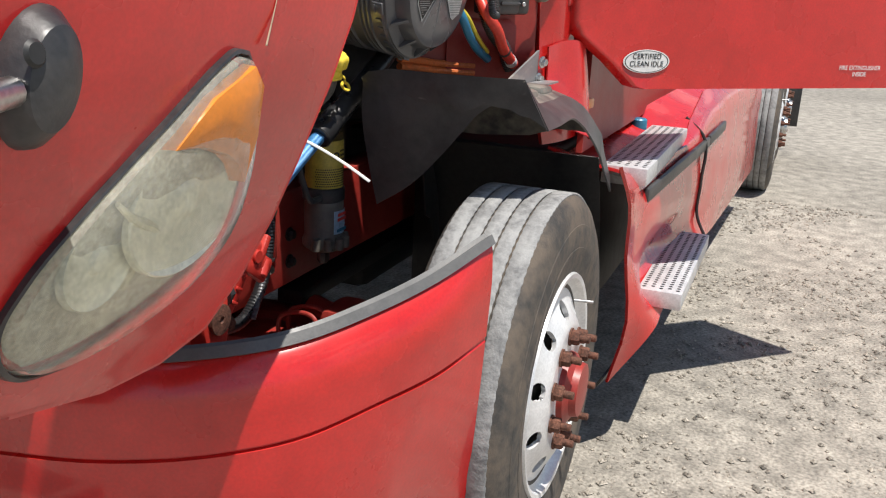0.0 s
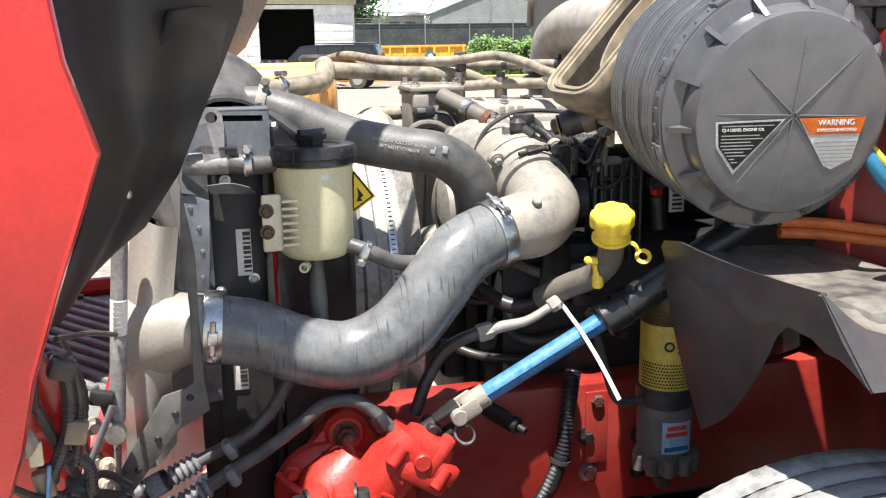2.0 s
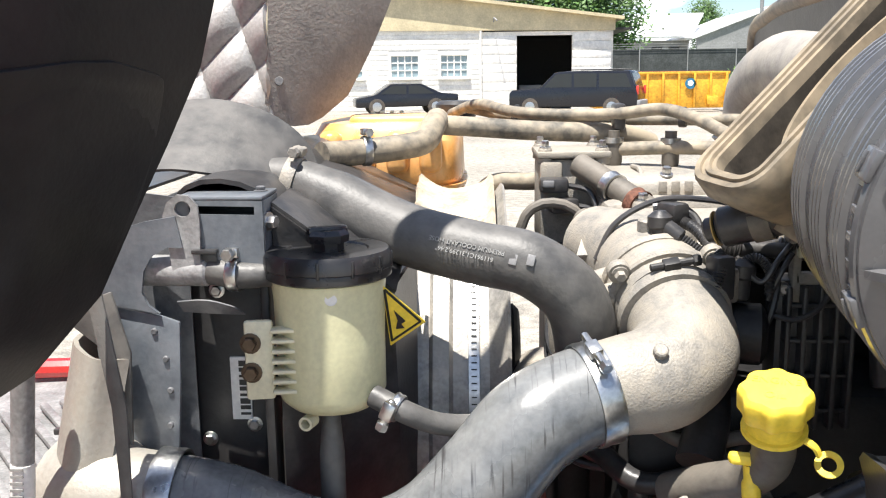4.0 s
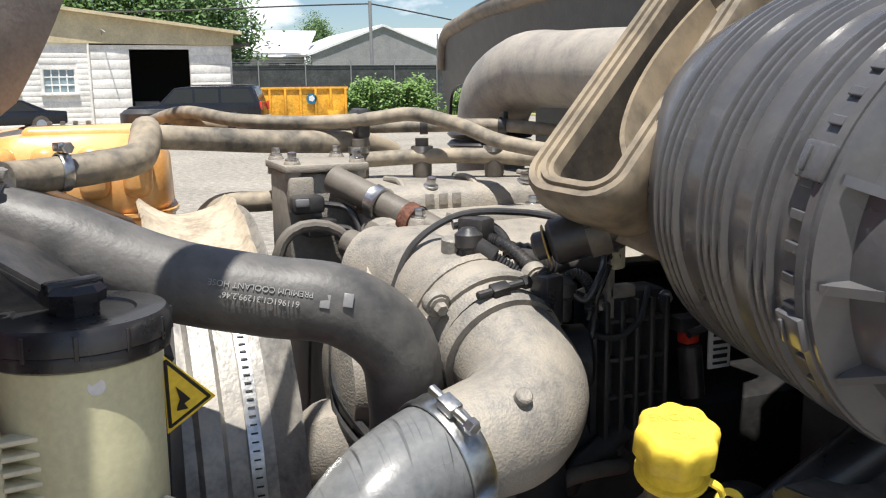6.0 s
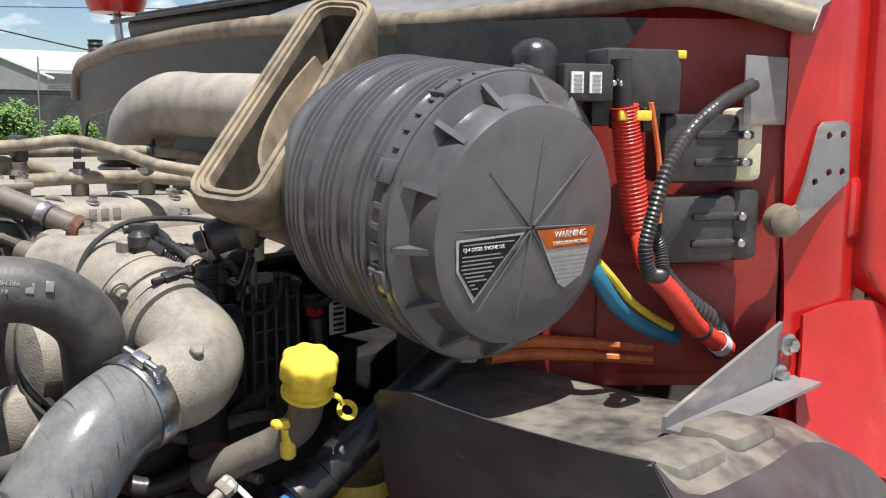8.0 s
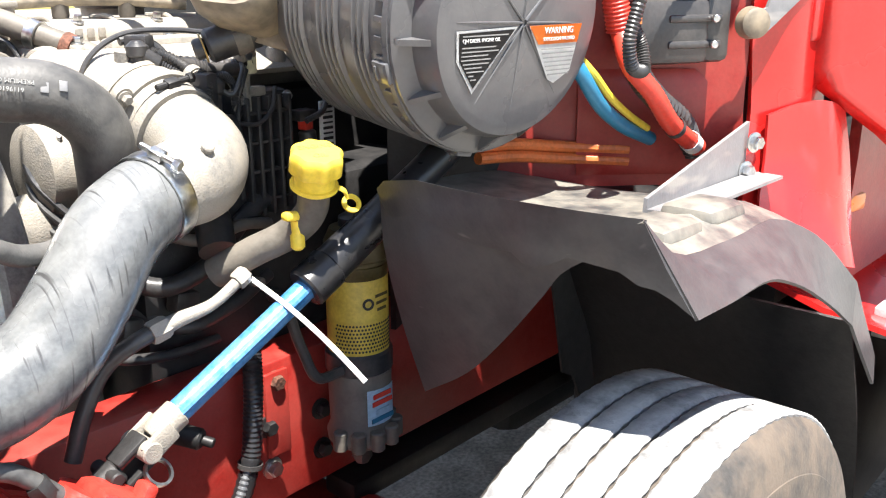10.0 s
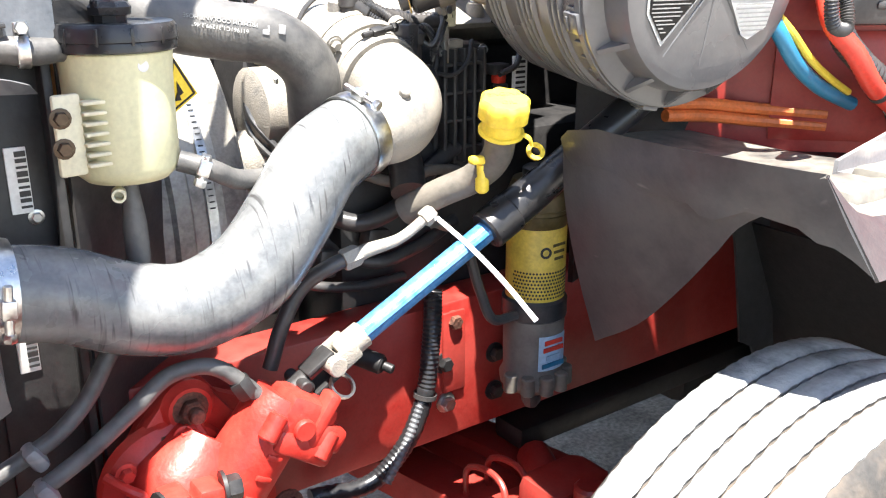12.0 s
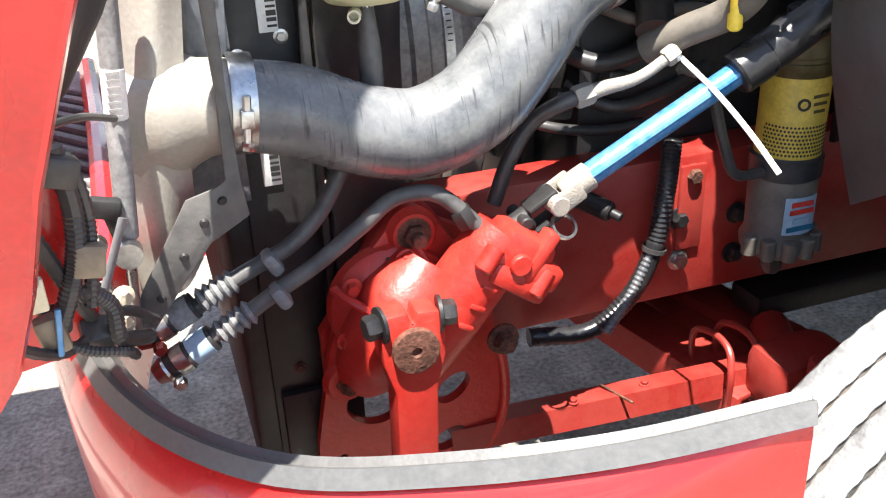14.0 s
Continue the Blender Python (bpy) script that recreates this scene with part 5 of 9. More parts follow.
def steering_reservoir():
    c = Vector((-0.69, 0.772, 0))
    th = thing("steering_fluid_reservoir", "cream translucent power steering reservoir with black screw cap", "fluid reservoir", at=(c.x, c.y, 1.26))
    part("bottle", lathe([(0.03, 1.262), (0.052, 1.265), (0.063, 1.275), (0.067, 1.285), (0.067, 1.352), (0.068, 1.40), (0.070, 1.425), (0.06, 1.44)], c, (0, 0, 1), 48), RESERVOIR, th, "aged cream translucent bottle")
    cap = part("cap", lathe([(0.074, 1.427), (0.077, 1.429), (0.077, 1.438), (0.0765, 1.4395), (0.0785, 1.441), (0.078, 1.455), (0.074, 1.461), (0.05, 1.461), (0.048, 1.459), (0.02, 1.459)], c, (0, 0, 1), 64), CAPBLACK, th, "black screw cap")
    part("knob", join(lathe([(0.020, 1.459), (0.020, 1.468), (0.026, 1.469), (0.027, 1.478), (0.022, 1.484), (0.01, 1.484)], c, (0, 0, 1), 8), box((c.x, c.y, 1.481), (0.05, 0.016, 0.014), 0.004, rz(25))), CAPBLACK, cap)
    for k in range(12):
        t = 2 * math.pi * k / 12
        part("cap_notch", box((c.x + 0.0775 * math.cos(t), c.y + 0.0775 * math.sin(t), 1.447), (0.003, 0.004, 0.020), 0.001, rz(math.degrees(t))), CAPBLACK, cap)
    br = part("bracket", box((-0.768, 0.722, 1.335), (0.034, 0.010, 0.098), 0.004, rz(8)), CREAM, th, "cream mounting bracket")
    for k in range(7):
        part("rib", box((-0.738, 0.722, 1.297 + 0.0125 * k), (0.03, 0.02, 0.005), 0.002, rz(8)), CREAM, br)
    for z in (1.357, 1.321):
        part("bolt", bolt((-0.777, 0.717, z), (0, -1, 0), 0.0088, 0.008), BOLTBROWN, br, "dark brown hex bolt")
    part("dot", lathe([(0.008, 0), (0.007, 0.0015)], c + Vector((0.012, -0.0665, 1.412)), (0.15, -1, 0), 14), WHITE, th)
    out = part("outlet_hose", tube([(-0.635, 0.735, 1.285), (-0.60, 0.72, 1.272), (-0.56, 0.735, 1.25), (-0.50, 0.76, 1.24), (-0.46, 0.80, 1.245)], 0.014, 14), RUBBER, th)
    clamp("clamp", (-0.607, 0.723, 1.275), (0.8, -0.3, -0.35), 0.0145, 0.012, out)
    dn = part("drain_hose", tube([(-0.692, 0.765, 1.262), (-0.692, 0.76, 1.2), (-0.692, 0.76, 1.12)], [0.010, 0.016, 0.016], 14), RUBBER, th)
    part("nipple", rod((-0.692, 0.765, 1.268), (-0.692, 0.765, 1.240), 0.011), STEEL, th)
    part("vent", lathe([(0.009, 0), (0.009, 0.02), (0.006, 0.02), (0.006, 0.004)], (-0.712, 0.745, 1.252), (-0.3, -1, 0), 14), CREAM, th)
    inl = part("inlet_hose", tube([(-0.83, 0.755, 1.437), (-0.79, 0.75, 1.432), (-0.76, 0.755, 1.432), (-0.735, 0.765, 1.432)], [0.017, 0.017, 0.015, 0.015], 16), RUBBER, th)
    clamp("clamp", (-0.80, 0.752, 1.433), (1, -0.1, 0), 0.0175, 0.014, inl, screw=(0, 0, 1))
    return th


steering_reservoir()


# ---------------- big hoses ----------------
def hose_thing(name, label, pts, r, material, group="hoses", category="hose", seg=22, n=8):
    th = thing(name, label, category, group, at=pts[0])
    part("hose_body", tube(pts, r, seg, n), material, th)
    return th


h = hose_thing("charge_air_hose", "thick grey coated charge air hose with stain streaks", [(-0.89, 0.69, 1.172), (-0.81, 0.69, 1.153), (-0.727, 0.69, 1.115), (-0.65, 0.69, 1.100), (-0.57, 0.69, 1.128), (-0.50, 0.70, 1.195), (-0.445, 0.715, 1.255), (-0.385, 0.738, 1.280), (-0.355, 0.745, 1.288)], [0.057, 0.058, 0.059, 0.060, 0.062, 0.062, 0.062, 0.061, 0.060], SILVERHOSE, seg=32)
clamp("clamp", (-0.878, 0.69, 1.172), (1, 0, -0.1), 0.0585, 0.03, h)
clamp("clamp", (-0.368, 0.742, 1.285), (0.93, 0.25, 0.2), 0.0615, 0.028, h, screw=(-0.2, -0.5, 1))
e = thing("intake_elbow", "dusty cast aluminium intake elbow with clamp and boss", "intake elbow", at=(-0.3, 0.76, 1.3))
part("elbow_body", tube([(-0.375, 0.742, 1.285), (-0.335, 0.75, 1.292), (-0.285, 0.765, 1.298), (-0.25, 0.80, 1.315), (-0.243, 0.85, 1.337), (-0.248, 0.885, 1.350)], [0.057, 0.060, 0.066, 0.068, 0.068, 0.068], 32), ALU, e, "dusty cast aluminium bend")
part("boss", join(rod((-0.296, 0.728, 1.332), (-0.296, 0.710, 1.350), 0.009), hexnut((-0.296, 0.714, 1.346), (0, -0.7, 0.7), 0.008, 0.006)), ALU, e)
clamp("clamp", (-0.246, 0.878, 1.347), (-0.1, 1, 0.38), 0.0705, 0.008, e, BLACK_DEEP, screw=(-0.15, -0.4, 1))
part("throttle_body", tube([(-0.247, 0.882, 1.350), (-0.252, 0.93, 1.366), (-0.262, 0.98, 1.382), (-0.285, 1.05, 1.395), (-0.32, 1.12, 1.40)], [0.073, 0.078, 0.072, 0.066, 0.06], 28), ALU, e, "dusty throttle casting")
ta = Vector((-0.06, 1, 0.34)).normalized()
fl = part("throttle_flange", lathe([(0.060, -0.007), (0.081, -0.007), (0.084, -0.003), (0.084, 0.004), (0.080, 0.008), (0.060, 0.008)], (-0.248, 0.905, 1.357), ta, 40, close=True), ALU, e, "dusty round flange with lugs")
for deg in (35, 125, 215, 305):
    off = frame_of(ta) @ Vector((0.088 * math.cos(radians(deg)), 0.088 * math.sin(radians(deg)), 0))
    part("flange_lug", join(lathe([(0.015, -0.007), (0.016, -0.003), (0.016, 0.005), (0.014, 0.008)], Vector((-0.248, 0.905, 1.357)) + off, ta, 16), bolt(Vector((-0.248, 0.905, 1.357)) + off - ta * 0.007, -ta, 0.008, 0.009)), ALU, fl)
part("throttle_collar", lathe([(0.062, -0.010), (0.0745, -0.010), (0.0765, 0), (0.0745, 0.010), (0.062, 0.010)], (-0.247, 0.868, 1.344), ta, 40, close=True), ALU, e)
part("cable_boss", join(rod((-0.315, 0.955, 1.385), (-0.352, 0.935, 1.378), 0.014), hexnut((-0.345, 0.939, 1.379), (-0.85, -0.45, -0.15), 0.016, 0.012)), ALU, e)
part("casting_rib", lathe([(0.079, -0.006), (0.083, 0), (0.079, 0.006)], (-0.255, 0.945, 1.370), (-0.1, 1, 0.3), 36), ALU, e)
part("casting_lug", box((-0.19, 0.90, 1.385), (0.05, 0.06, 0.05), 0.008, rz(15)), ALU, e)
part("casting_port", rod((-0.30, 0.92, 1.37), (-0.335, 0.90, 1.365), 0.018), ALU, e)
part("casting_post", rod((-0.27, 0.96, 1.43), (-0.27, 0.955, 1.465), 0.013), ALU, e)

h = hose_thing("upper_coolant_hose", "black rubber upper radiator hose dusted grey with worn print", [(-0.80, 0.945, 1.53), (-0.773, 0.945, 1.525), (-0.702, 0.93, 1.497), (-0.603, 0.90, 1.455), (-0.508, 0.87, 1.434), (-0.435, 0.85, 1.420), (-0.383, 0.85, 1.378), (-0.362, 0.87, 1.30), (-0.36, 0.89, 1.20)], [0.026, 0.032, 0.042, 0.042, 0.042, 0.042, 0.043, 0.042, 0.042], RUBBER, seg=32)
clamp("clamp", (-0.765, 0.944, 1.522), (1, -0.1, -0.3), 0.035, 0.018, h, ALU, screw=(0, 0, 1))
PU, PN = Vector((-1, 0.30, 0.18)).normalized(), Vector((0.0, -0.95, 0.31)).normalized()
PN = (PN - PU * PN.dot(PU)).normalized()
writing("print", "PREMIUM COOLANT HOSE", 0.0085, (-0.522, 0.8325, 1.4515), PU, PN.cross(PU), GREYINK, h)
writing("print", "611961C1,31299,2.46\"", 0.0085, Vector((-0.522, 0.8325, 1.4515)) + PN.cross(PU) * 0.011, PU, PN.cross(PU), GREYINK, h)
for k in (-1, 1):
    part("print_mark", box(Vector((-0.452 + 0.011 * k, 0.8118 - 0.003 * k, 1.436)), (0.010, 0.0016, 0.014), 0.0005, Matrix((PU, PN.cross(PU), PN)).transposed() @ rz(0, 90, 0)), COWLGREY, h)


# ---------------- coolant tank ----------------
def coolant_tank():
    th = thing("coolant_tank", "amber plastic coolant surge tank with black cap", "coolant tank", at=(-0.68, 1.62, 1.2))
    rows = []
    for z, sc in ((1.20, 0.8), (1.22, 0.97), (1.36, 1.0), (1.44, 1.0), (1.45, 0.96), (1.465, 1.0), (1.54, 0.98), (1.575, 0.85), (1.585, 0.5)):
        rows.append([(-0.69 + sc * 0.16 * math.copysign(abs(math.cos(a)) ** 0.5, math.cos(a)), 1.66 + sc * 0.20 * math.copysign(abs(math.sin(a)) ** 0.5, math.sin(a)), z) for a in [2 * math.pi * k / 24 for k in range(25)]])
    part("tank_body", sheet(rows, 0.0), ORANGETANK, th, "sun bleached amber plastic body")
    part("cap", lathe([(0.045, 0), (0.05, 0.01), (0.05, 0.03), (0.04, 0.038)], (-0.55, 1.86, 1.57), (0, 0, 1), 18), BLACK, th, "black pressure cap")
    for k in range(4):
        part("moulding", box((-0.79 + 0.065 * k, 1.47, 1.52), (0.045, 0.05, 0.085), 0.018, None, 3), ORANGETANK, th)
    part("moulding", box((-0.66, 1.56, 1.575), (0.20, 0.10, 0.03), 0.012, None, 3), ORANGETANK, th)
    part("weld_seam", sheet([[(-0.69 + s * 0.166 * math.copysign(abs(math.cos(a)) ** 0.5, math.cos(a)), 1.66 + s * 0.206 * math.copysign(abs(math.sin(a)) ** 0.5, math.sin(a)), 1.452) for a in [2 * math.pi * k / 24 for k in range(25)]] for s in (0.9, 1.0)], 0.006), ORANGETANK, th, "moulded weld seam")
    for k in range(5):
        part("moulding", box((-0.80 + 0.055 * k, 1.463, 1.37), (0.022, 0.02, 0.13), 0.009), ORANGETANK, th)
    for k in range(4):
        part("cap_tab", box((-0.72 + 0.02 * k, 1.60, 1.59), (0.008, 0.02, 0.012), 0.002), CREAM, th)
    hs = part("tank_hose", tube([(-0.77, 1.23, 1.535), (-0.72, 1.28, 1.535), (-0.66, 1.30, 1.54), (-0.60, 1.33, 1.55), (-0.585, 1.38, 1.575), (-0.58, 1.44, 1.583)], 0.023, 16), DUSTHOSE, th, "tan dusty hose")
    clamp("clamp", (-0.70, 1.288, 1.537), (1, 0.4, 0), 0.0235, 0.014, hs, screw=(0, 0, 1))
    return th


coolant_tank()

# ---------------- dusty lines along the engine ----------------
hose_thing("coolant_pipe", "tan dusty coolant line across the engine", [(-0.59, 1.43, 1.575), (-0.50, 1.44, 1.568), (-0.40, 1.45, 1.56), (-0.30, 1.46, 1.555), (-0.22, 1.47, 1.55), (-0.16, 1.50, 1.53)], 0.019, DUSTHOSE)
vh = hose_thing("vent_hose", "thin tan dusty vent hose over the engine", [(-0.56, 1.80, 1.58), (-0.50, 1.66, 1.605), (-0.42, 1.52, 1.592), (-0.30, 1.46, 1.588), (-0.23, 1.42, 1.592), (-0.17, 1.38, 1.600), (-0.12, 1.30, 1.585), (-0.08, 1.22, 1.56), (-0.02, 1.15, 1.545)], 0.0115, DUSTHOSE)
vh = hose_thing("vent_hose", "thin tan dusty vent hose over the engine", [(-0.52, 1.72, 1.595), (-0.42, 1.60, 1.580), (-0.28, 1.56, 1.575), (-0.10, 1.50, 1.575), (0.02, 1.42, 1.575), (0.12, 1.30, 1.56)], 0.0115, DUSTHOSE)
hose_thing("fuel_pipe", "tan dusty pipe bent over the engine front", [(-0.50, 1.50, 1.33), (-0.505, 1.48, 1.42), (-0.48, 1.46, 1.455), (-0.40, 1.45, 1.462), (-0.30, 1.44, 1.465)], 0.017, DUSTHOSE)
hose_thing("sensor_hose", "short dusty hose between black fittings", [(-0.24, 1.42, 1.525), (-0.15, 1.38, 1.53), (-0.05, 1.33, 1.53), (0.06, 1.28, 1.52)], 0.013, DUSTHOSE)
for q, axis in (((-0.42, 1.60, 1.580), (1, -0.5, 0)), ((-0.10, 1.50, 1.575), (1, -0.4, 0)), ((0.02, 1.42, 1.575), (1, -0.8, 0))):
    cl = part("clip_band", lathe([(0.012, -0.007), (0.0155, -0.007), (0.0155, 0.007), (0.012, 0.007)], q, axis, 18, close=True), BLACK, vh, "black plastic band")
    part("clip_tab", box(Vector(q) + Vector((0, -0.006, 0.018)), (0.010, 0.008, 0.014), 0.002), BLACK, cl)
b = thing("hose_clip", "black plastic hose clip on a steel post", "hose clip", at=(-0.235, 1.47, 1.53))
part("clip_head", box((-0.235, 1.445, 1.585), (0.022, 0.05, 0.05), 0.006), BLACK, b)
part("post", rod((-0.235, 1.46, 1.47), (-0.235, 1.46, 1.58), 0.009), BLACK, b)


# ---------------- engine block ----------------
def engine():
    th = thing("engine", "dusty grey diesel engine block with valve cover", "engine", at=(0.1, 1.25, 0.7))
    part("block", box((0.10, 1.30, 1.05), (0.86, 0.42, 0.62), 0.02), BLACK_DEEP, th, "black dirty engine block")
    part("head", box((0.12, 1.32, 1.40), (0.84, 0.32, 0.12), 0.02), ALU, th)
    part("valve_cover", box((0.12, 1.36, 1.455), (0.82, 0.24, 0.08), 0.03, None, 4), ALU, th, "dusty grey valve cover")
    part("thermostat_housing", join(box((-0.338, 1.36, 1.44), (0.115, 0.13, 0.16), 0.012), box((-0.335, 1.36, 1.526), (0.13, 0.15, 0.012), 0.003), box((-0.375, 1.295, 1.49), (0.04, 0.02, 0.05), 0.006)), ALU, th)
    cp = part("crossover_pipe", tube([(-0.325, 1.29, 1.508), (-0.29, 1.24, 1.487), (-0.235, 1.16, 1.452), (-0.19, 1.09, 1.42)], 0.021, 18), CAST, th, "dusty coolant crossover pipe")
    for t in (0.35, 0.6):
        p = Vector((-0.325, 1.29, 1.508)).lerp(Vector((-0.19, 1.09, 1.42)), t)
        part("clamp", lathe([(0.022, -0.009), (0.026, -0.009), (0.0245, 0), (0.026, 0.009), (0.022, 0.009)], p, (0.5, -0.8, -0.3), 24, close=True), RUST if t > 0.5 else STEEL, cp)
    part("pipe_bolt", bolt((-0.308, 1.30, 1.505), (-0.3, -1, 0.2), 0.010, 0.012), RUST, cp)
    part("lower_pipe", tube([(-0.33, 1.20, 1.425), (-0.29, 1.13, 1.405), (-0.25, 1.06, 1.385)], 0.021, 18), CAST, th)
    part("intake_manifold", sheet([[(-0.36, 1.02, 1.40), (-0.1, 1.00, 1.41), (0.3, 1.0, 1.41)], [(-0.33, 1.10, 1.45), (-0.1, 1.10, 1.455), (0.3, 1.10, 1.455)], [(-0.30, 1.20, 1.44), (-0.1, 1.22, 1.45), (0.3, 1.22, 1.45)]], 0.01, smooth_u=4, smooth_v=4), ALU, th)
    part("rocker_ridge", box((0.05, 1.14, 1.455), (0.5, 0.05, 0.03), 0.012), ALU, th)
    for x in (-0.18, -0.02, 0.14, 0.3):
        part("cover_bolt", bolt((x, 1.26, 1.492), (0, -0.3, 1), 0.008, 0.012), STEEL, th)
    part("oil_pan", box((0.25, 1.30, 0.62), (0.80, 0.34, 0.34), 0.04), BLACK_DEEP, th)
    part("transmission", lathe([(0.30, 0), (0.30, 0.25), (0.22, 0.5), (0.2, 1.2)], (0.5, 1.25, 0.95), (1, 0, -0.05), 24), BLACK_DEEP, th)
    # added black box that keeps the underside dark, no part seen there
    part("underside_blocker", box((1.55, 1.25, 0.62), (1.6, 0.56, 0.5), 0.05), BLACK_DEEP, th)
    part("bell_cover", box((0.62, 1.25, 1.35), (0.2, 1.0, 0.6), 0.04), BLACK_DEEP, th)
    part("accessory_drive", join(lathe([(0.07, 0), (0.08, 0.01), (0.075, 0.02), (0.08, 0.03), (0.05, 0.035)], (-0.44, 1.12, 1.22), (-1, 0, 0), 28)), BLACK_DEEP, th, "black belt pulley")
    part("alternator", lathe([(0.05, 0), (0.075, 0.01), (0.075, 0.12), (0.05, 0.13)], (-0.40, 1.05, 1.28), (1, 0, 0), 24), ALU, th, "cast alternator body")
    part("front_cover", box((-0.35, 1.30, 1.12), (0.06, 0.40, 0.5), 0.02), BLACK_DEEP, th)
    for k in range(6):
        part("sensor_wire", tube([(-0.38, 1.10, 1.32 - 0.03 * k), (-0.40, 1.02, 1.27 - 0.03 * k), (-0.36, 0.96, 1.20 - 0.02 * k), (-0.30, 0.93, 1.10)], 0.006, 8), BLACK, th)
    part("side_mass", box((0.05, 1.02, 1.02), (0.70, 0.20, 0.40), 0.03), BLACK_DEEP, th)
    part("coolant_elbow", tube([(-0.18, 0.93, 1.22), (-0.20, 0.86, 1.20), (-0.22, 0.82, 1.16)], 0.03, 16), BLACK, th)
    # control module with cooling fins
    ecm = part("control_module", box((-0.04, 0.945, 1.275), (0.115, 0.05, 0.22), 0.010), BLACK, th, "black finned engine control module")
    for k in range(5):
        part("fin", box((-0.084 + 0.022 * k, 0.915, 1.275), (0.008, 0.028, 0.205), 0.003), BLACK, ecm)
    for z in (1.35, 1.30, 1.25, 1.20):
        part("cross_fin", box((-0.04, 0.912, z), (0.098, 0.014, 0.006), 0.002), BLACK, ecm)
    for x, z in ((-0.09, 1.372), (0.01, 1.372), (-0.09, 1.18)):
        part("module_bolt", bolt((x, 0.918, z), (0, -1, 0), 0.007, 0.008), STEEL, ecm)
    # casting edges, lugs and hoses round the throttle
    part("manifold_flange", prism([(-0.34, 1.36), (-0.33, 1.42), (-0.30, 1.432), (-0.262, 1.418), (-0.25, 1.37), (-0.29, 1.34)], 0.012, (0, 1.03, 0), bev=0.003), ALU, th, "dusty cast flange")
    for x, z in ((-0.325, 1.405), (-0.268, 1.41), (-0.30, 1.36)):
        part("flange_bolt", bolt((x, 1.015, z), (0, -1, 0.2), 0.007, 0.008), RUST, th)
    part("turbo_ball", lathe([(0.02, -0.05), (0.05, -0.035), (0.06, 0), (0.05, 0.035), (0.02, 0.05)], (-0.40, 1.05, 1.19), (0.2, 1, 0), 24), ALU, th, "dusty round pump body")
    for k, (y, z) in enumerate(((0.99, 1.155), (1.0, 1.11), (0.985, 1.06), (0.97, 1.02))):
        part("side_fitting", join(hexnut((-0.20 + 0.05 * k, y - 0.05, z), (0.2, -1, 0.1), 0.014, 0.02), rod((-0.20 + 0.05 * k, y - 0.06, z), (-0.20 + 0.05 * k + 0.01, y - 0.10, z), 0.009)), (RUST, BLACK, ALU, BLACK)[k], th)
    for pts, r, m_ in (([(-0.30, 0.96, 1.05), (-0.25, 0.90, 1.02), (-0.15, 0.90, 1.03), (-0.05, 0.92, 1.06)], 0.012, BLACK), ([(-0.34, 0.95, 1.13), (-0.28, 0.89, 1.10), (-0.20, 0.88, 1.12), (-0.12, 0.90, 1.17), (-0.05, 0.92, 1.20)], 0.016, BLACK), ([(-0.28, 0.90, 1.19), (-0.22, 0.86, 1.17), (-0.15, 0.86, 1.18), (-0.06, 0.90, 1.16)], 0.010, CAST), ([(-0.42, 0.95, 1.02), (-0.36, 0.90, 1.0), (-0.28, 0.89, 0.985), (-0.18, 0.90, 0.98)], 0.009, BLACK)):
        part("side_hose", tube(pts, r, 12, 8), m_, th)
    for p, sz in (((-0.24, 0.90, 1.065), (0.05, 0.03, 0.035)), ((-0.33, 0.92, 1.03), (0.04, 0.03, 0.05)), ((-0.13, 0.90, 1.10), (0.045, 0.03, 0.03))):
        part("side_connector", box(p, sz, 0.007, rz(8, 0, 12)), BLACK, th)
    lab = part("barcode_label", box((0.085, 0.90, 1.315), (0.035, 0.004, 0.085), 0.001), WHITE, th, "white bar code label")
    for k in range(8):
        part("print_bar", box((0.085, 0.8972, 1.28 + 0.0095 * k), (0.022, 0.002, 0.003 + 0.002 * (k % 2)), 0), INK, lab, smooth=False)
    # castings, bosses and fasteners along the top
    for x, y, z, r in ((-0.385, 1.30, 1.53, 0.007), (-0.285, 1.30, 1.53, 0.007), (-0.385, 1.42, 1.53, 0.007), (-0.285, 1.42, 1.53, 0.007), (-0.30, 1.06, 1.435, 0.010), (-0.20, 1.03, 1.437, 0.010), (-0.06, 1.03, 1.437, 0.010), (0.08, 1.03, 1.437, 0.010), (-0.24, 1.15, 1.455, 0.009), (-0.05, 1.17, 1.46, 0.009), (0.10, 1.17, 1.46, 0.009)):
        part("boss", lathe([(r * 2.0, -0.02), (r * 1.8, 0.004), (r * 1.5, 0.008)], (x, y, z), (0, -0.1, 1), 16), ALU, th)
        part("top_bolt", bolt((x, y, z + 0.008), (0, -0.1, 1), r, 0.010), STEEL, th)
    for x in (-0.22, -0.1, 0.02, 0.14, 0.26):
        part("cast_rib", tube([(x, 1.243, 1.42), (x, 1.247, 1.465), (x, 1.272, 1.492), (x, 1.36, 1.498)], 0.005, 8), ALU, th)
    for i in range(3):
        part("cast_mark", box((-0.19 + 0.022 * i, 1.2385, 1.475), (0.014, 0.003, 0.018), 0.001), ALU, th)
    part("cover_seam", box((0.12, 1.36, 1.427), (0.834, 0.254, 0.006), 0.002), BLACK_DEEP, th)
    coil = [(-0.366 + 0.011 * math.cos(1.6 * k), 1.0 + 0.011 * math.sin(1.6 * k), 1.245 + 0.0022 * k) for k in range(30)]
    part("spring", tube(coil, 0.003, 6, 3), ALU, th, "small dusty coil spring")
    part("rod_end", rod((-0.366, 1.0, 1.20), (-0.364, 1.0, 1.34), 0.005), STEEL, th)
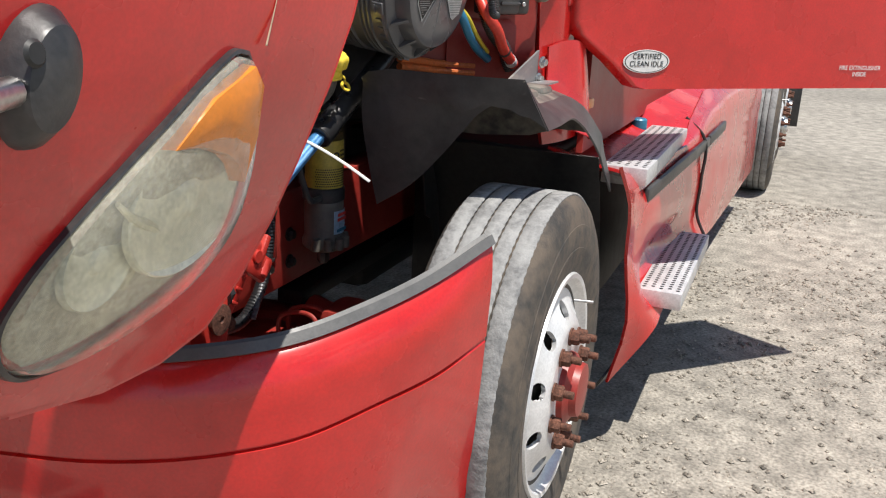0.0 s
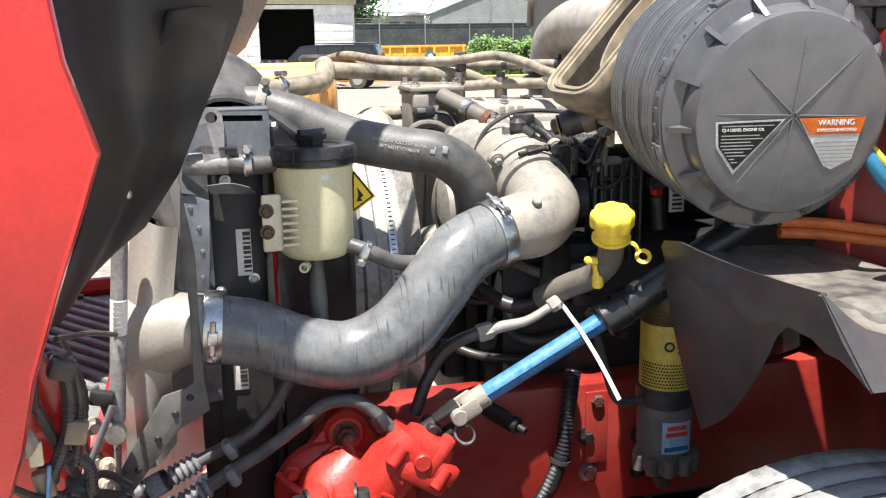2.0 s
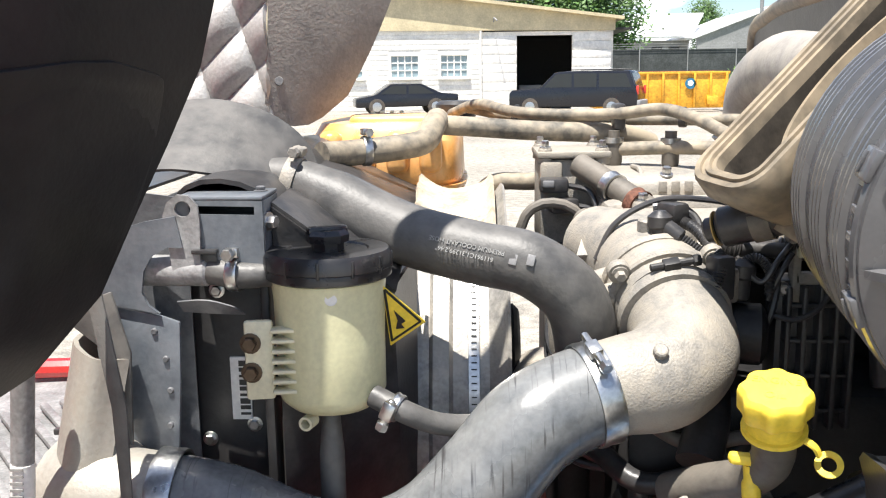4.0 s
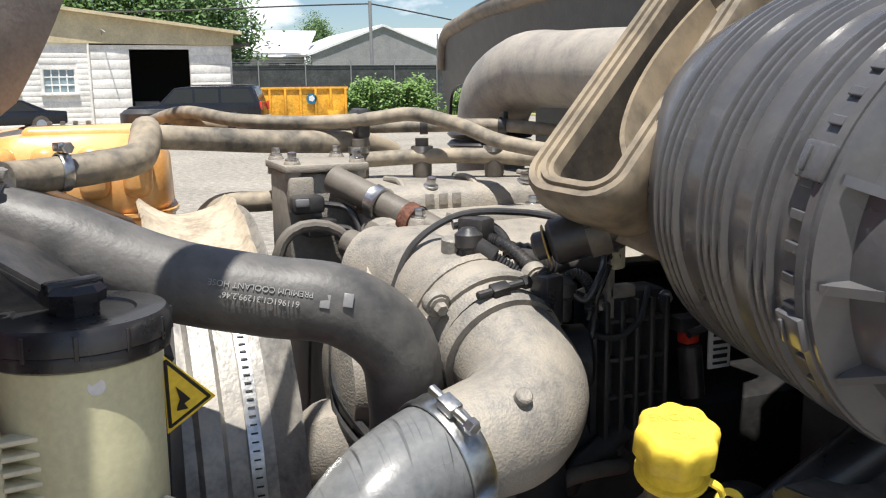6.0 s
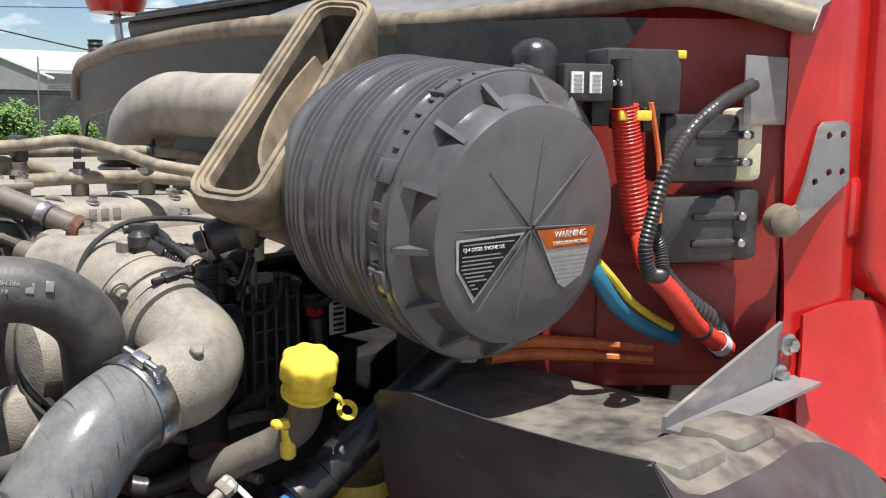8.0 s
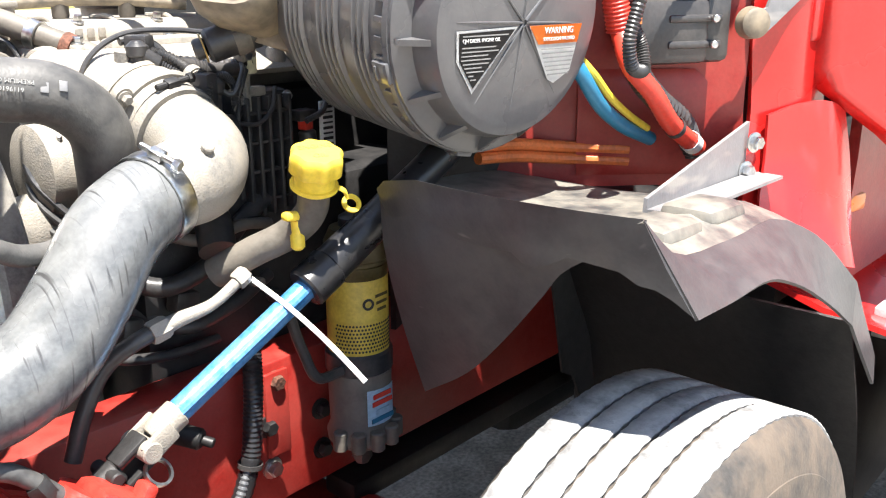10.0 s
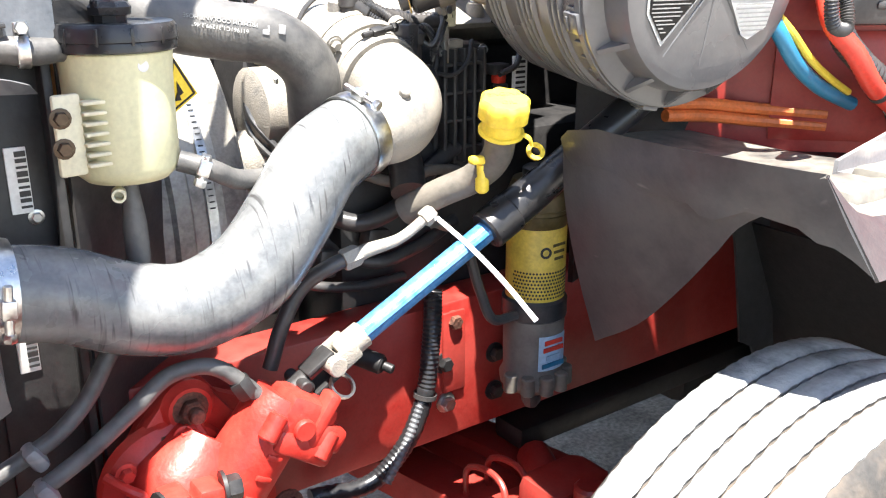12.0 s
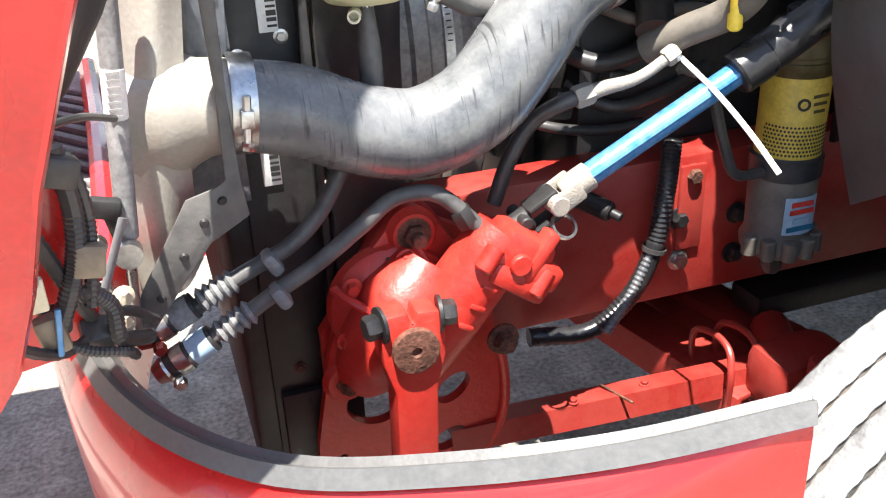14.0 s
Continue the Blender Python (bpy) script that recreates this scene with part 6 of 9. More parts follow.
    for k, (x, y, z) in enumerate(((-0.372, 1.275, 1.475), (-0.355, 1.27, 1.44), (-0.34, 1.2, 1.36))):
        cn = part("sensor_connector", box((x, y, z), (0.05, 0.035, 0.026), 0.006, rz(10 * k)), BLACK, th)
        part("plug_clip", box((x - 0.01, y - 0.02, z + 0.004), (0.02, 0.006, 0.012), 0.002, rz(10 * k)), COWLGREY, cn)
        part("sensor_lead", tube([(x + 0.02, y, z), (x + 0.06, y - 0.02, z - 0.01), (x + 0.07, y - 0.04, z - 0.05), (x + 0.03, y - 0.05, z - 0.10)], 0.005, 8), BLACK, th)
    for x, y, z in ((-0.246, 1.42, 1.53), (-0.147, 1.385, 1.53), (-0.04, 1.33, 1.53)):
        un = part("hose_union", lathe([(0.014, -0.03), (0.016, -0.025), (0.016, 0.02), (0.011, 0.022), (0.011, 0.035)], (x, y, z - 0.005), (0, 0, 1), 16), CAST, th)
        part("union_clamp", lathe([(0.016, -0.005), (0.0185, -0.005), (0.0185, 0.005), (0.016, 0.005)], (x, y, z + 0.012), (0, 0, 1), 18, close=True), STEEL, un)
    for pts in (((-0.30, 1.0, 1.43), (-0.24, 0.97, 1.40), (-0.2, 0.95, 1.36), (-0.15, 0.94, 1.30)), ((-0.12, 0.96, 1.43), (-0.10, 0.92, 1.40), (-0.11, 0.90, 1.34), (-0.14, 0.92, 1.27)), ((0.06, 0.95, 1.42), (0.08, 0.90, 1.38), (0.06, 0.88, 1.345), (0.02, 0.88, 1.33))):
        part("engine_lead", tube(pts, 0.006, 8, 12, wave=0.001), BLACK, th)
    part("bracket_loop", tube([(-0.426, 1.2, 1.32), (-0.425, 1.2, 1.432), (-0.412, 1.2, 1.446), (-0.345, 1.2, 1.443), (-0.333, 1.2, 1.43), (-0.334, 1.2, 1.32)], 0.009, 10, 4), CAST, th)
    return th


engine()


def wiring():
    th = thing("sensor_harness", "black sensors and corrugated harness on the intake", "wiring harness", at=(-0.2, 0.9, 1.4))
    part("sensor_plug", join(rod((-0.20, 0.84, 1.47), (-0.13, 0.80, 1.495), 0.026, 18), rod((-0.215, 0.85, 1.465), (-0.20, 0.84, 1.47), 0.016, 18)), BLACK, th, "black round sensor plug")
    part("harness", tube([(-0.225, 0.97, 1.46), (-0.21, 0.95, 1.455), (-0.195, 0.90, 1.435), (-0.19, 0.86, 1.42), (-0.20, 0.85, 1.39)], 0.009, 10, 16, wave=0.002), BLACK, th)
    part("harness", tube([(-0.19, 0.98, 1.44), (-0.14, 0.95, 1.435), (-0.09, 0.93, 1.43), (-0.06, 0.92, 1.435)], 0.012, 10, 12, wave=0.002), BLACK, th)
    part("cable", tube([(-0.335, 0.99, 1.40), (-0.31, 0.99, 1.45), (-0.25, 0.99, 1.485), (-0.18, 0.95, 1.49), (-0.14, 0.88, 1.485), (-0.13, 0.82, 1.49)], 0.0045, 8), BLACK, th)
    part("cable", tube([(-0.16, 0.90, 1.42), (-0.13, 0.88, 1.39), (-0.11, 0.88, 1.42), (-0.08, 0.92, 1.435)], 0.004, 8), BLACK, th)
    part("connector", box((-0.23, 0.975, 1.47), (0.03, 0.04, 0.03), 0.006, rz(30)), BLACK, th)
    part("connector", box((-0.19, 0.865, 1.40), (0.03, 0.03, 0.06), 0.006, rz(20)), BLACK, th)
    part("connector", box((-0.065, 0.925, 1.44), (0.02, 0.03, 0.05), 0.004, rz(10)), CREAM, th)
    part("connector", box((0.043, 0.91, 1.318), (0.022, 0.02, 0.018), 0.003, rz(10)), REDTUBE, th, "red connector lock")
    part("connector", join(rod((0.045, 0.91, 1.308), (0.05, 0.905, 1.235), 0.016), box((0.043, 0.915, 1.335), (0.04, 0.03, 0.02), 0.004)), BLACK, th)
    # tall sensor with an angled plug and corrugated lead
    sn = part("pressure_sensor", join(rod((-0.255, 0.94, 1.415), (-0.255, 0.94, 1.455), 0.013), lathe([(0.012, 0), (0.017, 0.004), (0.017, 0.018), (0.008, 0.026)], (-0.255, 0.94, 1.452), (0, 0, 1), 18), rod((-0.255, 0.938, 1.462), (-0.228, 0.925, 1.442), 0.012)), BLACK, th, "black angled pressure sensor")
    part("sensor_hex", hexnut((-0.255, 0.94, 1.404), (0, 0, 1), 0.019, 0.014), ALU, sn)
    part("harness", tube([(-0.228, 0.925, 1.442), (-0.20, 0.91, 1.422), (-0.175, 0.90, 1.405), (-0.16, 0.90, 1.38)], 0.008, 10, 18, wave=0.002), BLACK, th)
    cn = part("round_connector", join(rod((-0.195, 0.93, 1.437), (-0.15, 0.925, 1.428), 0.014), rod((-0.15, 0.925, 1.428), (-0.085, 0.92, 1.424), 0.011)), BLACK, th, "black round connector with ribbed collar")
    for k in range(4):
        part("collar_rib", lathe([(0.014, -0.0015), (0.0165, 0), (0.014, 0.0015)], (-0.168 + 0.006 * k, 0.9272 - 0.0006 * k, 1.4315 - 0.0011 * k), (0.98, -0.1, -0.18), 16), BLACK, cn)
    part("plug_boot", join(rod((-0.155, 0.90, 1.362), (-0.153, 0.90, 1.405), 0.015), lathe([(0.015, 0), (0.019, 0.004), (0.019, 0.02), (0.010, 0.028)], (-0.153, 0.90, 1.39), (0.1, 0, 1), 16)), BLACK, th, "black plug boot")
    part("cable", tube([(-0.153, 0.90, 1.412), (-0.135, 0.895, 1.42), (-0.118, 0.895, 1.405), (-0.115, 0.895, 1.37)], 0.007, 10, 14, wave=0.0014), BLACK, th)
    part("cable", tube([(-0.255, 0.99, 1.475), (-0.225, 0.985, 1.478), (-0.20, 0.97, 1.462), (-0.195, 0.95, 1.44)], 0.007, 10), BLACK, th)
    part("cable", tube([(-0.115, 0.90, 1.36), (-0.10, 0.895, 1.40), (-0.085, 0.90, 1.425)], 0.004, 8), BLACK, th)
    part("cable", tube([(-0.11, 0.90, 1.34), (-0.08, 0.89, 1.335), (-0.05, 0.89, 1.35), (-0.02, 0.91, 1.39)], 0.004, 8), BLACK, th)
    br = part("harness_bracket", join(box((-0.072, 0.925, 1.40), (0.012, 0.02, 0.10), 0.003), box((-0.072, 0.92, 1.448), (0.034, 0.024, 0.020), 0.005, rz(0, 0, -20)), box((-0.055, 0.925, 1.385), (0.04, 0.02, 0.016), 0.003)), ALU, th, "dusty steel harness bracket")
    part("bracket_nut", hexnut((-0.072, 0.912, 1.445), (0, -1, 0), 0.008, 0.006), STEEL, br)
    part("throttle_motor", lathe([(0.03, 0), (0.042, 0.004), (0.042, 0.04), (0.034, 0.046), (0.02, 0.05)], (-0.165, 0.90, 1.315), (1, -0.25, 0), 28), BLACK_DEEP, th, "black throttle actuator")
    part("sensor_face", lathe([(0.023, 0), (0.022, 0.002), (0.004, 0.002)], (-0.2025, 0.8415, 1.469), (-0.07, 0.04, -0.025), 24), BRASS, th, "dull brass sensor face")
    part("sensor_band", lathe([(0.0262, -0.012), (0.0268, -0.012), (0.0268, 0.012), (0.0262, 0.012)], (-0.155, 0.8143, 1.484), (0.07, -0.04, 0.025), 24, close=True), CAST, th, "worn printed band")
    return th


wiring()


def oil_filler():
    th = thing("oil_filler", "yellow oil filler cap and dipstick on a black tube", "oil filler", at=(-0.2, 0.62, 1.2))
    ax = Vector((-0.12, -0.32, 0.94)).normalized()
    p = Vector((-0.195, 0.615, 1.285))
    part("tube", tube([p + ax * 0.004, p - ax * 0.03, (-0.20, 0.665, 1.215), (-0.235, 0.71, 1.185), (-0.27, 0.76, 1.15)], 0.023, 16), CAST, th, "dusty filler tube")
    cap = part("cap", join(lathe([(0.026, 0.0), (0.029, 0.003), (0.029, 0.03), (0.031, 0.032)], p, ax, 28), lathe([(0.029, 0.006), (0.034, 0.006), (0.034, 0.011), (0.029, 0.011)], p, ax, 28, close=True)), YELLOW, th, "yellow cap with lettering")
    bm = bmesh.new()
    m = frame_of(ax)
    rings = []
    for h, s in ((0.030, 0.93), (0.034, 1.0), (0.054, 1.0), (0.059, 0.96), (0.062, 0.88)):
        rings.append([bm.verts.new(p + m @ Vector((s * (0.0365 + 0.002 * math.cos(8 * a)) * math.cos(a), s * (0.0365 + 0.002 * math.cos(8 * a)) * math.sin(a), h))) for a in [2 * math.pi * k / 96 for k in range(96)]])
    for a, b in zip(rings, rings[1:]):
        for k in range(96):
            bm.faces.new((a[k], a[(k + 1) % 96], b[(k + 1) % 96], b[k]))
    bm.faces.new(rings[-1])
    part("grip", bm, YELLOW, cap)
    cu = (m @ Vector((1, 0, 0))) * -1
    cv = m @ Vector((0, 1, 0)) * -1
    if cu.x < 0:
        cu, cv = -cu, -cv
    writing("cap_text", "ENGINE", 0.014, p + ax * 0.0622 + cv * 0.012, cu, cv, YELLOWBAND, cap)
    writing("cap_text", "OIL", 0.014, p + ax * 0.0622 - cv * 0.012, cu, cv, YELLOWBAND, cap)
    eye = p + Vector((0.052, -0.02, -0.026))
    part("tether", join(tube([p + Vector((0.022, -0.022, 0.004)), p + Vector((0.034, -0.026, -0.004)), p + Vector((0.040, -0.024, -0.014))], 0.0045, 8, flat=0.6), lathe([(0.008, -0.002), (0.0145, -0.002), (0.0145, 0.002), (0.008, 0.002)], eye, (-0.2, -0.75, 0.6), 22, close=True)), YELLOW, cap, "yellow tether strap with an eye")
    dip = part("dipstick_handle", join(lathe([(0.007, 0), (0.0105, 0.004), (0.0105, 0.022), (0.008, 0.026), (0.0085, 0.046)], (-0.206, 0.642, 1.196), (-0.1, -0.1, 1), 18), box((-0.213, 0.634, 1.248), (0.046, 0.016, 0.013), 0.005, rz(0, 0, 6))), YELLOW, th, "yellow dipstick handle")
    return th


oil_filler()


# ---------------- chassis ----------------
def frame_rail():
    th = thing("frame_rail", "red painted chassis rail with bolts and cross members", "chassis rail", at=(1.2, 0.85, 0.7))
    part("web", box((2.7, 0.838, 0.80), (7.0, 0.012, 0.27), 0.003), RED_DIRTY_SHADE, th)
    part("top_flange", box((2.7, 0.875, 0.93), (7.0, 0.085, 0.012), 0.003), RED_DIRTY_SHADE, th)
    part("bottom_flange", box((2.7, 0.875, 0.67), (7.0, 0.085, 0.012), 0.003), RED_DIRTY_SHADE, th)
    for x, z, mt in ((-0.141, 0.821, BLACK_DEEP), (-0.136, 0.739, STEEL), (-0.02, 0.81, BLACK_DEEP), (-0.02, 0.73, BLACK_DEEP), (-0.12, 0.90, RUST)):
        part("rail_bolt", bolt((x, 0.832, z), (0, -1, 0), 0.014, 0.014), mt, th)
    part("bracket_strip", box((-0.12, 0.828, 0.84), (0.05, 0.008, 0.16), 0.003), RED_DIRTY_SHADE, th)
    part("stud", join(rod((-0.36, 0.83, 0.91), (-0.315, 0.76, 0.893), 0.017), rod((-0.315, 0.76, 0.893), (-0.305, 0.745, 0.888), 0.008)), BLACK_DEEP, th)
    part("far_rail", box((2.7, 1.66, 0.80), (7.0, 0.012, 0.27), 0.003), RED_DIRTY_SHADE, th)
    part("front_axle", box((0.0, 1.25, 0.47), (0.10, 2.0, 0.10), 0.02), RED_DIRTY_SHADE, th)
    part("leaf_spring", box((0.66, 0.88, 0.585), (1.2, 0.09, 0.05), 0.01), BLACK_DEEP, th)
    return th


frame_rail()


def steering_gear():
    th = thing("steering_gear", "red painted steering gear box with pitman arm", "steering gear", at=(-0.68, 0.7, 0.5))
    part("mount_plate", pierced([(-0.826, 0.50), (-0.822, 0.58), (-0.80, 0.691), (-0.80, 0.784), (-0.778, 0.815), (-0.742, 0.877), (-0.70, 0.94), (-0.679, 0.968), (-0.653, 0.984), (-0.625, 0.965), (-0.602, 0.934), (-0.55, 0.905), (-0.525, 0.80), (-0.519, 0.706), (-0.506, 0.65), (-0.505, 0.59), (-0.515, 0.545), (-0.538, 0.504), (-0.58, 0.475), (-0.632, 0.46), (-0.70, 0.46)], [oval(-0.728, 0.634, 0.046, 0.036, -20), oval(-0.594, 0.632, 0.034, 0.022, 40), oval(-0.604, 0.532, 0.032, 0.020, 25), oval(-0.785, 0.545, 0.008, 0.008)], 0.02, (0, 0.777, 0)), GEARRED, th, "red bracket plate with openings", angle=30)
    part("plate_lip", tube([(-0.519, 0.752, 0.72), (-0.506, 0.752, 0.65), (-0.505, 0.752, 0.59), (-0.515, 0.752, 0.545), (-0.538, 0.752, 0.504), (-0.58, 0.752, 0.475), (-0.632, 0.752, 0.46)], 0.008, 10), GEARRED, th)
    part("ear_web", prism([(-0.69, 0.965), (-0.66, 0.985), (-0.628, 0.965), (-0.59, 0.91), (-0.60, 0.80), (-0.70, 0.72), (-0.76, 0.685), (-0.80, 0.70), (-0.803, 0.75), (-0.772, 0.85), (-0.725, 0.925)], 0.03, (0, 0.748, 0), bev=0.008), GEARRED, th, "red cast mounting ears")
    part("gear_body", tube([(-0.75, 0.73, 0.72), (-0.72, 0.70, 0.78), (-0.68, 0.69, 0.85), (-0.64, 0.70, 0.90)], [0.045, 0.070, 0.076, 0.05], 24), GEARRED, th)
    part("side_cover", lathe([(0.098, 0), (0.094, 0.016), (0.080, 0.028), (0.062, 0.036), (0.052, 0.037), (0.045, 0.075)], (-0.695, 0.725, 0.835), (-0.05, -1, 0), 36), GEARRED, th)
    part("gear_cylinder", tube([(-0.70, 0.665, 0.75), (-0.63, 0.655, 0.845), (-0.565, 0.65, 0.93), (-0.545, 0.65, 0.955)], [0.048, 0.052, 0.05, 0.044], 24), GEARRED, th)
    for p, r in (((-0.66, 0.72, 0.944), 0.034), ((-0.776, 0.72, 0.72), 0.032), ((-0.70, 0.72, 0.91), 0.020)):
        part("lug", lathe([(r * 1.15, 0), (r, 0.006), (r * 0.92, 0.012), (r * 0.5, 0.012)], p, (0, -1, 0), 24), GEARRED, th)
    for pts in ([(-0.655, 0.715, 0.92), (-0.64, 0.70, 0.88), (-0.63, 0.68, 0.85)], [(-0.685, 0.715, 0.925), (-0.705, 0.705, 0.895), (-0.715, 0.70, 0.88)], [(-0.765, 0.715, 0.745), (-0.75, 0.70, 0.775), (-0.735, 0.695, 0.80)]):
        part("cast_web", tube(pts, [0.009, 0.012, 0.008], 10), GEARRED, th)
    ax = Vector((0.58, 0, 0.82)).normalized()
    rot = frame_of(ax, (0, -1, 0))
    for k, piece in enumerate((box((-0.535, 0.638, 0.925), (0.085, 0.075, 0.07), 0.014, rot), box((-0.545, 0.606, 0.893), (0.10, 0.022, 0.035), 0.010, rot), box((-0.515, 0.61, 0.925), (0.02, 0.03, 0.085), 0.006, rot), box((-0.505, 0.62, 0.895), (0.05, 0.05, 0.04), 0.010, rot), rod((-0.545, 0.60, 0.925), (-0.545, 0.59, 0.925), 0.016), rod((-0.575, 0.605, 0.955), (-0.60, 0.60, 0.925), 0.014), rod((-0.50, 0.605, 0.905), (-0.525, 0.60, 0.872), 0.014))):
        part("valve_body" if k == 0 else "valve_rib" if k < 4 else "valve_port", piece, GEARRED, th, "red valve head with cast ribs" if k == 0 else "")
    part("cast_mark", join(*[box((-0.625 + 0.018 * k, 0.602, 0.842 + 0.026 * k), (0.024, 0.006, 0.008), 0.002, rz(0, 0, 32)) for k in range(4)]), GEARRED, th)
    for k in range(6):
        t = radians(20 + 60 * k)
        part("cover_bolt", bolt((-0.695 + 0.086 * math.cos(t), 0.69, 0.835 + 0.086 * math.sin(t)), (0, -1, 0), 0.010, 0.012), GEARRED, th)
    for t in (40, 150, 265):
        c, q = math.cos(radians(t)), math.sin(radians(t))
        part("cover_rib", tube([(-0.695 + 0.05 * c, 0.655, 0.835 + 0.05 * q), (-0.695 + 0.08 * c, 0.672, 0.835 + 0.08 * q), (-0.695 + 0.103 * c, 0.70, 0.835 + 0.103 * q)], 0.007, 8), GEARRED, th)
    for p in ((-0.66, 0.712, 0.944), (-0.776, 0.722, 0.72)):
        part("mount_bolt", join(bolt(p, (0, -1, 0), 0.018, 0.016), rod(p, Vector(p) + Vector((0, -0.035, 0)), 0.011)), RUST, th)
    part("mount_bolt", bolt((-0.70, 0.715, 0.91), (0, -1, 0), 0.011, 0.014), RUST, th)
    part("mount_bolt", bolt((-0.53, 0.70, 0.745), (0, -1, 0), 0.018, 0.02), RUST, th)
    part("grease_port", lathe([(0.010, 0), (0.008, 0.006), (0.004, 0.006)], (-0.70, 0.700, 0.892), (0, -0.8, 0.6), 14), GEARRED, th)
    arm = part("pitman_arm", join(prism([(-0.034, -0.30), (0.024, -0.31), (0.032, -0.07), (0.045, -0.02), (0.046, 0.02), (0.038, 0.052), (0.006, 0.056), (0.002, 0.04), (-0.003, 0.04), (-0.006, 0.058), (-0.038, 0.056), (-0.046, 0.02), (-0.044, -0.02), (-0.030, -0.07)], 0.05, (-0.703, 0.64, 0.832), bev=0.006)), GEARRED, th, "red pitman arm with clamp bolts")
    part("shaft_end", lathe([(0.033, 0), (0.033, 0.012), (0.028, 0.013), (0.008, 0.013), (0.006, 0.009)], (-0.703, 0.591, 0.834), (0, -1, 0), 28), RUST, arm)
    for x, d in ((-0.742, -1), (-0.664, 1)):
        part("clamp_bolt", join(bolt((x, 0.605, 0.872), (d, -0.15, 0), 0.018, 0.020)), BLACK_DEEP, arm)
    return th


steering_gear()


def steering_shaft():
    th = thing("steering_shaft", "blue telescoping steering shaft with joint and black sleeve", "steering shaft", at=(-0.3, 0.65, 1.05))
    a, b = Vector((-0.455, 0.665, 0.985)), Vector((-0.195, 0.64, 1.135))
    d = (b - a).normalized()
    part("blue_tube", join(rod(a + d * 0.05, b, 0.0175, 16), rod(a + d * 0.04 + Vector((0, -0.014, 0.006)), b + Vector((0, -0.014, 0.006)), 0.006, 8)), BLUE, th, "scuffed blue tube")
    part("black_sleeve", tube([b, b + d * 0.05, (0.0, 0.60, 1.27), (0.3, 0.58, 1.45)], [0.030, 0.031, 0.026, 0.026], 18), CAPBLACK, th)
    part("sleeve_collar", lathe([(0.030, 0), (0.033, 0.004), (0.033, 0.05), (0.030, 0.054)], b - d * 0.004, d, 24), CAPBLACK, th)
    j = part("universal_joint", join(lathe([(0.014, 0), (0.021, 0.004), (0.021, 0.03), (0.019, 0.045), (0.016, 0.05)], a + d * 0.055, -d, 18), box(a + d * 0.005 + Vector((0, -0.021, 0)), (0.05, 0.010, 0.032), 0.005, rz(0, 0, -30)), box(a + d * 0.005 + Vector((0, 0.021, 0)), (0.05, 0.010, 0.032), 0.005, rz(0, 0, -30))), ALU, th, "worn silver joint yoke")
    part("cross_pin", lathe([(0.013, 0), (0.015, 0.002), (0.015, 0.058), (0.013, 0.06)], a - d * 0.012 + Vector((0, -0.03, 0)), (0, 1, 0), 18), ALU, j)
    part("lower_yoke", join(box(a - d * 0.035 + Vector((0, 0, 0.016)), (0.05, 0.034, 0.009), 0.003, rz(0, 0, -30)), box(a - d * 0.035 + Vector((0.012, 0, -0.018)), (0.05, 0.034, 0.009), 0.003, rz(0, 0, -30)), rod(a - d * 0.05, a - d * 0.085, 0.019), rod(a - d * 0.068 + Vector((0, -0.028, 0.008)), a - d * 0.068 + Vector((0, 0.028, 0.008)), 0.010)), BLACK_DEEP, th, "black steel joint yoke")
    part("yoke_ring", lathe([(0.017, -0.003), (0.021, -0.003), (0.021, 0.003), (0.017, 0.003)], a - d * 0.02 + Vector((0.016, -0.02, -0.03)), (0.2, -0.7, 0.7), 20, close=True), STEEL, j)
    tie = thing("cable_tie", "pale cable tie with a long loose tail", "cable tie", at=(-0.25, 0.7, 1.15))
    part("tail", tube([(-0.249, 0.723, 1.156), (-0.243, 0.61, 1.117), (-0.24, 0.54, 1.085), (-0.238, 0.476, 1.05)], 0.0038, 8, flat=0.4), WHITE, tie)
    part("loop", lathe([(0.012, -0.003), (0.0135, -0.003), (0.0135, 0.003), (0.012, 0.003)], (-0.262, 0.70, 1.157), (0.85, 0, 0.5), 18, close=True), WHITE, tie)
    return th


steering_shaft()


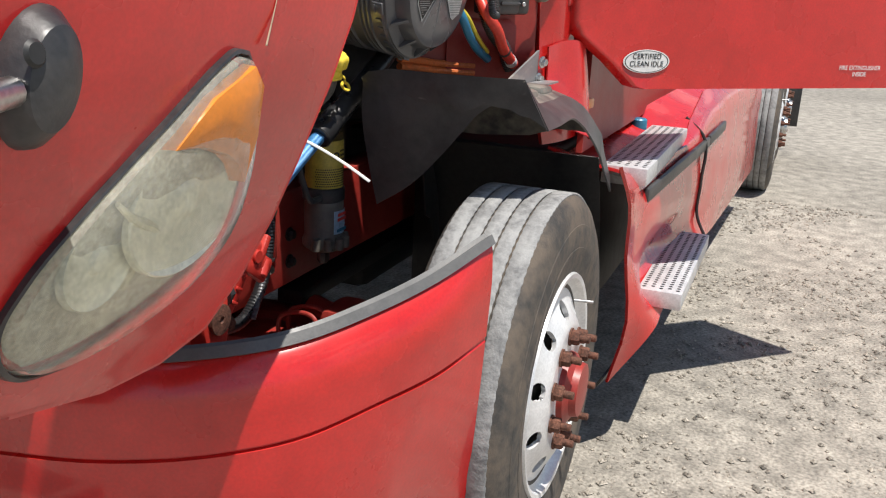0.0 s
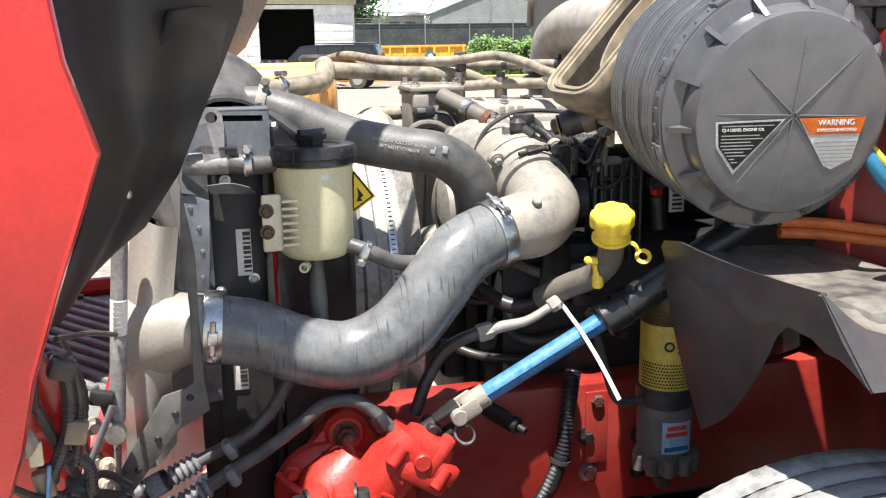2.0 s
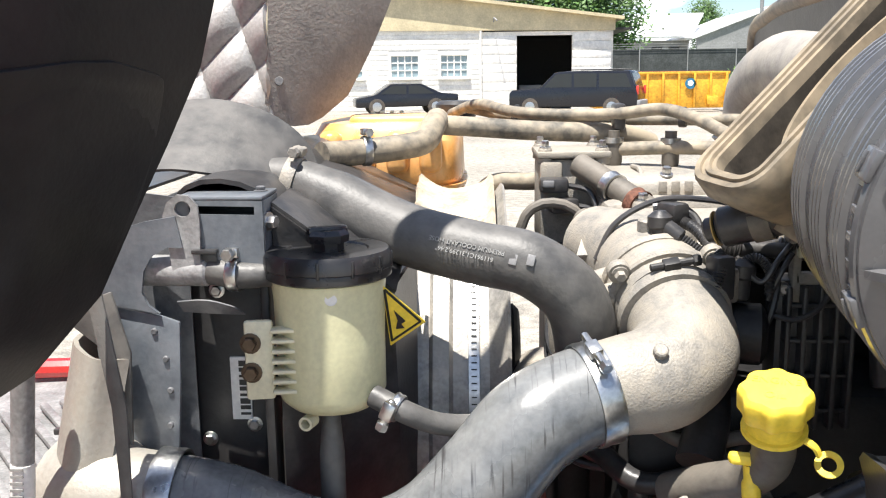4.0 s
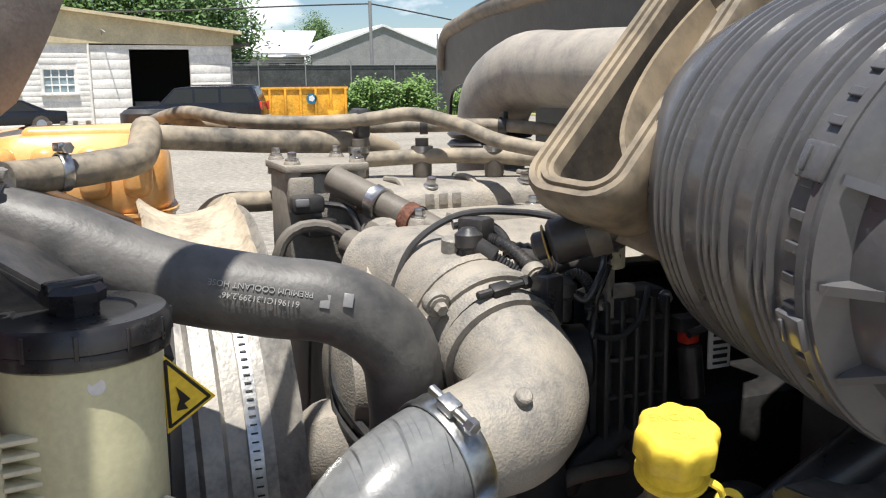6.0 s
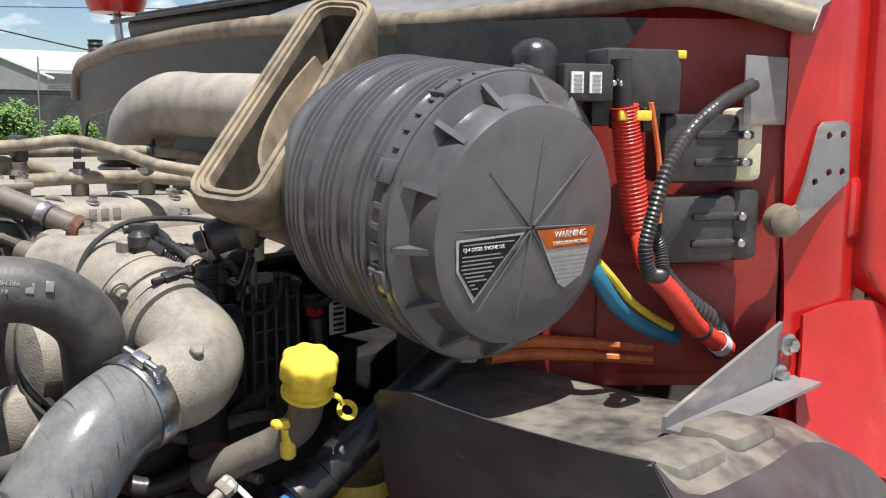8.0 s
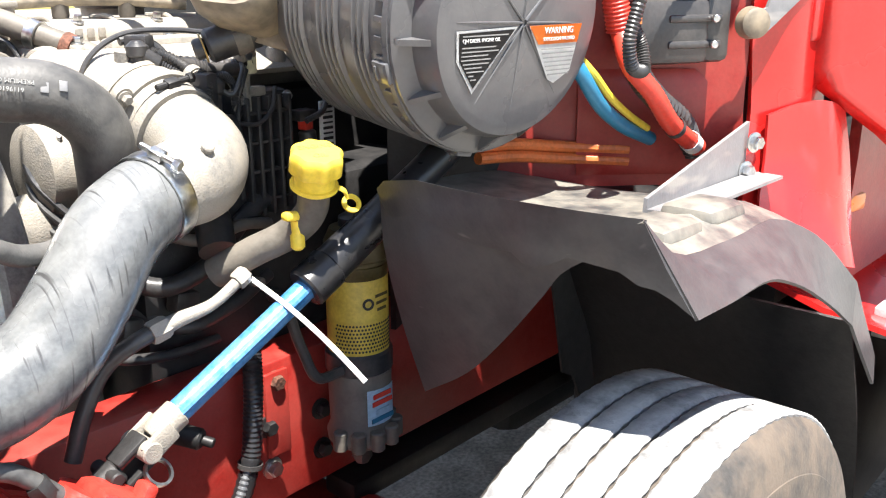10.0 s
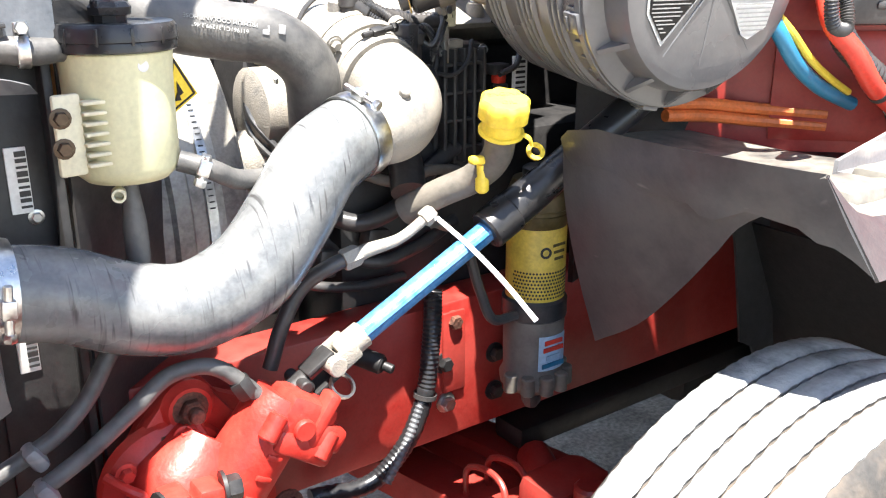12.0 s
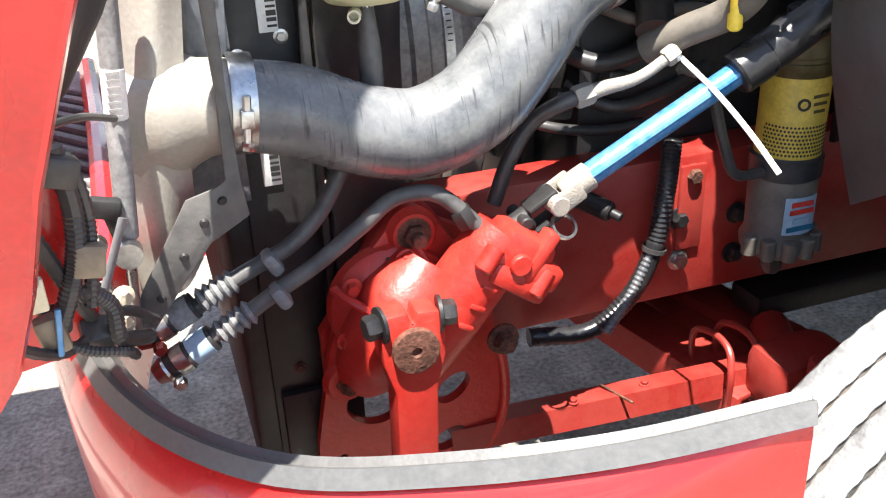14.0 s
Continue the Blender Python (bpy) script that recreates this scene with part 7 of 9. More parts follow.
def fuel_filter():
    c = Vector((-0.022, 0.72, 0))
    th = thing("fuel_filter", "yellow and black fuel filter on a grey housing", "fuel filter", at=(c.x, c.y, 0.75))
    part("filter_can", lathe([(0.05, 1.10), (0.0525, 1.095), (0.0525, 0.968), (0.05, 0.965)], c, (0, 0, 1), 40), YELLOWBAND, th, "yellow filter can")
    part("perforated_band", join(*[lathe([(0.0021, 0), (0.0021, 0.0006)], (c.x + 0.0524 * math.sin(a), c.y - 0.0524 * math.cos(a), 0.975 + 0.0065 * j), (math.sin(a), -math.cos(a), 0), 6) for j in range(8) for a in [-1.5 + 0.11 * k + 0.055 * (j % 2) for k in range(28)]]), BLACK_DEEP, th, "dark dotted band")
    part("top", lathe([(0.02, 1.182), (0.043, 1.178), (0.0535, 1.155), (0.0535, 1.128), (0.052, 1.126), (0.052, 1.12), (0.0535, 1.118), (0.0535, 1.10), (0.05, 1.095)], c, (0, 0, 1), 40), OLIVE, th, "dark olive filter shoulder")
    part("vent_cap", lathe([(0.028, 1.178), (0.028, 1.195), (0.02, 1.20)], c, (0, 0, 1), 12), BLACK, th)
    part("collar", lathe([(0.054, 0.968), (0.058, 0.964), (0.058, 0.932), (0.054, 0.928)], c, (0, 0, 1), 24), BLACK, th)
    part("housing", lathe([(0.053, 0.932), (0.055, 0.92), (0.053, 0.83), (0.060, 0.815), (0.058, 0.80), (0.04, 0.785), (0.02, 0.78)], c, (0, 0, 1), 36), CAST, th, "grey brown cast housing")
    part("drain", lathe([(0.014, 0.785), (0.018, 0.775), (0.018, 0.755), (0.012, 0.745)], c, (0, 0, 1), 8), BLACK, th)
    for k in range(6):
        a = radians(190 + 32 * k)
        part("lug", rod((c.x + 0.06 * math.cos(a), c.y + 0.06 * math.sin(a), 0.795), (c.x + 0.06 * math.cos(a), c.y + 0.06 * math.sin(a), 0.83), 0.013), CAST, th)
    part("logo", lathe([(0.010, 0), (0.010, 0.0015), (0.006, 0.0015), (0.006, 0)], (-0.043, 0.6715, 1.058), (-0.4, -1, 0), 18, close=True), INK, th)
    part("print_line", join(*[box((c.x + 0.0528 * math.sin(0.1), c.y - 0.0528 * math.cos(0.1), 1.07 - 0.012 * k), (0.03 - 0.004 * k, 0.001, 0.005), 0, rz(6)) for k in range(3)]), OLIVE, th)
    lb = part("label", sheet([[(c.x + 0.0565 * math.sin(a), c.y - 0.0565 * math.cos(a), z) for a in (-0.55, -0.3, 0, 0.3, 0.55)] for z in (0.905, 0.84)], 0.0008), PALEBLUE, th, "blue printed label")
    for z, mt, w in ((0.895, REDTUBE, 0.04), (0.882, REDTUBE, 0.045), (0.866, PALEBLUE, 0.03), (0.852, BLUEWIRE, 0.05)):
        part("print_line", box((c.x - 0.004, c.y - 0.0585, z), (w, 0.002, 0.008), 0), mt, lb, smooth=False)
    part("side_pipe", tube([(c.x - 0.06, 0.70, 0.945), (c.x - 0.11, 0.70, 0.95), (c.x - 0.13, 0.71, 1.0), (c.x - 0.15, 0.72, 1.08)], 0.009, 10), BLACK, th)
    return th


fuel_filter()

hl_ = thing("hydraulic_lines", "two black steering cooler lines with crimped fittings", "hydraulic line", at=(-0.9, 0.69, 0.9))
for pts in ([(-1.035, 0.70, 0.875), (-0.977, 0.70, 0.897), (-0.928, 0.70, 0.925), (-0.876, 0.70, 0.948), (-0.84, 0.70, 0.964), (-0.798, 0.705, 0.996), (-0.757, 0.71, 1.054), (-0.72, 0.72, 1.10)], [(-1.018, 0.67, 0.836), (-0.954, 0.67, 0.870), (-0.907, 0.67, 0.893), (-0.874, 0.67, 0.912), (-0.809, 0.67, 0.946), (-0.743, 0.67, 0.990), (-0.694, 0.67, 1.022), (-0.646, 0.66, 1.024), (-0.60, 0.65, 0.985), (-0.575, 0.645, 0.955)]):
    ln = part("line", tube(pts, 0.0115, 14), RUBBER, hl_, "black dusty line")
    a, b = Vector(pts[0]), Vector(pts[2])
    d = (b - a).normalized()
    part("hose_end", tube([a, a + d * 0.07], 0.019, 16), BLACK, ln)
    for k in range(5):
        part("crimp_bead", lathe([(0.013, -0.005), (0.019, 0), (0.013, 0.005)], a + d * (0.082 + 0.011 * k), d, 16), BARN_GREY, ln)
    part("crimp_band", lathe([(0.0195, -0.009), (0.021, -0.009), (0.021, 0.009), (0.0195, 0.009)], a + d * 0.02, d, 20, close=True), STEEL, ln)
    part("sleeve_label", lathe([(0.0195, -0.015), (0.0202, -0.015), (0.0202, 0.015), (0.0195, 0.015)], a + d * 0.05, d, 20, close=True), PALEBLUE if pts[0][2] < 0.85 else BARN_GREY, ln)
    part("end_fitting", join(lathe([(0.018, 0), (0.02, 0.004), (0.014, 0.02)], a, -d, 16), hexnut(a + Vector((0.01, -0.02, -0.01)), (0, -1, -0.2), 0.009, 0.014)), RED_DIRTY_SHADE if pts[0][2] > 0.85 else STEEL, ln)
    p = Vector(pts[3])
    part("line_clip", box(p + Vector((0.012, -0.004, 0.0)), (0.02, 0.034, 0.036), 0.008, rz(0, 0, -30)), COWLGREY, ln)
part("line_nut", join(hexnut((-0.612, 0.652, 0.998), (0.45, -0.1, -0.85), 0.016, 0.03)), BLACK_DEEP, hl_)
lm = thing("wiring_loom", "black corrugated wiring loom hanging over the red rail", "cable loom", at=(-0.2, 0.8, 0.8))
part("loom", tube([(-0.185, 0.80, 0.985), (-0.197, 0.785, 0.94), (-0.206, 0.78, 0.882), (-0.216, 0.78, 0.811), (-0.264, 0.78, 0.712), (-0.32, 0.785, 0.665), (-0.44, 0.80, 0.665)], 0.017, 14, 16, wave=0.0016), CAPBLACK, lm)
part("loom", tube([(-0.225, 0.775, 0.80), (-0.262, 0.77, 0.73), (-0.31, 0.765, 0.665)], 0.009, 12, 18, wave=0.0015), RADGREY, lm)
part("tie", lathe([(0.019, -0.004), (0.0215, -0.004), (0.0215, 0.004), (0.019, 0.004)], (-0.218, 0.78, 0.80), (0.2, 0, 1), 18, close=True), BLACK, lm)
bt = thing("oil_pipe", "dusty steel pipe with nut fittings and black hose", "pipe", at=(-0.4, 0.72, 1.1))
part("steel_pipe", tube([(-0.405, 0.715, 1.108), (-0.37, 0.71, 1.117), (-0.32, 0.70, 1.128), (-0.262, 0.70, 1.157)], [0.013, 0.011, 0.0085, 0.0085], 14), ALU, bt, "tan dusty steel pipe")
part("pipe_nut", hexnut((-0.275, 0.70, 1.15), (0.85, 0, 0.5), 0.014, 0.022), ALU, bt)
part("pipe_nut", hexnut((-0.41, 0.715, 1.107), (1, 0, 0.2), 0.017, 0.03), ALU, bt)
part("rubber_hose", tube([(-0.525, 0.74, 0.955), (-0.50, 0.74, 1.02), (-0.465, 0.735, 1.075), (-0.43, 0.72, 1.10), (-0.40, 0.715, 1.11)], 0.012, 14), BLACK, bt)
ax_ = thing("axle_beam", "red dusty cross beam below the engine", "axle beam", at=(-0.3, 0.78, 0.55))
part("beam", sheet([[(-0.60, 0.81, 0.535), (-0.3, 0.78, 0.545), (0.1, 0.75, 0.55)], [(-0.60, 0.755, 0.545), (-0.3, 0.73, 0.552), (0.1, 0.70, 0.56)], [(-0.60, 0.75, 0.50), (-0.3, 0.722, 0.505), (0.1, 0.692, 0.51)]], 0.012), RED_DIRTY_SHADE, ax_)
part("knuckle", join(rod((-0.02, 0.62, 0.565), (0.06, 0.80, 0.575), 0.036), rod((0.0, 0.58, 0.50), (0.0, 0.58, 0.64), 0.03), box((0.02, 0.66, 0.56), (0.16, 0.12, 0.12), 0.03)), RED_DIRTY_SHADE, ax_, "red steering knuckle")
part("cross_member", join(box((-0.14, 1.15, 0.52), (0.10, 0.95, 0.012), 0.003, rz(12)), box((-0.185, 1.14, 0.49), (0.012, 0.95, 0.07), 0.003, rz(12))), RED_DIRTY_SHADE, ax_)
part("cross_member", join(box((0.03, 1.15, 0.54), (0.09, 0.95, 0.012), 0.003, rz(12)), box((-0.012, 1.15, 0.51), (0.012, 0.95, 0.07), 0.003, rz(12))), RED_DIRTY_SHADE, ax_)
for x in (-0.10, -0.045):
    part("u_bolt", tube([(x, 0.692, 0.49), (x, 0.692, 0.578), (x + 0.005, 0.705, 0.60), (x + 0.01, 0.79, 0.603), (x + 0.01, 0.815, 0.59), (x + 0.01, 0.82, 0.49)], 0.0065, 10), RED_DIRTY_SHADE, ax_)
part("beam_seam", box((-0.30, 0.738, 0.5525), (0.004, 0.075, 0.004), 0.001, rz(20)), RUST, ax_)
for x in (-0.38, -0.24):
    part("beam_bolt", bolt((x, 0.745, 0.552), (0, 0, 1), 0.007, 0.006), RED_DIRTY_SHADE, ax_)

# ---------------- fender liner over the wheel ----------------
WELL_X = 0.40


def fender():
    th = thing("fender_liner", "black plastic inner fender with upright splash panel and steel brace", "fender liner", at=(0.1, 0.3, 1.2))
    part("splash_panel", sheet([[(-0.120, 0.555, 1.275), (-0.135, 0.45, 1.29), (-0.13, 0.30, 1.295), (-0.122, 0.145, 1.300)], [(-0.105, 0.565, 1.2), (-0.12, 0.455, 1.215), (-0.113, 0.33, 1.235), (-0.106, 0.205, 1.255)], [(-0.075, 0.56, 1.07), (-0.09, 0.46, 1.115), (-0.092, 0.36, 1.17), (-0.098, 0.262, 1.215)], [(-0.036, 0.55, 0.942), (-0.052, 0.45, 1.01), (-0.067, 0.37, 1.09), (-0.088, 0.295, 1.175)]], 0.005, smooth_u=4, smooth_v=3), LINER, th, "black upright splash panel")
    # folded lip: scalloped lower edge, crest along the top, both meeting the corner of the arch
    lower = [(0.556, 1.25), (0.535, 1.228), (0.458, 1.234), (0.386, 1.237), (0.318, 1.238), (0.299, 1.227), (0.28, 1.226), (0.264, 1.232), (0.24, 1.245), (0.175, 1.237), (0.152, 1.224), (0.132, 1.222), (0.112, 1.212), (0.088, 1.195)]
    rows = [[], [], [], []]
    for y, z in lower:
        s = (0.556 - y) / (0.556 - 0.088)
        bow = 0.024 * math.sin(math.pi * s) ** 0.8
        yt = 0.556 - s * (0.556 - 0.138)
        top = Vector((-0.130 - bow, yt, 1.312 - 0.028 * max(0.0, 1 - s * 7) ** 2))
        low = Vector((-0.112 + 0.024 * max(0.0, s - 0.55) / 0.45 - bow * 0.8, y, z))
        rows[0].append(top + Vector((0.010, 0, -0.003)))
        rows[1].append(top)
        rows[2].append(top.lerp(low, 0.5) + Vector((-0.004, 0, 0)))
        rows[3].append(low)
    part("front_lip", sheet(rows, 0.005), LINER, th, "black folded front lip with scalloped edge")
    part("arch_top", sheet([[(-0.128, 0.138, 1.312), (-0.06, 0.135, 1.258), (0.09, 0.13, 1.242), (0.27, 0.125, 1.232), (0.33, 0.10, 1.20), (0.40, 0.06, 1.12)], [(-0.125, 0.20, 1.292), (-0.06, 0.19, 1.27), (0.09, 0.19, 1.265), (0.27, 0.19, 1.25), (0.36, 0.19, 1.21), (0.43, 0.19, 1.12)], [(-0.125, 0.28, 1.288), (-0.06, 0.27, 1.255), (0.09, 0.27, 1.245), (0.27, 0.27, 1.24), (0.38, 0.28, 1.19), (0.44, 0.28, 1.09)], [(-0.125, 0.56, 1.285), (-0.02, 0.60, 1.265), (0.12, 0.60, 1.26), (0.25, 0.60, 1.24), (0.38, 0.60, 1.16), (0.43, 0.60, 1.08)]], 0.005, smooth_u=4, smooth_v=2), DUSTLINER, th, "dusty black arch top")
    part("outer_lip", sheet([[(-0.128, 0.138, 1.312), (-0.06, 0.134, 1.258), (0.09, 0.13, 1.242), (0.27, 0.124, 1.232), (0.32, 0.098, 1.205), (0.40, 0.055, 1.12)], [(-0.085, 0.083, 1.193), (-0.01, 0.075, 1.197), (0.075, 0.065, 1.205), (0.14, 0.06, 1.185), (0.27, 0.05, 1.12), (0.37, 0.045, 1.06)]], 0.005, smooth_u=4), LINER, th, "black outer lip with a curved cut")
    part("tail_flap", sheet([[(0.37, 0.045, 1.06), (0.40, 0.055, 1.12)], [(0.405, 0.035, 1.005), (0.44, 0.05, 1.06)], [(0.422, 0.017, 0.953), (0.46, 0.03, 0.985)]], 0.005), LINER, th)
    for x in (0.02, 0.15):
        part("embossed_rib", box((x, 0.198, 1.254), (0.115, 0.085, 0.036), 0.016, rz(0, 0, 3)), DUSTLINER, th)
    part("rear_well", sheet([[(0.42, 0.06, 1.05), (0.42, 0.62, 1.05)], [(0.56, 0.06, 0.75), (0.56, 0.62, 0.75)], [(0.58, 0.06, 0.4), (0.58, 0.62, 0.4)]], 0.005, smooth_v=4), BLACK_DEEP, th)
    part("inner_well", sheet([[(WELL_X - 0.10, 0.60, 1.20), (WELL_X - 0.02, 0.60, 1.20), (0.46, 0.60, 1.10), (0.54, 0.60, 0.75)], [(WELL_X - 0.03, 0.60, 1.02), (WELL_X + 0.03, 0.60, 1.02), (0.48, 0.60, 0.95), (0.55, 0.60, 0.65)], [(WELL_X + 0.02, 0.60, 0.80), (WELL_X + 0.06, 0.60, 0.78), (0.50, 0.60, 0.70), (0.56, 0.60, 0.55)]], 0.005), WELLBLACK, th, "black inner well wall")
    br = part("brace", sheet([[(0.095, 0.255, 1.255), (0.47, 0.278, 1.245)], [(0.097, 0.255, 1.275), (0.475, 0.278, 1.335)]], 0.006), COWLGREY, th, "grey steel brace")
    part("brace_foot", sheet([[(0.095, 0.258, 1.260), (0.50, 0.275, 1.247)], [(0.10, 0.20, 1.262), (0.48, 0.215, 1.25)]], 0.005), COWLGREY, br)
    for p in ((0.474, 0.268, 1.301), (0.457, 0.272, 1.254)):
        part("brace_bolt", bolt(p, (-0.3, -1, 0), 0.012, 0.012), STEEL, br)
    part("foot_bolt", bolt((0.115, 0.225, 1.25), (0, 0, 1), 0.009, 0.016), RUST, br)
    return th


fender()


# ---------------- cab ----------------
def cab():
    th = thing("truck_cab", "red truck cab with grey cowl, windshield, side fairing and steps", "truck cab", at=(1.8, 1.25, 0.9))
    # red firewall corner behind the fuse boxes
    part("firewall", sheet([[(0.10, 0.75, 1.22), (0.30, 0.52, 1.22), (0.46, 0.36, 1.22), (0.51, 0.30, 1.22)], [(0.10, 0.75, 1.35), (0.30, 0.52, 1.35), (0.46, 0.36, 1.35), (0.50, 0.305, 1.35)], [(0.10, 0.75, 1.78), (0.30, 0.52, 1.80), (0.46, 0.36, 1.80), (0.50, 0.305, 1.80)]], 0.01, smooth_u=4), RED_DIRTY_SHADE, th, "red firewall corner")
    part("firewall_boss", sheet([[(0.30, 0.505, 1.24), (0.44, 0.362, 1.24)], [(0.29, 0.50, 1.26), (0.445, 0.345, 1.26)], [(0.29, 0.50, 1.40), (0.445, 0.345, 1.40)], [(0.31, 0.495, 1.42), (0.435, 0.365, 1.42)]], 0.006), RED_DIRTY_SHADE, th, "pressed red firewall step")
    part("gusset", sheet([[(0.50, 0.262, 1.345), (0.56, 0.235, 1.36), (0.62, 0.20, 1.36), (0.66, 0.19, 1.34)], [(0.495, 0.258, 1.27), (0.56, 0.225, 1.27), (0.63, 0.185, 1.27), (0.68, 0.18, 1.26)], [(0.47, 0.25, 1.19), (0.56, 0.20, 1.17), (0.65, 0.165, 1.15), (0.70, 0.17, 1.14)], [(0.47, 0.24, 1.14), (0.57, 0.17, 1.09), (0.66, 0.14, 1.06), (0.70, 0.16, 1.05)]], 0.006, smooth_u=4, smooth_v=4), RED, th, "glossy red gusset below the door post")
    part("firewall_back", sheet([[(0.10, 0.75, 0.95), (0.45, 0.9, 0.95), (0.5, 2.2, 0.95)], [(0.10, 0.75, 1.78), (0.45, 0.9, 1.78), (0.5, 2.2, 1.78)]], 0.01), BLACK_DEEP, th)
    # added black sheet, painted shade over the red behind the air cleaner
    part("firewall_shade", sheet([[(0.085, 0.745, 1.15), (0.14, 0.683, 1.17), (0.19, 0.627, 1.20), (0.22, 0.593, 1.30)], [(0.085, 0.745, 1.6), (0.16, 0.66, 1.6), (0.20, 0.615, 1.6), (0.24, 0.57, 1.6)], [(0.085, 0.745, 1.79), (0.20, 0.615, 1.795), (0.28, 0.525, 1.80), (0.34, 0.458, 1.80)]], 0.004, smooth_u=3), BLACK_DEEP, th, "black sheet standing in for shade on the firewall")
    part("corner_post", sheet([[(0.52, 0.27, 1.05), (0.60, 0.24, 1.05), (0.75, 0.22, 1.05)], [(0.47, 0.285, 1.2), (0.57, 0.245, 1.2), (0.70, 0.23, 1.2)], [(0.50, 0.295, 1.35), (0.56, 0.25, 1.35), (0.66, 0.235, 1.35)], [(0.49, 0.30, 1.5), (0.54, 0.255, 1.5), (0.63, 0.235, 1.5)], [(0.48, 0.30, 1.82), (0.53, 0.255, 1.82), (0.61, 0.235, 1.82)], [(0.52, 0.30, 2.3), (0.56, 0.26, 2.3), (0.66, 0.235, 2.3)]], 0.012, smooth_u=4, smooth_v=3), RED, th, "glossy red door post")
    part("post_gap", box((0.66, 0.27, 1.75), (0.10, 0.03, 1.0), 0.004), BLACK_DEEP, th)
    part("hinge_box", box((0.605, 0.235, 1.51), (0.055, 0.03, 0.10), 0.010, rz(-10)), RED, th)
    # open door, its skin facing forward
    door = part("door", sheet([[DOOR_P + DOOR_U * a + DOOR_N * b + Vector((0, 0, z - DOOR_P.z)) for a, b in ((lo, -0.03), (lo + 0.02, 0.0), (lo + 0.05, 0.0), (0.5, 0.0), (1.0, 0.0), (1.34, -0.01))] for z, lo in ((1.215, -0.02), (1.225, -0.06), (1.30, -0.15), (1.38, -0.265), (1.42, -0.283), (1.7, -0.288), (2.1, -0.29), (2.6, -0.28))], 0.0, smooth_u=3), RED, th, "open glossy red driver door")
    part("inner_panel", sheet([[DOOR_P + DOOR_U * a - DOOR_N * 0.05 + Vector((0, 0, z - DOOR_P.z)) for a in (lo, 0.5, 1.33)] for z, lo in ((1.222, -0.01), (1.40, -0.25), (2.1, -0.27), (2.6, -0.26))], 0.01), COWLGREY, door, "grey inner door panel")
    part("door_bottom", box(DOOR_P + DOOR_U * 0.66 - DOOR_N * 0.026 + Vector((0, 0, 1.224 - DOOR_P.z)), (1.33, 0.05, 0.012), 0.003, Matrix((DOOR_U, DOOR_N, Vector((0, 0, 1)))).transposed()), RED, door)
    st = part("idle_sticker", lathe([(0.088, 0), (0.087, 0.001)], (0, 0, 0), (0, 0, 1), 36), WHITE, door, "white oval clean idle sticker")
    st.data.transform(Matrix.Translation(DOOR_P + DOOR_N * 0.004) @ Matrix((DOOR_U, Vector((0, 0, 1)) * 0.42, DOOR_N)).transposed().to_4x4())
    ringm = lathe([(0.082, 0.0005), (0.082, 0.0015), (0.079, 0.0015), (0.079, 0.0005)], (0, 0, 0), (0, 0, 1), 36, close=True)
    bmesh.ops.transform(ringm, matrix=Matrix.Translation(DOOR_P + DOOR_N * 0.004) @ Matrix((DOOR_U, Vector((0, 0, 1)) * 0.42, DOOR_N)).transposed().to_4x4(), verts=ringm.verts)
    part("sticker_border", ringm, INK, door)
    writing("idle_text", "CERTIFIED\nCLEAN IDLE", 0.0235, DOOR_P + DOOR_N * 0.006 + Vector((0, 0, 0.004)), DOOR_U, (0, 0, 1), INK, door)
    writing("door_text", "FIRE EXTINGUISHER\nINSIDE", 0.022, DOOR_P + DOOR_U * DOOR_TEXT + DOOR_N * 0.004 + Vector((0, 0, -0.027)), DOOR_U, (0, 0, 1), WHITE, door)
    # unseen black filler that closes off the bright ground under the cab
    part("under_cab_blocker", box((1.45, 0.48, 0.62), (1.4, 0.62, 0.56), 0.03), BLACK_DEEP, th)
    part("floor_pan", box((2.3, 1.25, 1.0), (3.4, 2.0, 0.05), 0.01), BLACK_DEEP, th)
    # side fairing with steps
    part("side_fairing", sheet([[(0.42, -0.01, 1.03), (0.62, 0.02, 0.975), (0.8, 0.02, 0.935), (1.74, -0.03, 0.935), (1.9, -0.02, 0.975), (4.6, -0.15, 0.95)], [(0.50, -0.035, 0.90), (0.64, -0.02, 0.90), (0.8, -0.01, 0.91), (1.9, -0.075, 0.91), (2.5, -0.10, 0.91), (4.6, -0.18, 0.90)], [(0.56, -0.03, 0.72), (0.68, -0.03, 0.70), (0.82, -0.04, 0.70), (1.9, -0.09, 0.70), (2.5, -0.12, 0.70), (4.6, -0.19, 0.70)], [(0.58, -0.05, 0.50), (0.70, -0.09, 0.51), (0.80, -0.035, 0.55), (1.7, -0.075, 0.55), (2.5, -0.13, 0.50), (4.6, -0.2, 0.45)], [(0.62, 0.0, 0.26), (0.74, -0.12, 0.44), (0.84, -0.12, 0.455), (1.9, -0.14, 0.455), (2.5, -0.13, 0.36), (4.6, -0.2, 0.30)]], 0.01, smooth_u=5, smooth_v=3), RED, th, "glossy red side fairing")
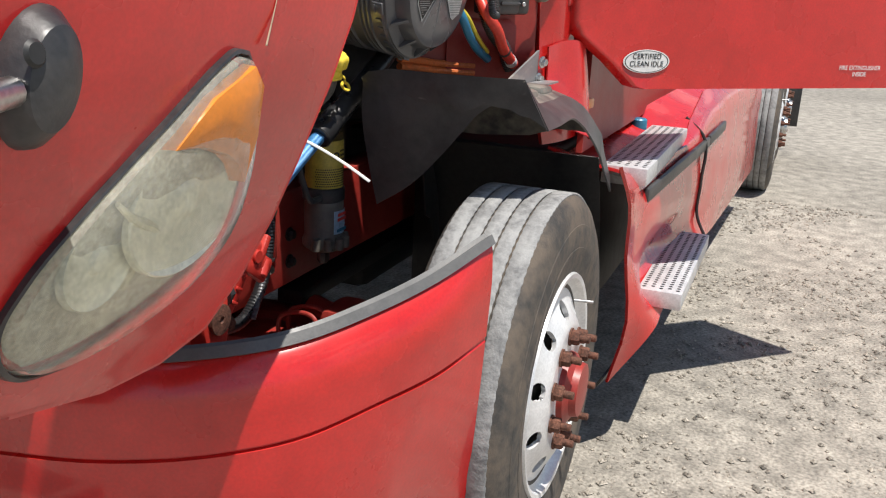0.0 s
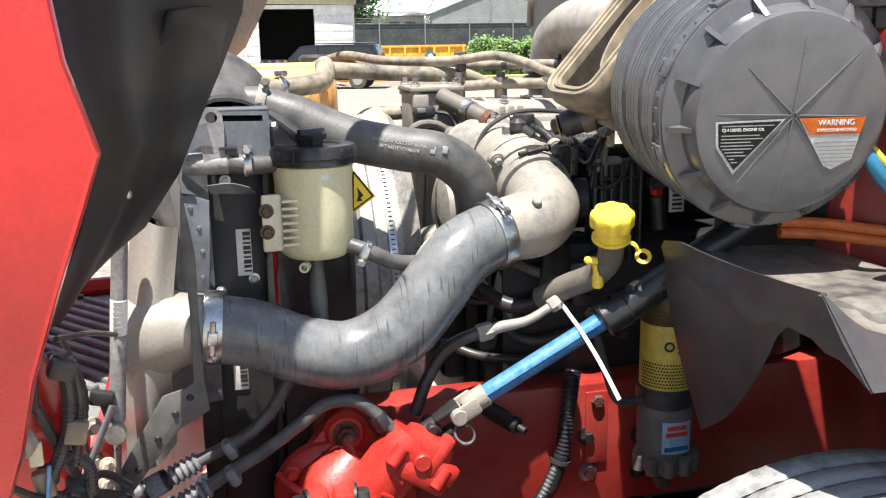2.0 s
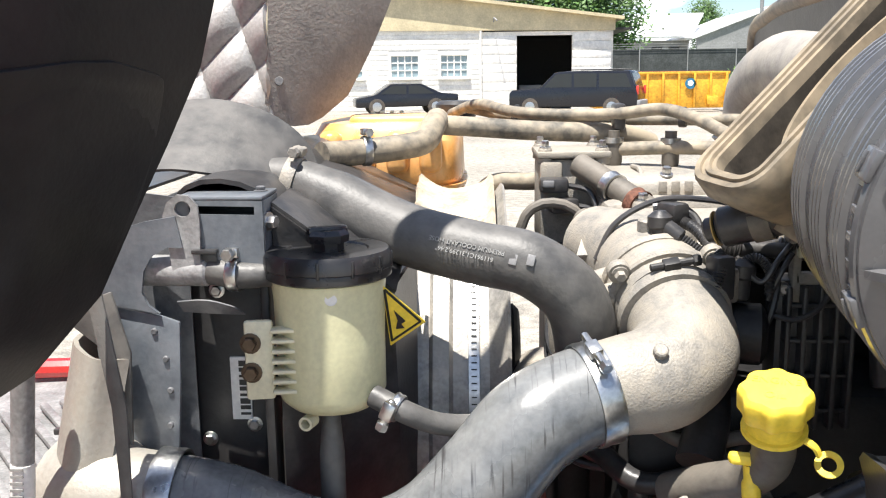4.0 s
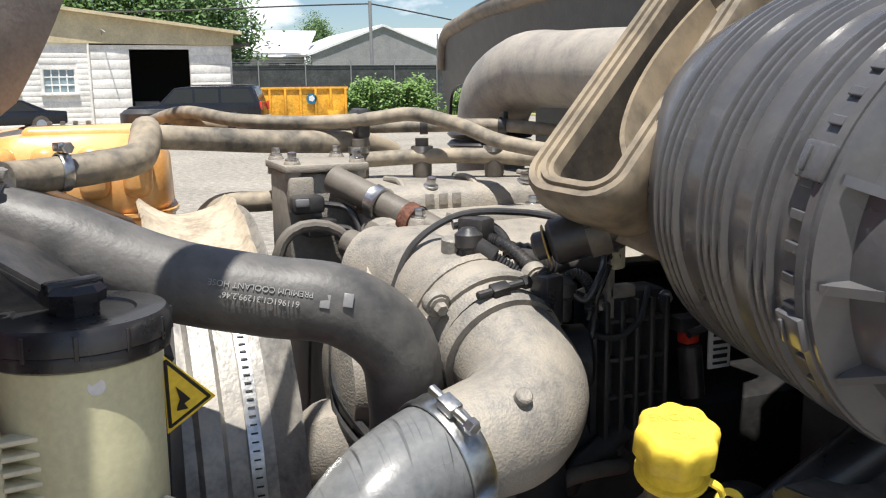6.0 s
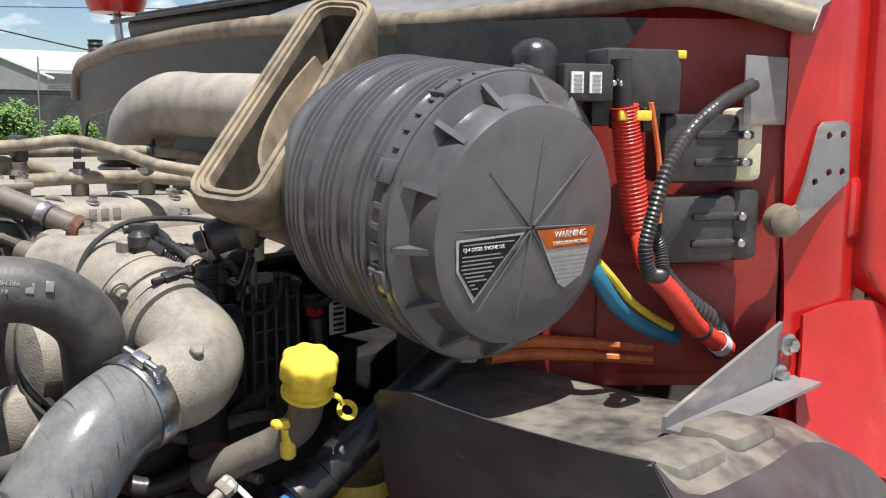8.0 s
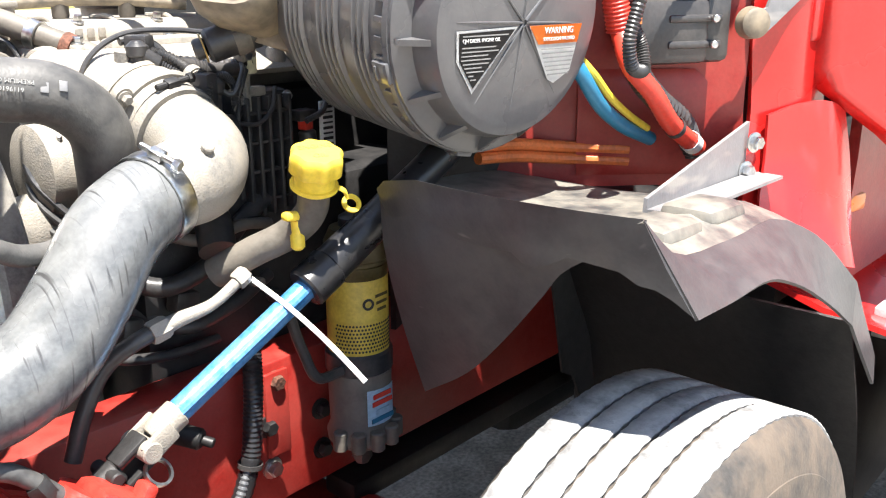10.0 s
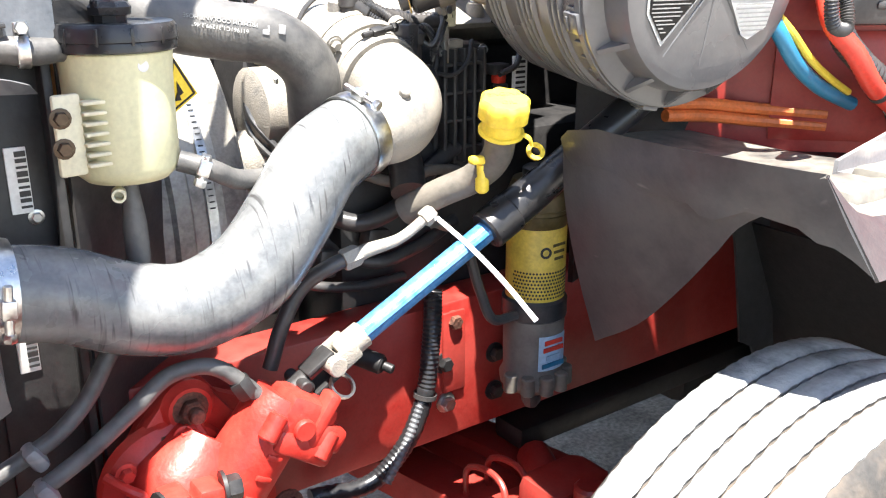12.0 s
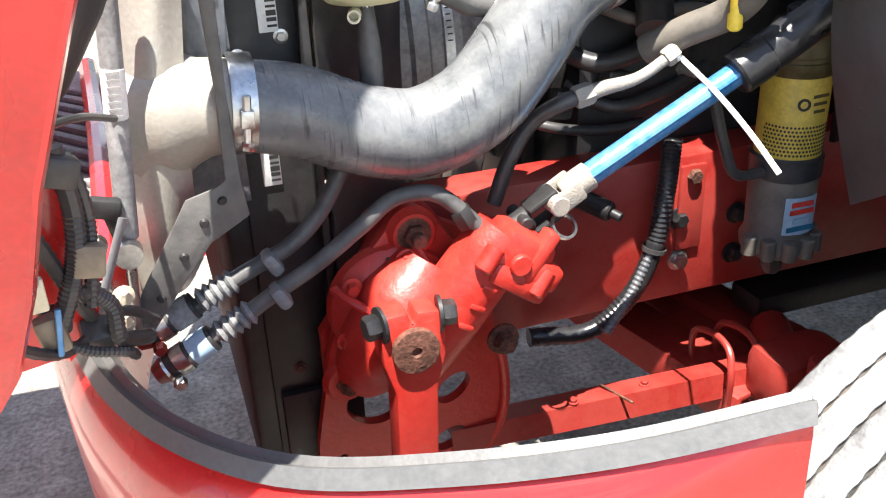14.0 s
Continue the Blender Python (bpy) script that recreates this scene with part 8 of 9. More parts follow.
    part("fairing_top", sheet([[(0.56, 0.25, 1.04), (0.66, 0.24, 1.02), (0.74, 0.24, 0.99), (1.75, 0.2, 0.99), (1.85, 0.2, 1.05), (4.6, 0.1, 1.02)], [(0.56, 0.15, 1.01), (0.66, 0.13, 0.98), (0.74, 0.125, 0.955), (1.75, 0.10, 0.955), (1.85, 0.10, 1.0), (4.6, 0.0, 0.98)], [(0.56, 0.01, 0.99), (0.66, 0.02, 0.965), (0.74, 0.02, 0.94), (1.75, -0.03, 0.94), (1.85, -0.02, 0.975), (4.6, -0.15, 0.95)]], 0.01), RED, th)
    part("cab_side", sheet([[(0.72, 0.20, 1.0), (2.0, 0.18, 1.0), (4.2, 0.12, 1.0)], [(0.75, 0.20, 1.25), (2.0, 0.18, 1.25), (4.2, 0.12, 1.25)], [(0.9, 0.24, 2.7), (2.0, 0.22, 2.7), (4.2, 0.2, 2.7)]], 0.02), RED_DIRTY_SHADE, th)
    for (x0, x1, y0, y1, z, nm) in ((0.745, 1.73, -0.035, 0.115, 0.972, "upper_step"), (0.815, 1.66, -0.185, -0.035, 0.548, "lower_step")):
        st = part(nm, join(box(((x0 + x1) / 2, (y0 + y1) / 2, z - 0.035), (x1 - x0, y1 - y0, 0.06), 0.004)), STEPALU, th, "punched bright steel step")
        k = 0
        for i in range(32):
            for j in range(5):
                x, y = x0 + 0.03 + (i + 0.5 * (j % 2)) * (x1 - x0 - 0.07) / 31, y0 + 0.018 + j * (y1 - y0 - 0.036) / 4
                part("tread_cup", lathe([(0.0072, 0), (0.0068, 0.0012), (0.002, 0.0012)], (x, y, z - 0.0055), (0, 0, 1), 8), BLACK_DEEP, st)
    part("trim_strip", box((1.42, -0.064, 0.868), (1.25, 0.02, 0.05), 0.008, rz(-3)), BLACK, th, "black rub strip")
    part("under_skirt", sheet([[(0.62, 0.02, 0.28), (0.9, -0.10, 0.47), (2.6, -0.10, 0.47)], [(0.66, 0.05, 0.22), (0.95, -0.02, 0.25), (2.6, -0.02, 0.25)]], 0.008), BLACK, th)
    part("panel_seam", tube([(1.93, 0.0, 0.985), (1.94, -0.083, 0.91), (1.94, -0.097, 0.70), (1.94, -0.10, 0.55), (1.94, -0.15, 0.45)], 0.007, 8), BLACK_DEEP, th)
    part("trim_strip", box((2.35, -0.105, 0.87), (0.55, 0.02, 0.05), 0.008, rz(-2)), BLACK, th)
    part("fuel_cap", rod((1.62, 0.15, 0.95), (1.62, 0.15, 1.005), 0.032, 18), BLUEWIRE, th, "blue filler cap")
    part("mud_flap", box((7.5, -0.2, 0.65), (0.02, 0.5, 0.8), 0.004), BLACK, th)
    lamp = part("marker_lamp", box((0.77, 0.185, 1.155), (0.07, 0.02, 0.035), 0.008, rz(-10)), AMBER, th, "amber side marker lamp")
    # cowl and windshield
    lip = [(0.45, 0.25, 1.79), (0.36, 0.40, 1.835), (0.30, 0.60, 1.818), (0.28, 0.90, 1.815), (0.26, 1.30, 1.838), (0.26, 1.80, 1.835), (0.28, 2.20, 1.81), (0.30, 2.38, 1.77), (0.31, 2.42, 1.70)]
    part("cowl_lip", tube(lip, 0.022, 12), TANPLASTIC, th, "dusty cowl seal lip")
    rows = [[Vector(p) + Vector((0.0, 0, -0.015)) for p in lip], [Vector(p) + Vector((0.03, 0, 0.024)) for p in lip], [Vector(p) + Vector((0.13, 0, 0.062)) for p in lip], [Vector(p) + Vector((0.27, 0, 0.105)) for p in lip]]
    part("cowl_panel", sheet(rows, 0.008, smooth_u=4), COWLGREY, th, "grey plastic cowl panel")
    rows = [[Vector(p) + Vector((0.0, 0, -0.01)) for p in lip[2:]], [Vector(p) + Vector((0.02, 0, -0.15)) for p in lip[2:]]]
    pl = part("plenum_cover", join(box((0.36, 1.72, 1.885), (0.16, 0.62, 0.055), 0.012, rz(0, 0, -12)), box((0.335, 1.72, 1.912), (0.19, 0.66, 0.012), 0.004, rz(0, 0, -12))), BLACK, th, "black plastic plenum cover on the cowl")
    for k in range(5):
        part("cover_rib", box((0.335, 1.50 + 0.11 * k, 1.921), (0.15, 0.012, 0.010), 0.003, rz(0, 0, -12)), BLACK, pl)
    part("cowl_end", box((0.52, 0.285, 1.945), (0.20, 0.09, 0.09), 0.02, rz(-20)), BLACK, th, "black cowl end cover")
    part("cowl_front", sheet(rows, 0.008, smooth_u=4), LINER, th)
    part("windshield", sheet([[(0.60, 0.45, 1.96), (0.52, 1.25, 1.975), (0.60, 2.05, 1.96)], [(0.95, 0.50, 2.6), (0.88, 1.25, 2.62), (0.95, 2.0, 2.6)]], 0.006, smooth_u=6), WINDSHIELD, th, "dark reflecting windshield")
    part("windshield_frame", tube([(0.60, 2.07, 1.90), (0.78, 2.06, 2.25), (0.96, 2.02, 2.62)], 0.035, 10), RED, th)
    part("windshield_frame", tube([(0.60, 0.43, 1.90), (0.78, 0.44, 2.25), (0.96, 0.48, 2.62)], 0.035, 10), RED, th)
    part("roof", sheet([[(0.95, 0.3, 2.62), (0.9, 1.25, 2.66), (0.95, 2.2, 2.62)], [(1.6, 0.25, 3.1), (1.6, 1.25, 3.2), (1.6, 2.25, 3.1)], [(4.2, 0.2, 3.4), (4.2, 1.25, 3.5), (4.2, 2.3, 3.4)]], 0.02, smooth_u=4), RED, th)
    part("cab_far_side", sheet([[(0.62, 2.3, 0.5), (4.2, 2.35, 0.5)], [(0.9, 2.26, 2.65), (4.2, 2.3, 3.4)]], 0.02), RED, th)
    part("cab_back", sheet([[(4.2, 0.12, 0.6), (4.2, 2.35, 0.6)], [(4.2, 0.2, 3.4), (4.2, 2.3, 3.4)]], 0.02), RED, th)
    for y0, y1 in ((0.80, 1.45), (1.75, 1.1)):
        wp = part("wiper", tube([(0.48, y0, 1.985), (0.51, (y0 + y1) / 2, 2.01), (0.56, y1, 2.05)], [0.022, 0.012, 0.01], 10), BLACK, th, "black wiper arm")
        part("wiper_boss", lathe([(0.03, 0), (0.03, 0.03), (0.015, 0.04)], (0.48, y0, 1.955), (-0.5, -0.3, 0.6), 16), BLACK, wp)
        part("blade", tube([(0.53, y1 - 0.3, 2.02), (0.55, y1, 2.045), (0.58, y1 + 0.3, 2.08)], 0.012, 8), BLACK, wp)
    mir = part("mirror", sheet([[(0.53 + sx * math.cos(a), 2.6 + sy * math.sin(a), z) for a in [2 * math.pi * k / 20 for k in range(21)]] for z, sx, sy in ((1.975, 0.03, 0.03), (1.98, 0.085, 0.07), (2.02, 0.10, 0.085), (2.3, 0.105, 0.09), (2.42, 0.09, 0.08), (2.44, 0.03, 0.03))], 0), RED, th, "red mirror housing on a chrome arm")
    part("mirror_arm", tube([(0.53, 2.6, 1.98), (0.535, 2.58, 1.87), (0.56, 2.52, 1.80), (0.7, 2.35, 1.78)], 0.014, 12), STEEL, mir)
    return th


DOOR_U = Vector((0.70, -0.71, 0)).normalized()
DOOR_N = Vector((DOOR_U.y, -DOOR_U.x, 0)).normalized()
DOOR_P = Vector((0.784, 0.016, 1.302))
DOOR_TEXT = 0.91
WINDSHIELD = mat("dark windshield glass", (0.03, 0.045, 0.06), 0.06, 0, 0.1, 3, 0.0, coat=1.0)
cab()


# ---------------- fuse boxes and cables on the firewall ----------------
def fuse_boxes():
    rot = rz(-27)
    th = thing("fuse_box", "black relay box with white label and yellow tabs", "fuse box", "fuse boxes", at=(0.2, 0.42, 1.69))
    part("body", box((0.245, 0.42, 1.70), (0.12, 0.07, 0.09), 0.006, rot), BLACK, th)
    part("front", box((0.135, 0.43, 1.695), (0.075, 0.05, 0.05), 0.004, rot), BLACK, th)
    for k in range(2):
        lb = part("label", box((0.104 + 0.024 * k, 0.4135 - 0.0122 * k, 1.695), (0.018, 0.003, 0.028), 0, rot), WHITE, th, "white printed label")
        part("print_line", join(*[box((0.104 + 0.024 * k, 0.4115 - 0.0122 * k, 1.686 + 0.006 * i), (0.012, 0.002, 0.002), 0, rot) for i in range(4)]), GREYINK, lb, smooth=False)
    part("tab", box((0.20, 0.385, 1.652), (0.05, 0.01, 0.014), 0.002, rot), YELLOW, th, "yellow tab")
    part("tab", box((0.285, 0.37, 1.738), (0.014, 0.02, 0.012), 0.002, rot), YELLOW, th)
    part("rounded_cover", box((0.095, 0.48, 1.70), (0.06, 0.07, 0.11), 0.028, rot, 4), BLACK, th, "black rounded cover")
    for k in range(3):
        part("relay", box((0.165 + 0.036 * k, 0.425 - 0.018 * k, 1.655 - 0.004 * k), (0.028, 0.03, 0.035), 0.004, rot), BLACK_DEEP, th)
    for k in range(2):
        part("stud", rod((0.165 + 0.018 * k, 0.405, 1.695), (0.160 + 0.018 * k, 0.392, 1.695), 0.004), STEEL, th)
    for z, cream in ((1.605, True), (1.485, False)):
        fb = thing("fuse_box", "black junction box with cream end cap on the red firewall" if cream else "black ribbed junction box on the red firewall", "fuse box", "fuse boxes", at=(0.36, 0.37, z))
        part("body", box((0.34, 0.375, z), (0.13, 0.06, 0.10), 0.010, rot), BLACK, fb)
        part("end_cap", box((0.415, 0.335, z + 0.005), (0.05, 0.05, 0.11), 0.012, rot), CREAM if cream else BLACK, fb, "cream end cap" if cream else "")
        for k in (-1, 1):
            part("rib", box((0.36, 0.335, z + 0.02 * k), (0.10, 0.016, 0.012), 0.004, rot), BLACK, fb)
        for k in (-1, 1):
            part("bolt", rod((0.40, 0.325, z + 0.02 * k), (0.375, 0.305, z + 0.02 * k), 0.006), STEEL, fb)
    lp = thing("hinge_plate", "grey steel latch plate with holes and a round bumper", "latch plate", at=(0.6, 0.27, 1.55))
    part("plate", pierced([(-0.05, 0.0), (-0.014, -0.008), (-0.001, 0.001), (0.083, 0.064), (0.078, 0.15), (0.063, 0.157), (0.026, 0.155), (0.018, 0.147), (-0.003, 0.066), (-0.017, 0.03), (-0.045, 0.02)], [oval(x, z, 0.006, 0.006, n=12) for x, z in ((0.037, 0.134), (0.065, 0.136), (0.041, 0.078), (0.068, 0.079), (0.014, 0.064))], 0.006, (0.485, 0.262, 1.49), u=(0.926, -0.378, 0)), COWLGREY, lp)
    part("rubber_stop", lathe([(0.02, 0), (0.026, 0.004), (0.024, 0.026), (0.018, 0.03)], (0.447, 0.285, 1.497), (-0.6, -0.8, 0), 20), TANPLASTIC, lp)
    tag = thing("data_plate", "grey metal data plate on the red panel", "data plate", at=(0.42, 0.3, 1.69))
    part("plate", box((0.415, 0.30, 1.69), (0.10, 0.003, 0.10), 0.001, rz(-10)), COWLGREY, tag)


fuse_boxes()
cb = thing("battery_cables", "red and black corrugated cable looms by the firewall", "cable loom", at=(0.25, 0.35, 1.4))
part("red_loom", tube([(0.196, 0.40, 1.665), (0.207, 0.40, 1.617), (0.222, 0.40, 1.552), (0.235, 0.395, 1.49)], 0.021, 14, 20, wave=0.0025), REDTUBE, cb, "red corrugated loom")
part("red_cable", tube([(0.235, 0.395, 1.49), (0.215, 0.36, 1.44), (0.244, 0.34, 1.402), (0.312, 0.34, 1.346), (0.404, 0.335, 1.295)], 0.0155, 12, 14, wave=0.0008), REDTUBE, cb, "red battery cable")
part("cable_band", lathe([(0.0165, -0.01), (0.0175, -0.01), (0.0175, 0.01), (0.0165, 0.01)], (0.385, 0.337, 1.305), (0.8, 0, -0.45), 18, close=True), WHITE, cb)
part("cable_band", lathe([(0.0165, -0.005), (0.0175, -0.005), (0.0175, 0.005), (0.0165, 0.005)], (0.33, 0.34, 1.336), (0.8, 0, -0.5), 18, close=True), BLACK, cb)
part("black_loom", tube([(0.374, 0.30, 1.698), (0.278, 0.305, 1.664), (0.207, 0.31, 1.622), (0.161, 0.31, 1.575), (0.144, 0.315, 1.524), (0.136, 0.32, 1.48), (0.15, 0.32, 1.445), (0.18, 0.32, 1.44), (0.19, 0.33, 1.47), (0.18, 0.34, 1.50)], 0.0105, 12, 16, wave=0.0018), BLACK, cb, "black corrugated loom")
part("black_loom", tube([(0.23, 0.38, 1.47), (0.26, 0.37, 1.42), (0.32, 0.37, 1.38), (0.40, 0.36, 1.33), (0.44, 0.36, 1.28)], 0.02, 12, 16, wave=0.002), BLACK, cb)
part("sleeve", tube([(0.185, 0.40, 1.73), (0.190, 0.40, 1.69), (0.198, 0.40, 1.655)], 0.014, 12), BLACK, cb)
part("tan_wire", tube([(0.225, 0.375, 1.67), (0.245, 0.37, 1.58), (0.25, 0.37, 1.50)], 0.004, 8), ORANGEWIRE, cb)
al = thing("air_lines", "blue and yellow air lines tied together", "air lines", at=(0.15, 0.42, 1.35))
part("blue_line", tube([(0.14, 0.42, 1.46), (0.156, 0.405, 1.425), (0.192, 0.40, 1.385), (0.253, 0.40, 1.348), (0.36, 0.40, 1.308)], 0.012, 12), BLUEWIRE, al, "blue air line")
part("yellow_line", tube([(0.155, 0.42, 1.46), (0.172, 0.398, 1.43), (0.206, 0.39, 1.395), (0.262, 0.39, 1.362), (0.33, 0.39, 1.33)], 0.006, 10), YELLOWWIRE, al, "yellow air line")
oc = thing("orange_cables", "orange battery cables under the air cleaner", "cables", at=(0.1, 0.6, 1.27))
for k in range(2):
    part("cable", tube([(0.10, 0.56, 1.312 - 0.02 * k), (0.175, 0.55, 1.306 - 0.02 * k), (0.27, 0.52, 1.293 - 0.02 * k), (0.36, 0.44, 1.285 - 0.02 * k)], 0.010, 10), ORANGEWIRE, oc)

# ---------------- intake pipe to the turbo ----------------
ip = thing("intake_pipe", "fat dusty grey intake pipe bending down to the turbo", "intake pipe", at=(0, 1.5, 1.6))
part("pipe_body", tube([(0.10, 0.85, 1.65), (0.08, 1.05, 1.66), (0.07, 1.28, 1.668), (0.065, 1.43, 1.665), (0.06, 1.53, 1.62), (0.06, 1.56, 1.56), (0.06, 1.56, 1.45)], [0.062, 0.062, 0.062, 0.068, 0.070, 0.066, 0.066], 32), PIPEGREY, ip)
for z in (1.555, 1.535, 1.515):
    part("bellows_ring", lathe([(0.077, -0.008), (0.085, 0), (0.077, 0.008)], (0.06, 1.56, z), (0, 0, 1), 28), BLACK, ip)


# ---------------- far lot ----------------
def paint(name, col, rough=0.6, var=0.12, scale=1.2, bump=0.05):
    return mat(name, col, rough, 0, var, scale, bump, fine=12)


WALLWHITE = paint("white painted block", (0.80, 0.78, 0.73))
BEIGE = paint("beige fascia", (0.55, 0.47, 0.30))
# near black, holds the shade inside the buildings in its colour
SHADEIN = paint("interior shade painted dark", (0.03, 0.03, 0.03))
ROOFWHITE = paint("white metal roof", (0.85, 0.85, 0.85), 0.4)
BARN = paint("grey barn siding", (0.28, 0.28, 0.28))
DUMP = paint("yellow dumpster paint", (0.72, 0.36, 0.03), 0.5, 0.25)
CARBLACK = paint("black car paint", (0.012, 0.013, 0.018), 0.2, 0.05)
GLASSDARK = mat("dark car glass", (0.02, 0.025, 0.03), 0.08, 0, 0.05, 3, 0)
PANE = mat("window pane", (0.25, 0.33, 0.36), 0.12, 0, 0.2, 2, 0)
GRASSM = paint("grass", (0.10, 0.14, 0.04), 0.9, 0.4, 2)
LEAF = mat("leaf green", (0.07, 0.14, 0.03), 0.6, 0, 0.5, 1.5, 0.1, fine=9)
LEAF2 = mat("bush green", (0.13, 0.23, 0.05), 0.6, 0, 0.4, 2.5, 0.1, fine=9)
BARK = paint("bark", (0.12, 0.09, 0.07), 0.9, 0.3, 4)
MESHBLACK = paint("dark fence screen", (0.06, 0.065, 0.065), 0.8, 0.3, 1)


def workshop():
    th = thing("workshop", "white block workshop with open garage door and low gable roof", "building", at=(-6, 46, 0))
    y = 46
    def wallbox(x0, x1, z0, z1):
        return box(((x0 + x1) / 2, y + 0.15, (z0 + z1) / 2), (x1 - x0, 0.3, z1 - z0), 0)
    wins = [(-7.4, -6.0), (-4.57, -3.18), (-2.06, -0.72)]
    bms = [wallbox(4.51, 6.42, 0, 3.85), wallbox(1.75, 4.51, 3.66, 3.85), wallbox(0.0, 1.75, 0, 3.85), wallbox(-16, 0.0, 2.75, 4.1), wallbox(-16, 0.0, 0, 1.66)]
    xs = [-16] + [v for w in wins for v in w] + [0.0]
    for a, b in zip(xs[::2], xs[1::2]):
        bms.append(wallbox(a, b, 1.66, 2.75))
    part("front_wall", join(*bms), WALLWHITE, th, "white painted block wall", smooth=False)
    for k in range(9):
        part("siding_board", box((5.47, y - 0.02, 0.2 + k * 0.42), (1.9, 0.03, 0.40), 0.008), WALLWHITE, th)
    for k in range(8):
        part("siding_board", box((0.87, y - 0.02, 0.25 + k * 0.45), (1.72, 0.03, 0.43), 0.008), WALLWHITE, th)
    for k in range(16):
        z = 0.13 + k * 0.25
        for a, b in ([(-16, 0.0)] if not 1.5 < z < 2.9 else [(-16, -7.5), (-5.9, -4.7), (-3.05, -2.2), (-0.6, 0.0)]):
            part("block_course", box(((a + b) / 2, y - 0.008, z), (b - a, 0.03, 0.235), 0.006), WALLWHITE, th)
    part("gable_fascia", prism([(-16, 4.1), (6.6, 3.85), (6.6, 4.5), (-5, 6.0), (-16, 7.2)], 0.35, (0, y + 0.2, 0)), BEIGE, th, "beige gable boards", smooth=False)
    part("roof", sheet([[(7.0, y - 0.5, 4.5), (7.0, y + 22, 4.5)], [(-5, y - 0.5, 6.05), (-5, y + 22, 6.05)], [(-17, y - 0.5, 7.3), (-17, y + 22, 7.3)]], 0.15), BEIGE, th)
    # inner faces painted dark for the shade behind the garage door
    part("inner_wall", box((1.0, y + 9, 2.0), (13, 0.2, 4), 0), SHADEIN, th, "workshop inside painted dark as shade", smooth=False)
    part("inner_ceiling", box((1.0, y + 4.7, 3.95), (13, 8.8, 0.1), 0), SHADEIN, th, smooth=False)
    part("side_wall", box((6.42, y + 10.3, 2.2), (0.3, 20, 4.4), 0), WALLWHITE, th, smooth=False)
    part("inner_side", box((0.2, y + 4.7, 2.0), (0.2, 8.8, 3.9), 0), SHADEIN, th, smooth=False)
    part("workbench", box((2.6, y + 3, 0.6), (1.2, 0.8, 1.2), 0.05), BARN, th)
    part("downpipe", rod((-0.05, y - 0.08, 0), (-0.05, y - 0.08, 4.0), 0.06), WALLWHITE, th)
    part("lamp_arm", tube([(0.6, y, 4.25), (0.6, y - 0.5, 4.5), (0.75, y - 0.9, 4.35)], 0.03, 8), BARN, th)
    for a, b in wins:
        w = part("window", box(((a + b) / 2, y + 0.12, 2.205), (b - a, 0.04, 1.09), 0), PANE, th, "small paned window", smooth=False)
        for k in range(5):
            part("glazing_bar", box((a + (b - a) * k / 4, y + 0.09, 2.205), (0.06, 0.05, 1.09), 0.01), WALLWHITE, w)
        for k in range(4):
            part("glazing_bar", box(((a + b) / 2, y + 0.085, 1.66 + 1.09 * k / 3), (b - a, 0.05, 0.06), 0.01), WALLWHITE, w)
        part("sill", box(((a + b) / 2, y - 0.08, 1.60), (b - a + 0.3, 0.2, 0.12), 0.02), WALLWHITE, w)
    return th


workshop()


def barn():
    th = thing("metal_barn", "grey gabled barn with white metal roof", "building", at=(27, 85, 0))
    part("gable_wall", prism([(20, 0), (33.4, 0), (33.4, 5.2), (27, 7.5), (20, 5.0)], 0.3, (0, 85, 0)), BARN, th, smooth=False)
    part("roof", sheet([[(19.5, 84.5, 4.95), (19.5, 105, 4.95)], [(27, 84.5, 7.75), (27, 105, 7.75)], [(34, 84.5, 5.1), (34, 105, 5.1)]], 0.2), ROOFWHITE, th)
    part("wing_wall", box((8.0, 88, 2.4), (24, 0.3, 4.8), 0), BARN, th, smooth=False)
    part("wing_roof", sheet([[(-6, 87, 4.85), (20, 87, 5.0)], [(-6, 99, 7.6), (24, 99, 7.8)]], 0.2), ROOFWHITE, th)
    part("wing_wall", box((45, 92, 2.5), (24, 0.3, 6.6), 0), BARN, th, smooth=False)
    part("wing_roof", sheet([[(32, 91, 5.9), (70, 91, 6.2)], [(32, 103, 8.4), (70, 103, 8.8)]], 0.2), ROOFWHITE, th)
    # flat dark plates painted as the shade in the barn openings
    for x in (17, 18.6, 29.3, 30.4):
        part("opening", box((x, 84.9 if x > 20 else 87.8, 3.1 if x < 20 else 4.0), (1.0 if x < 20 else 0.7, 0.1, 2.2), 0), SHADEIN, th, smooth=False)


barn()


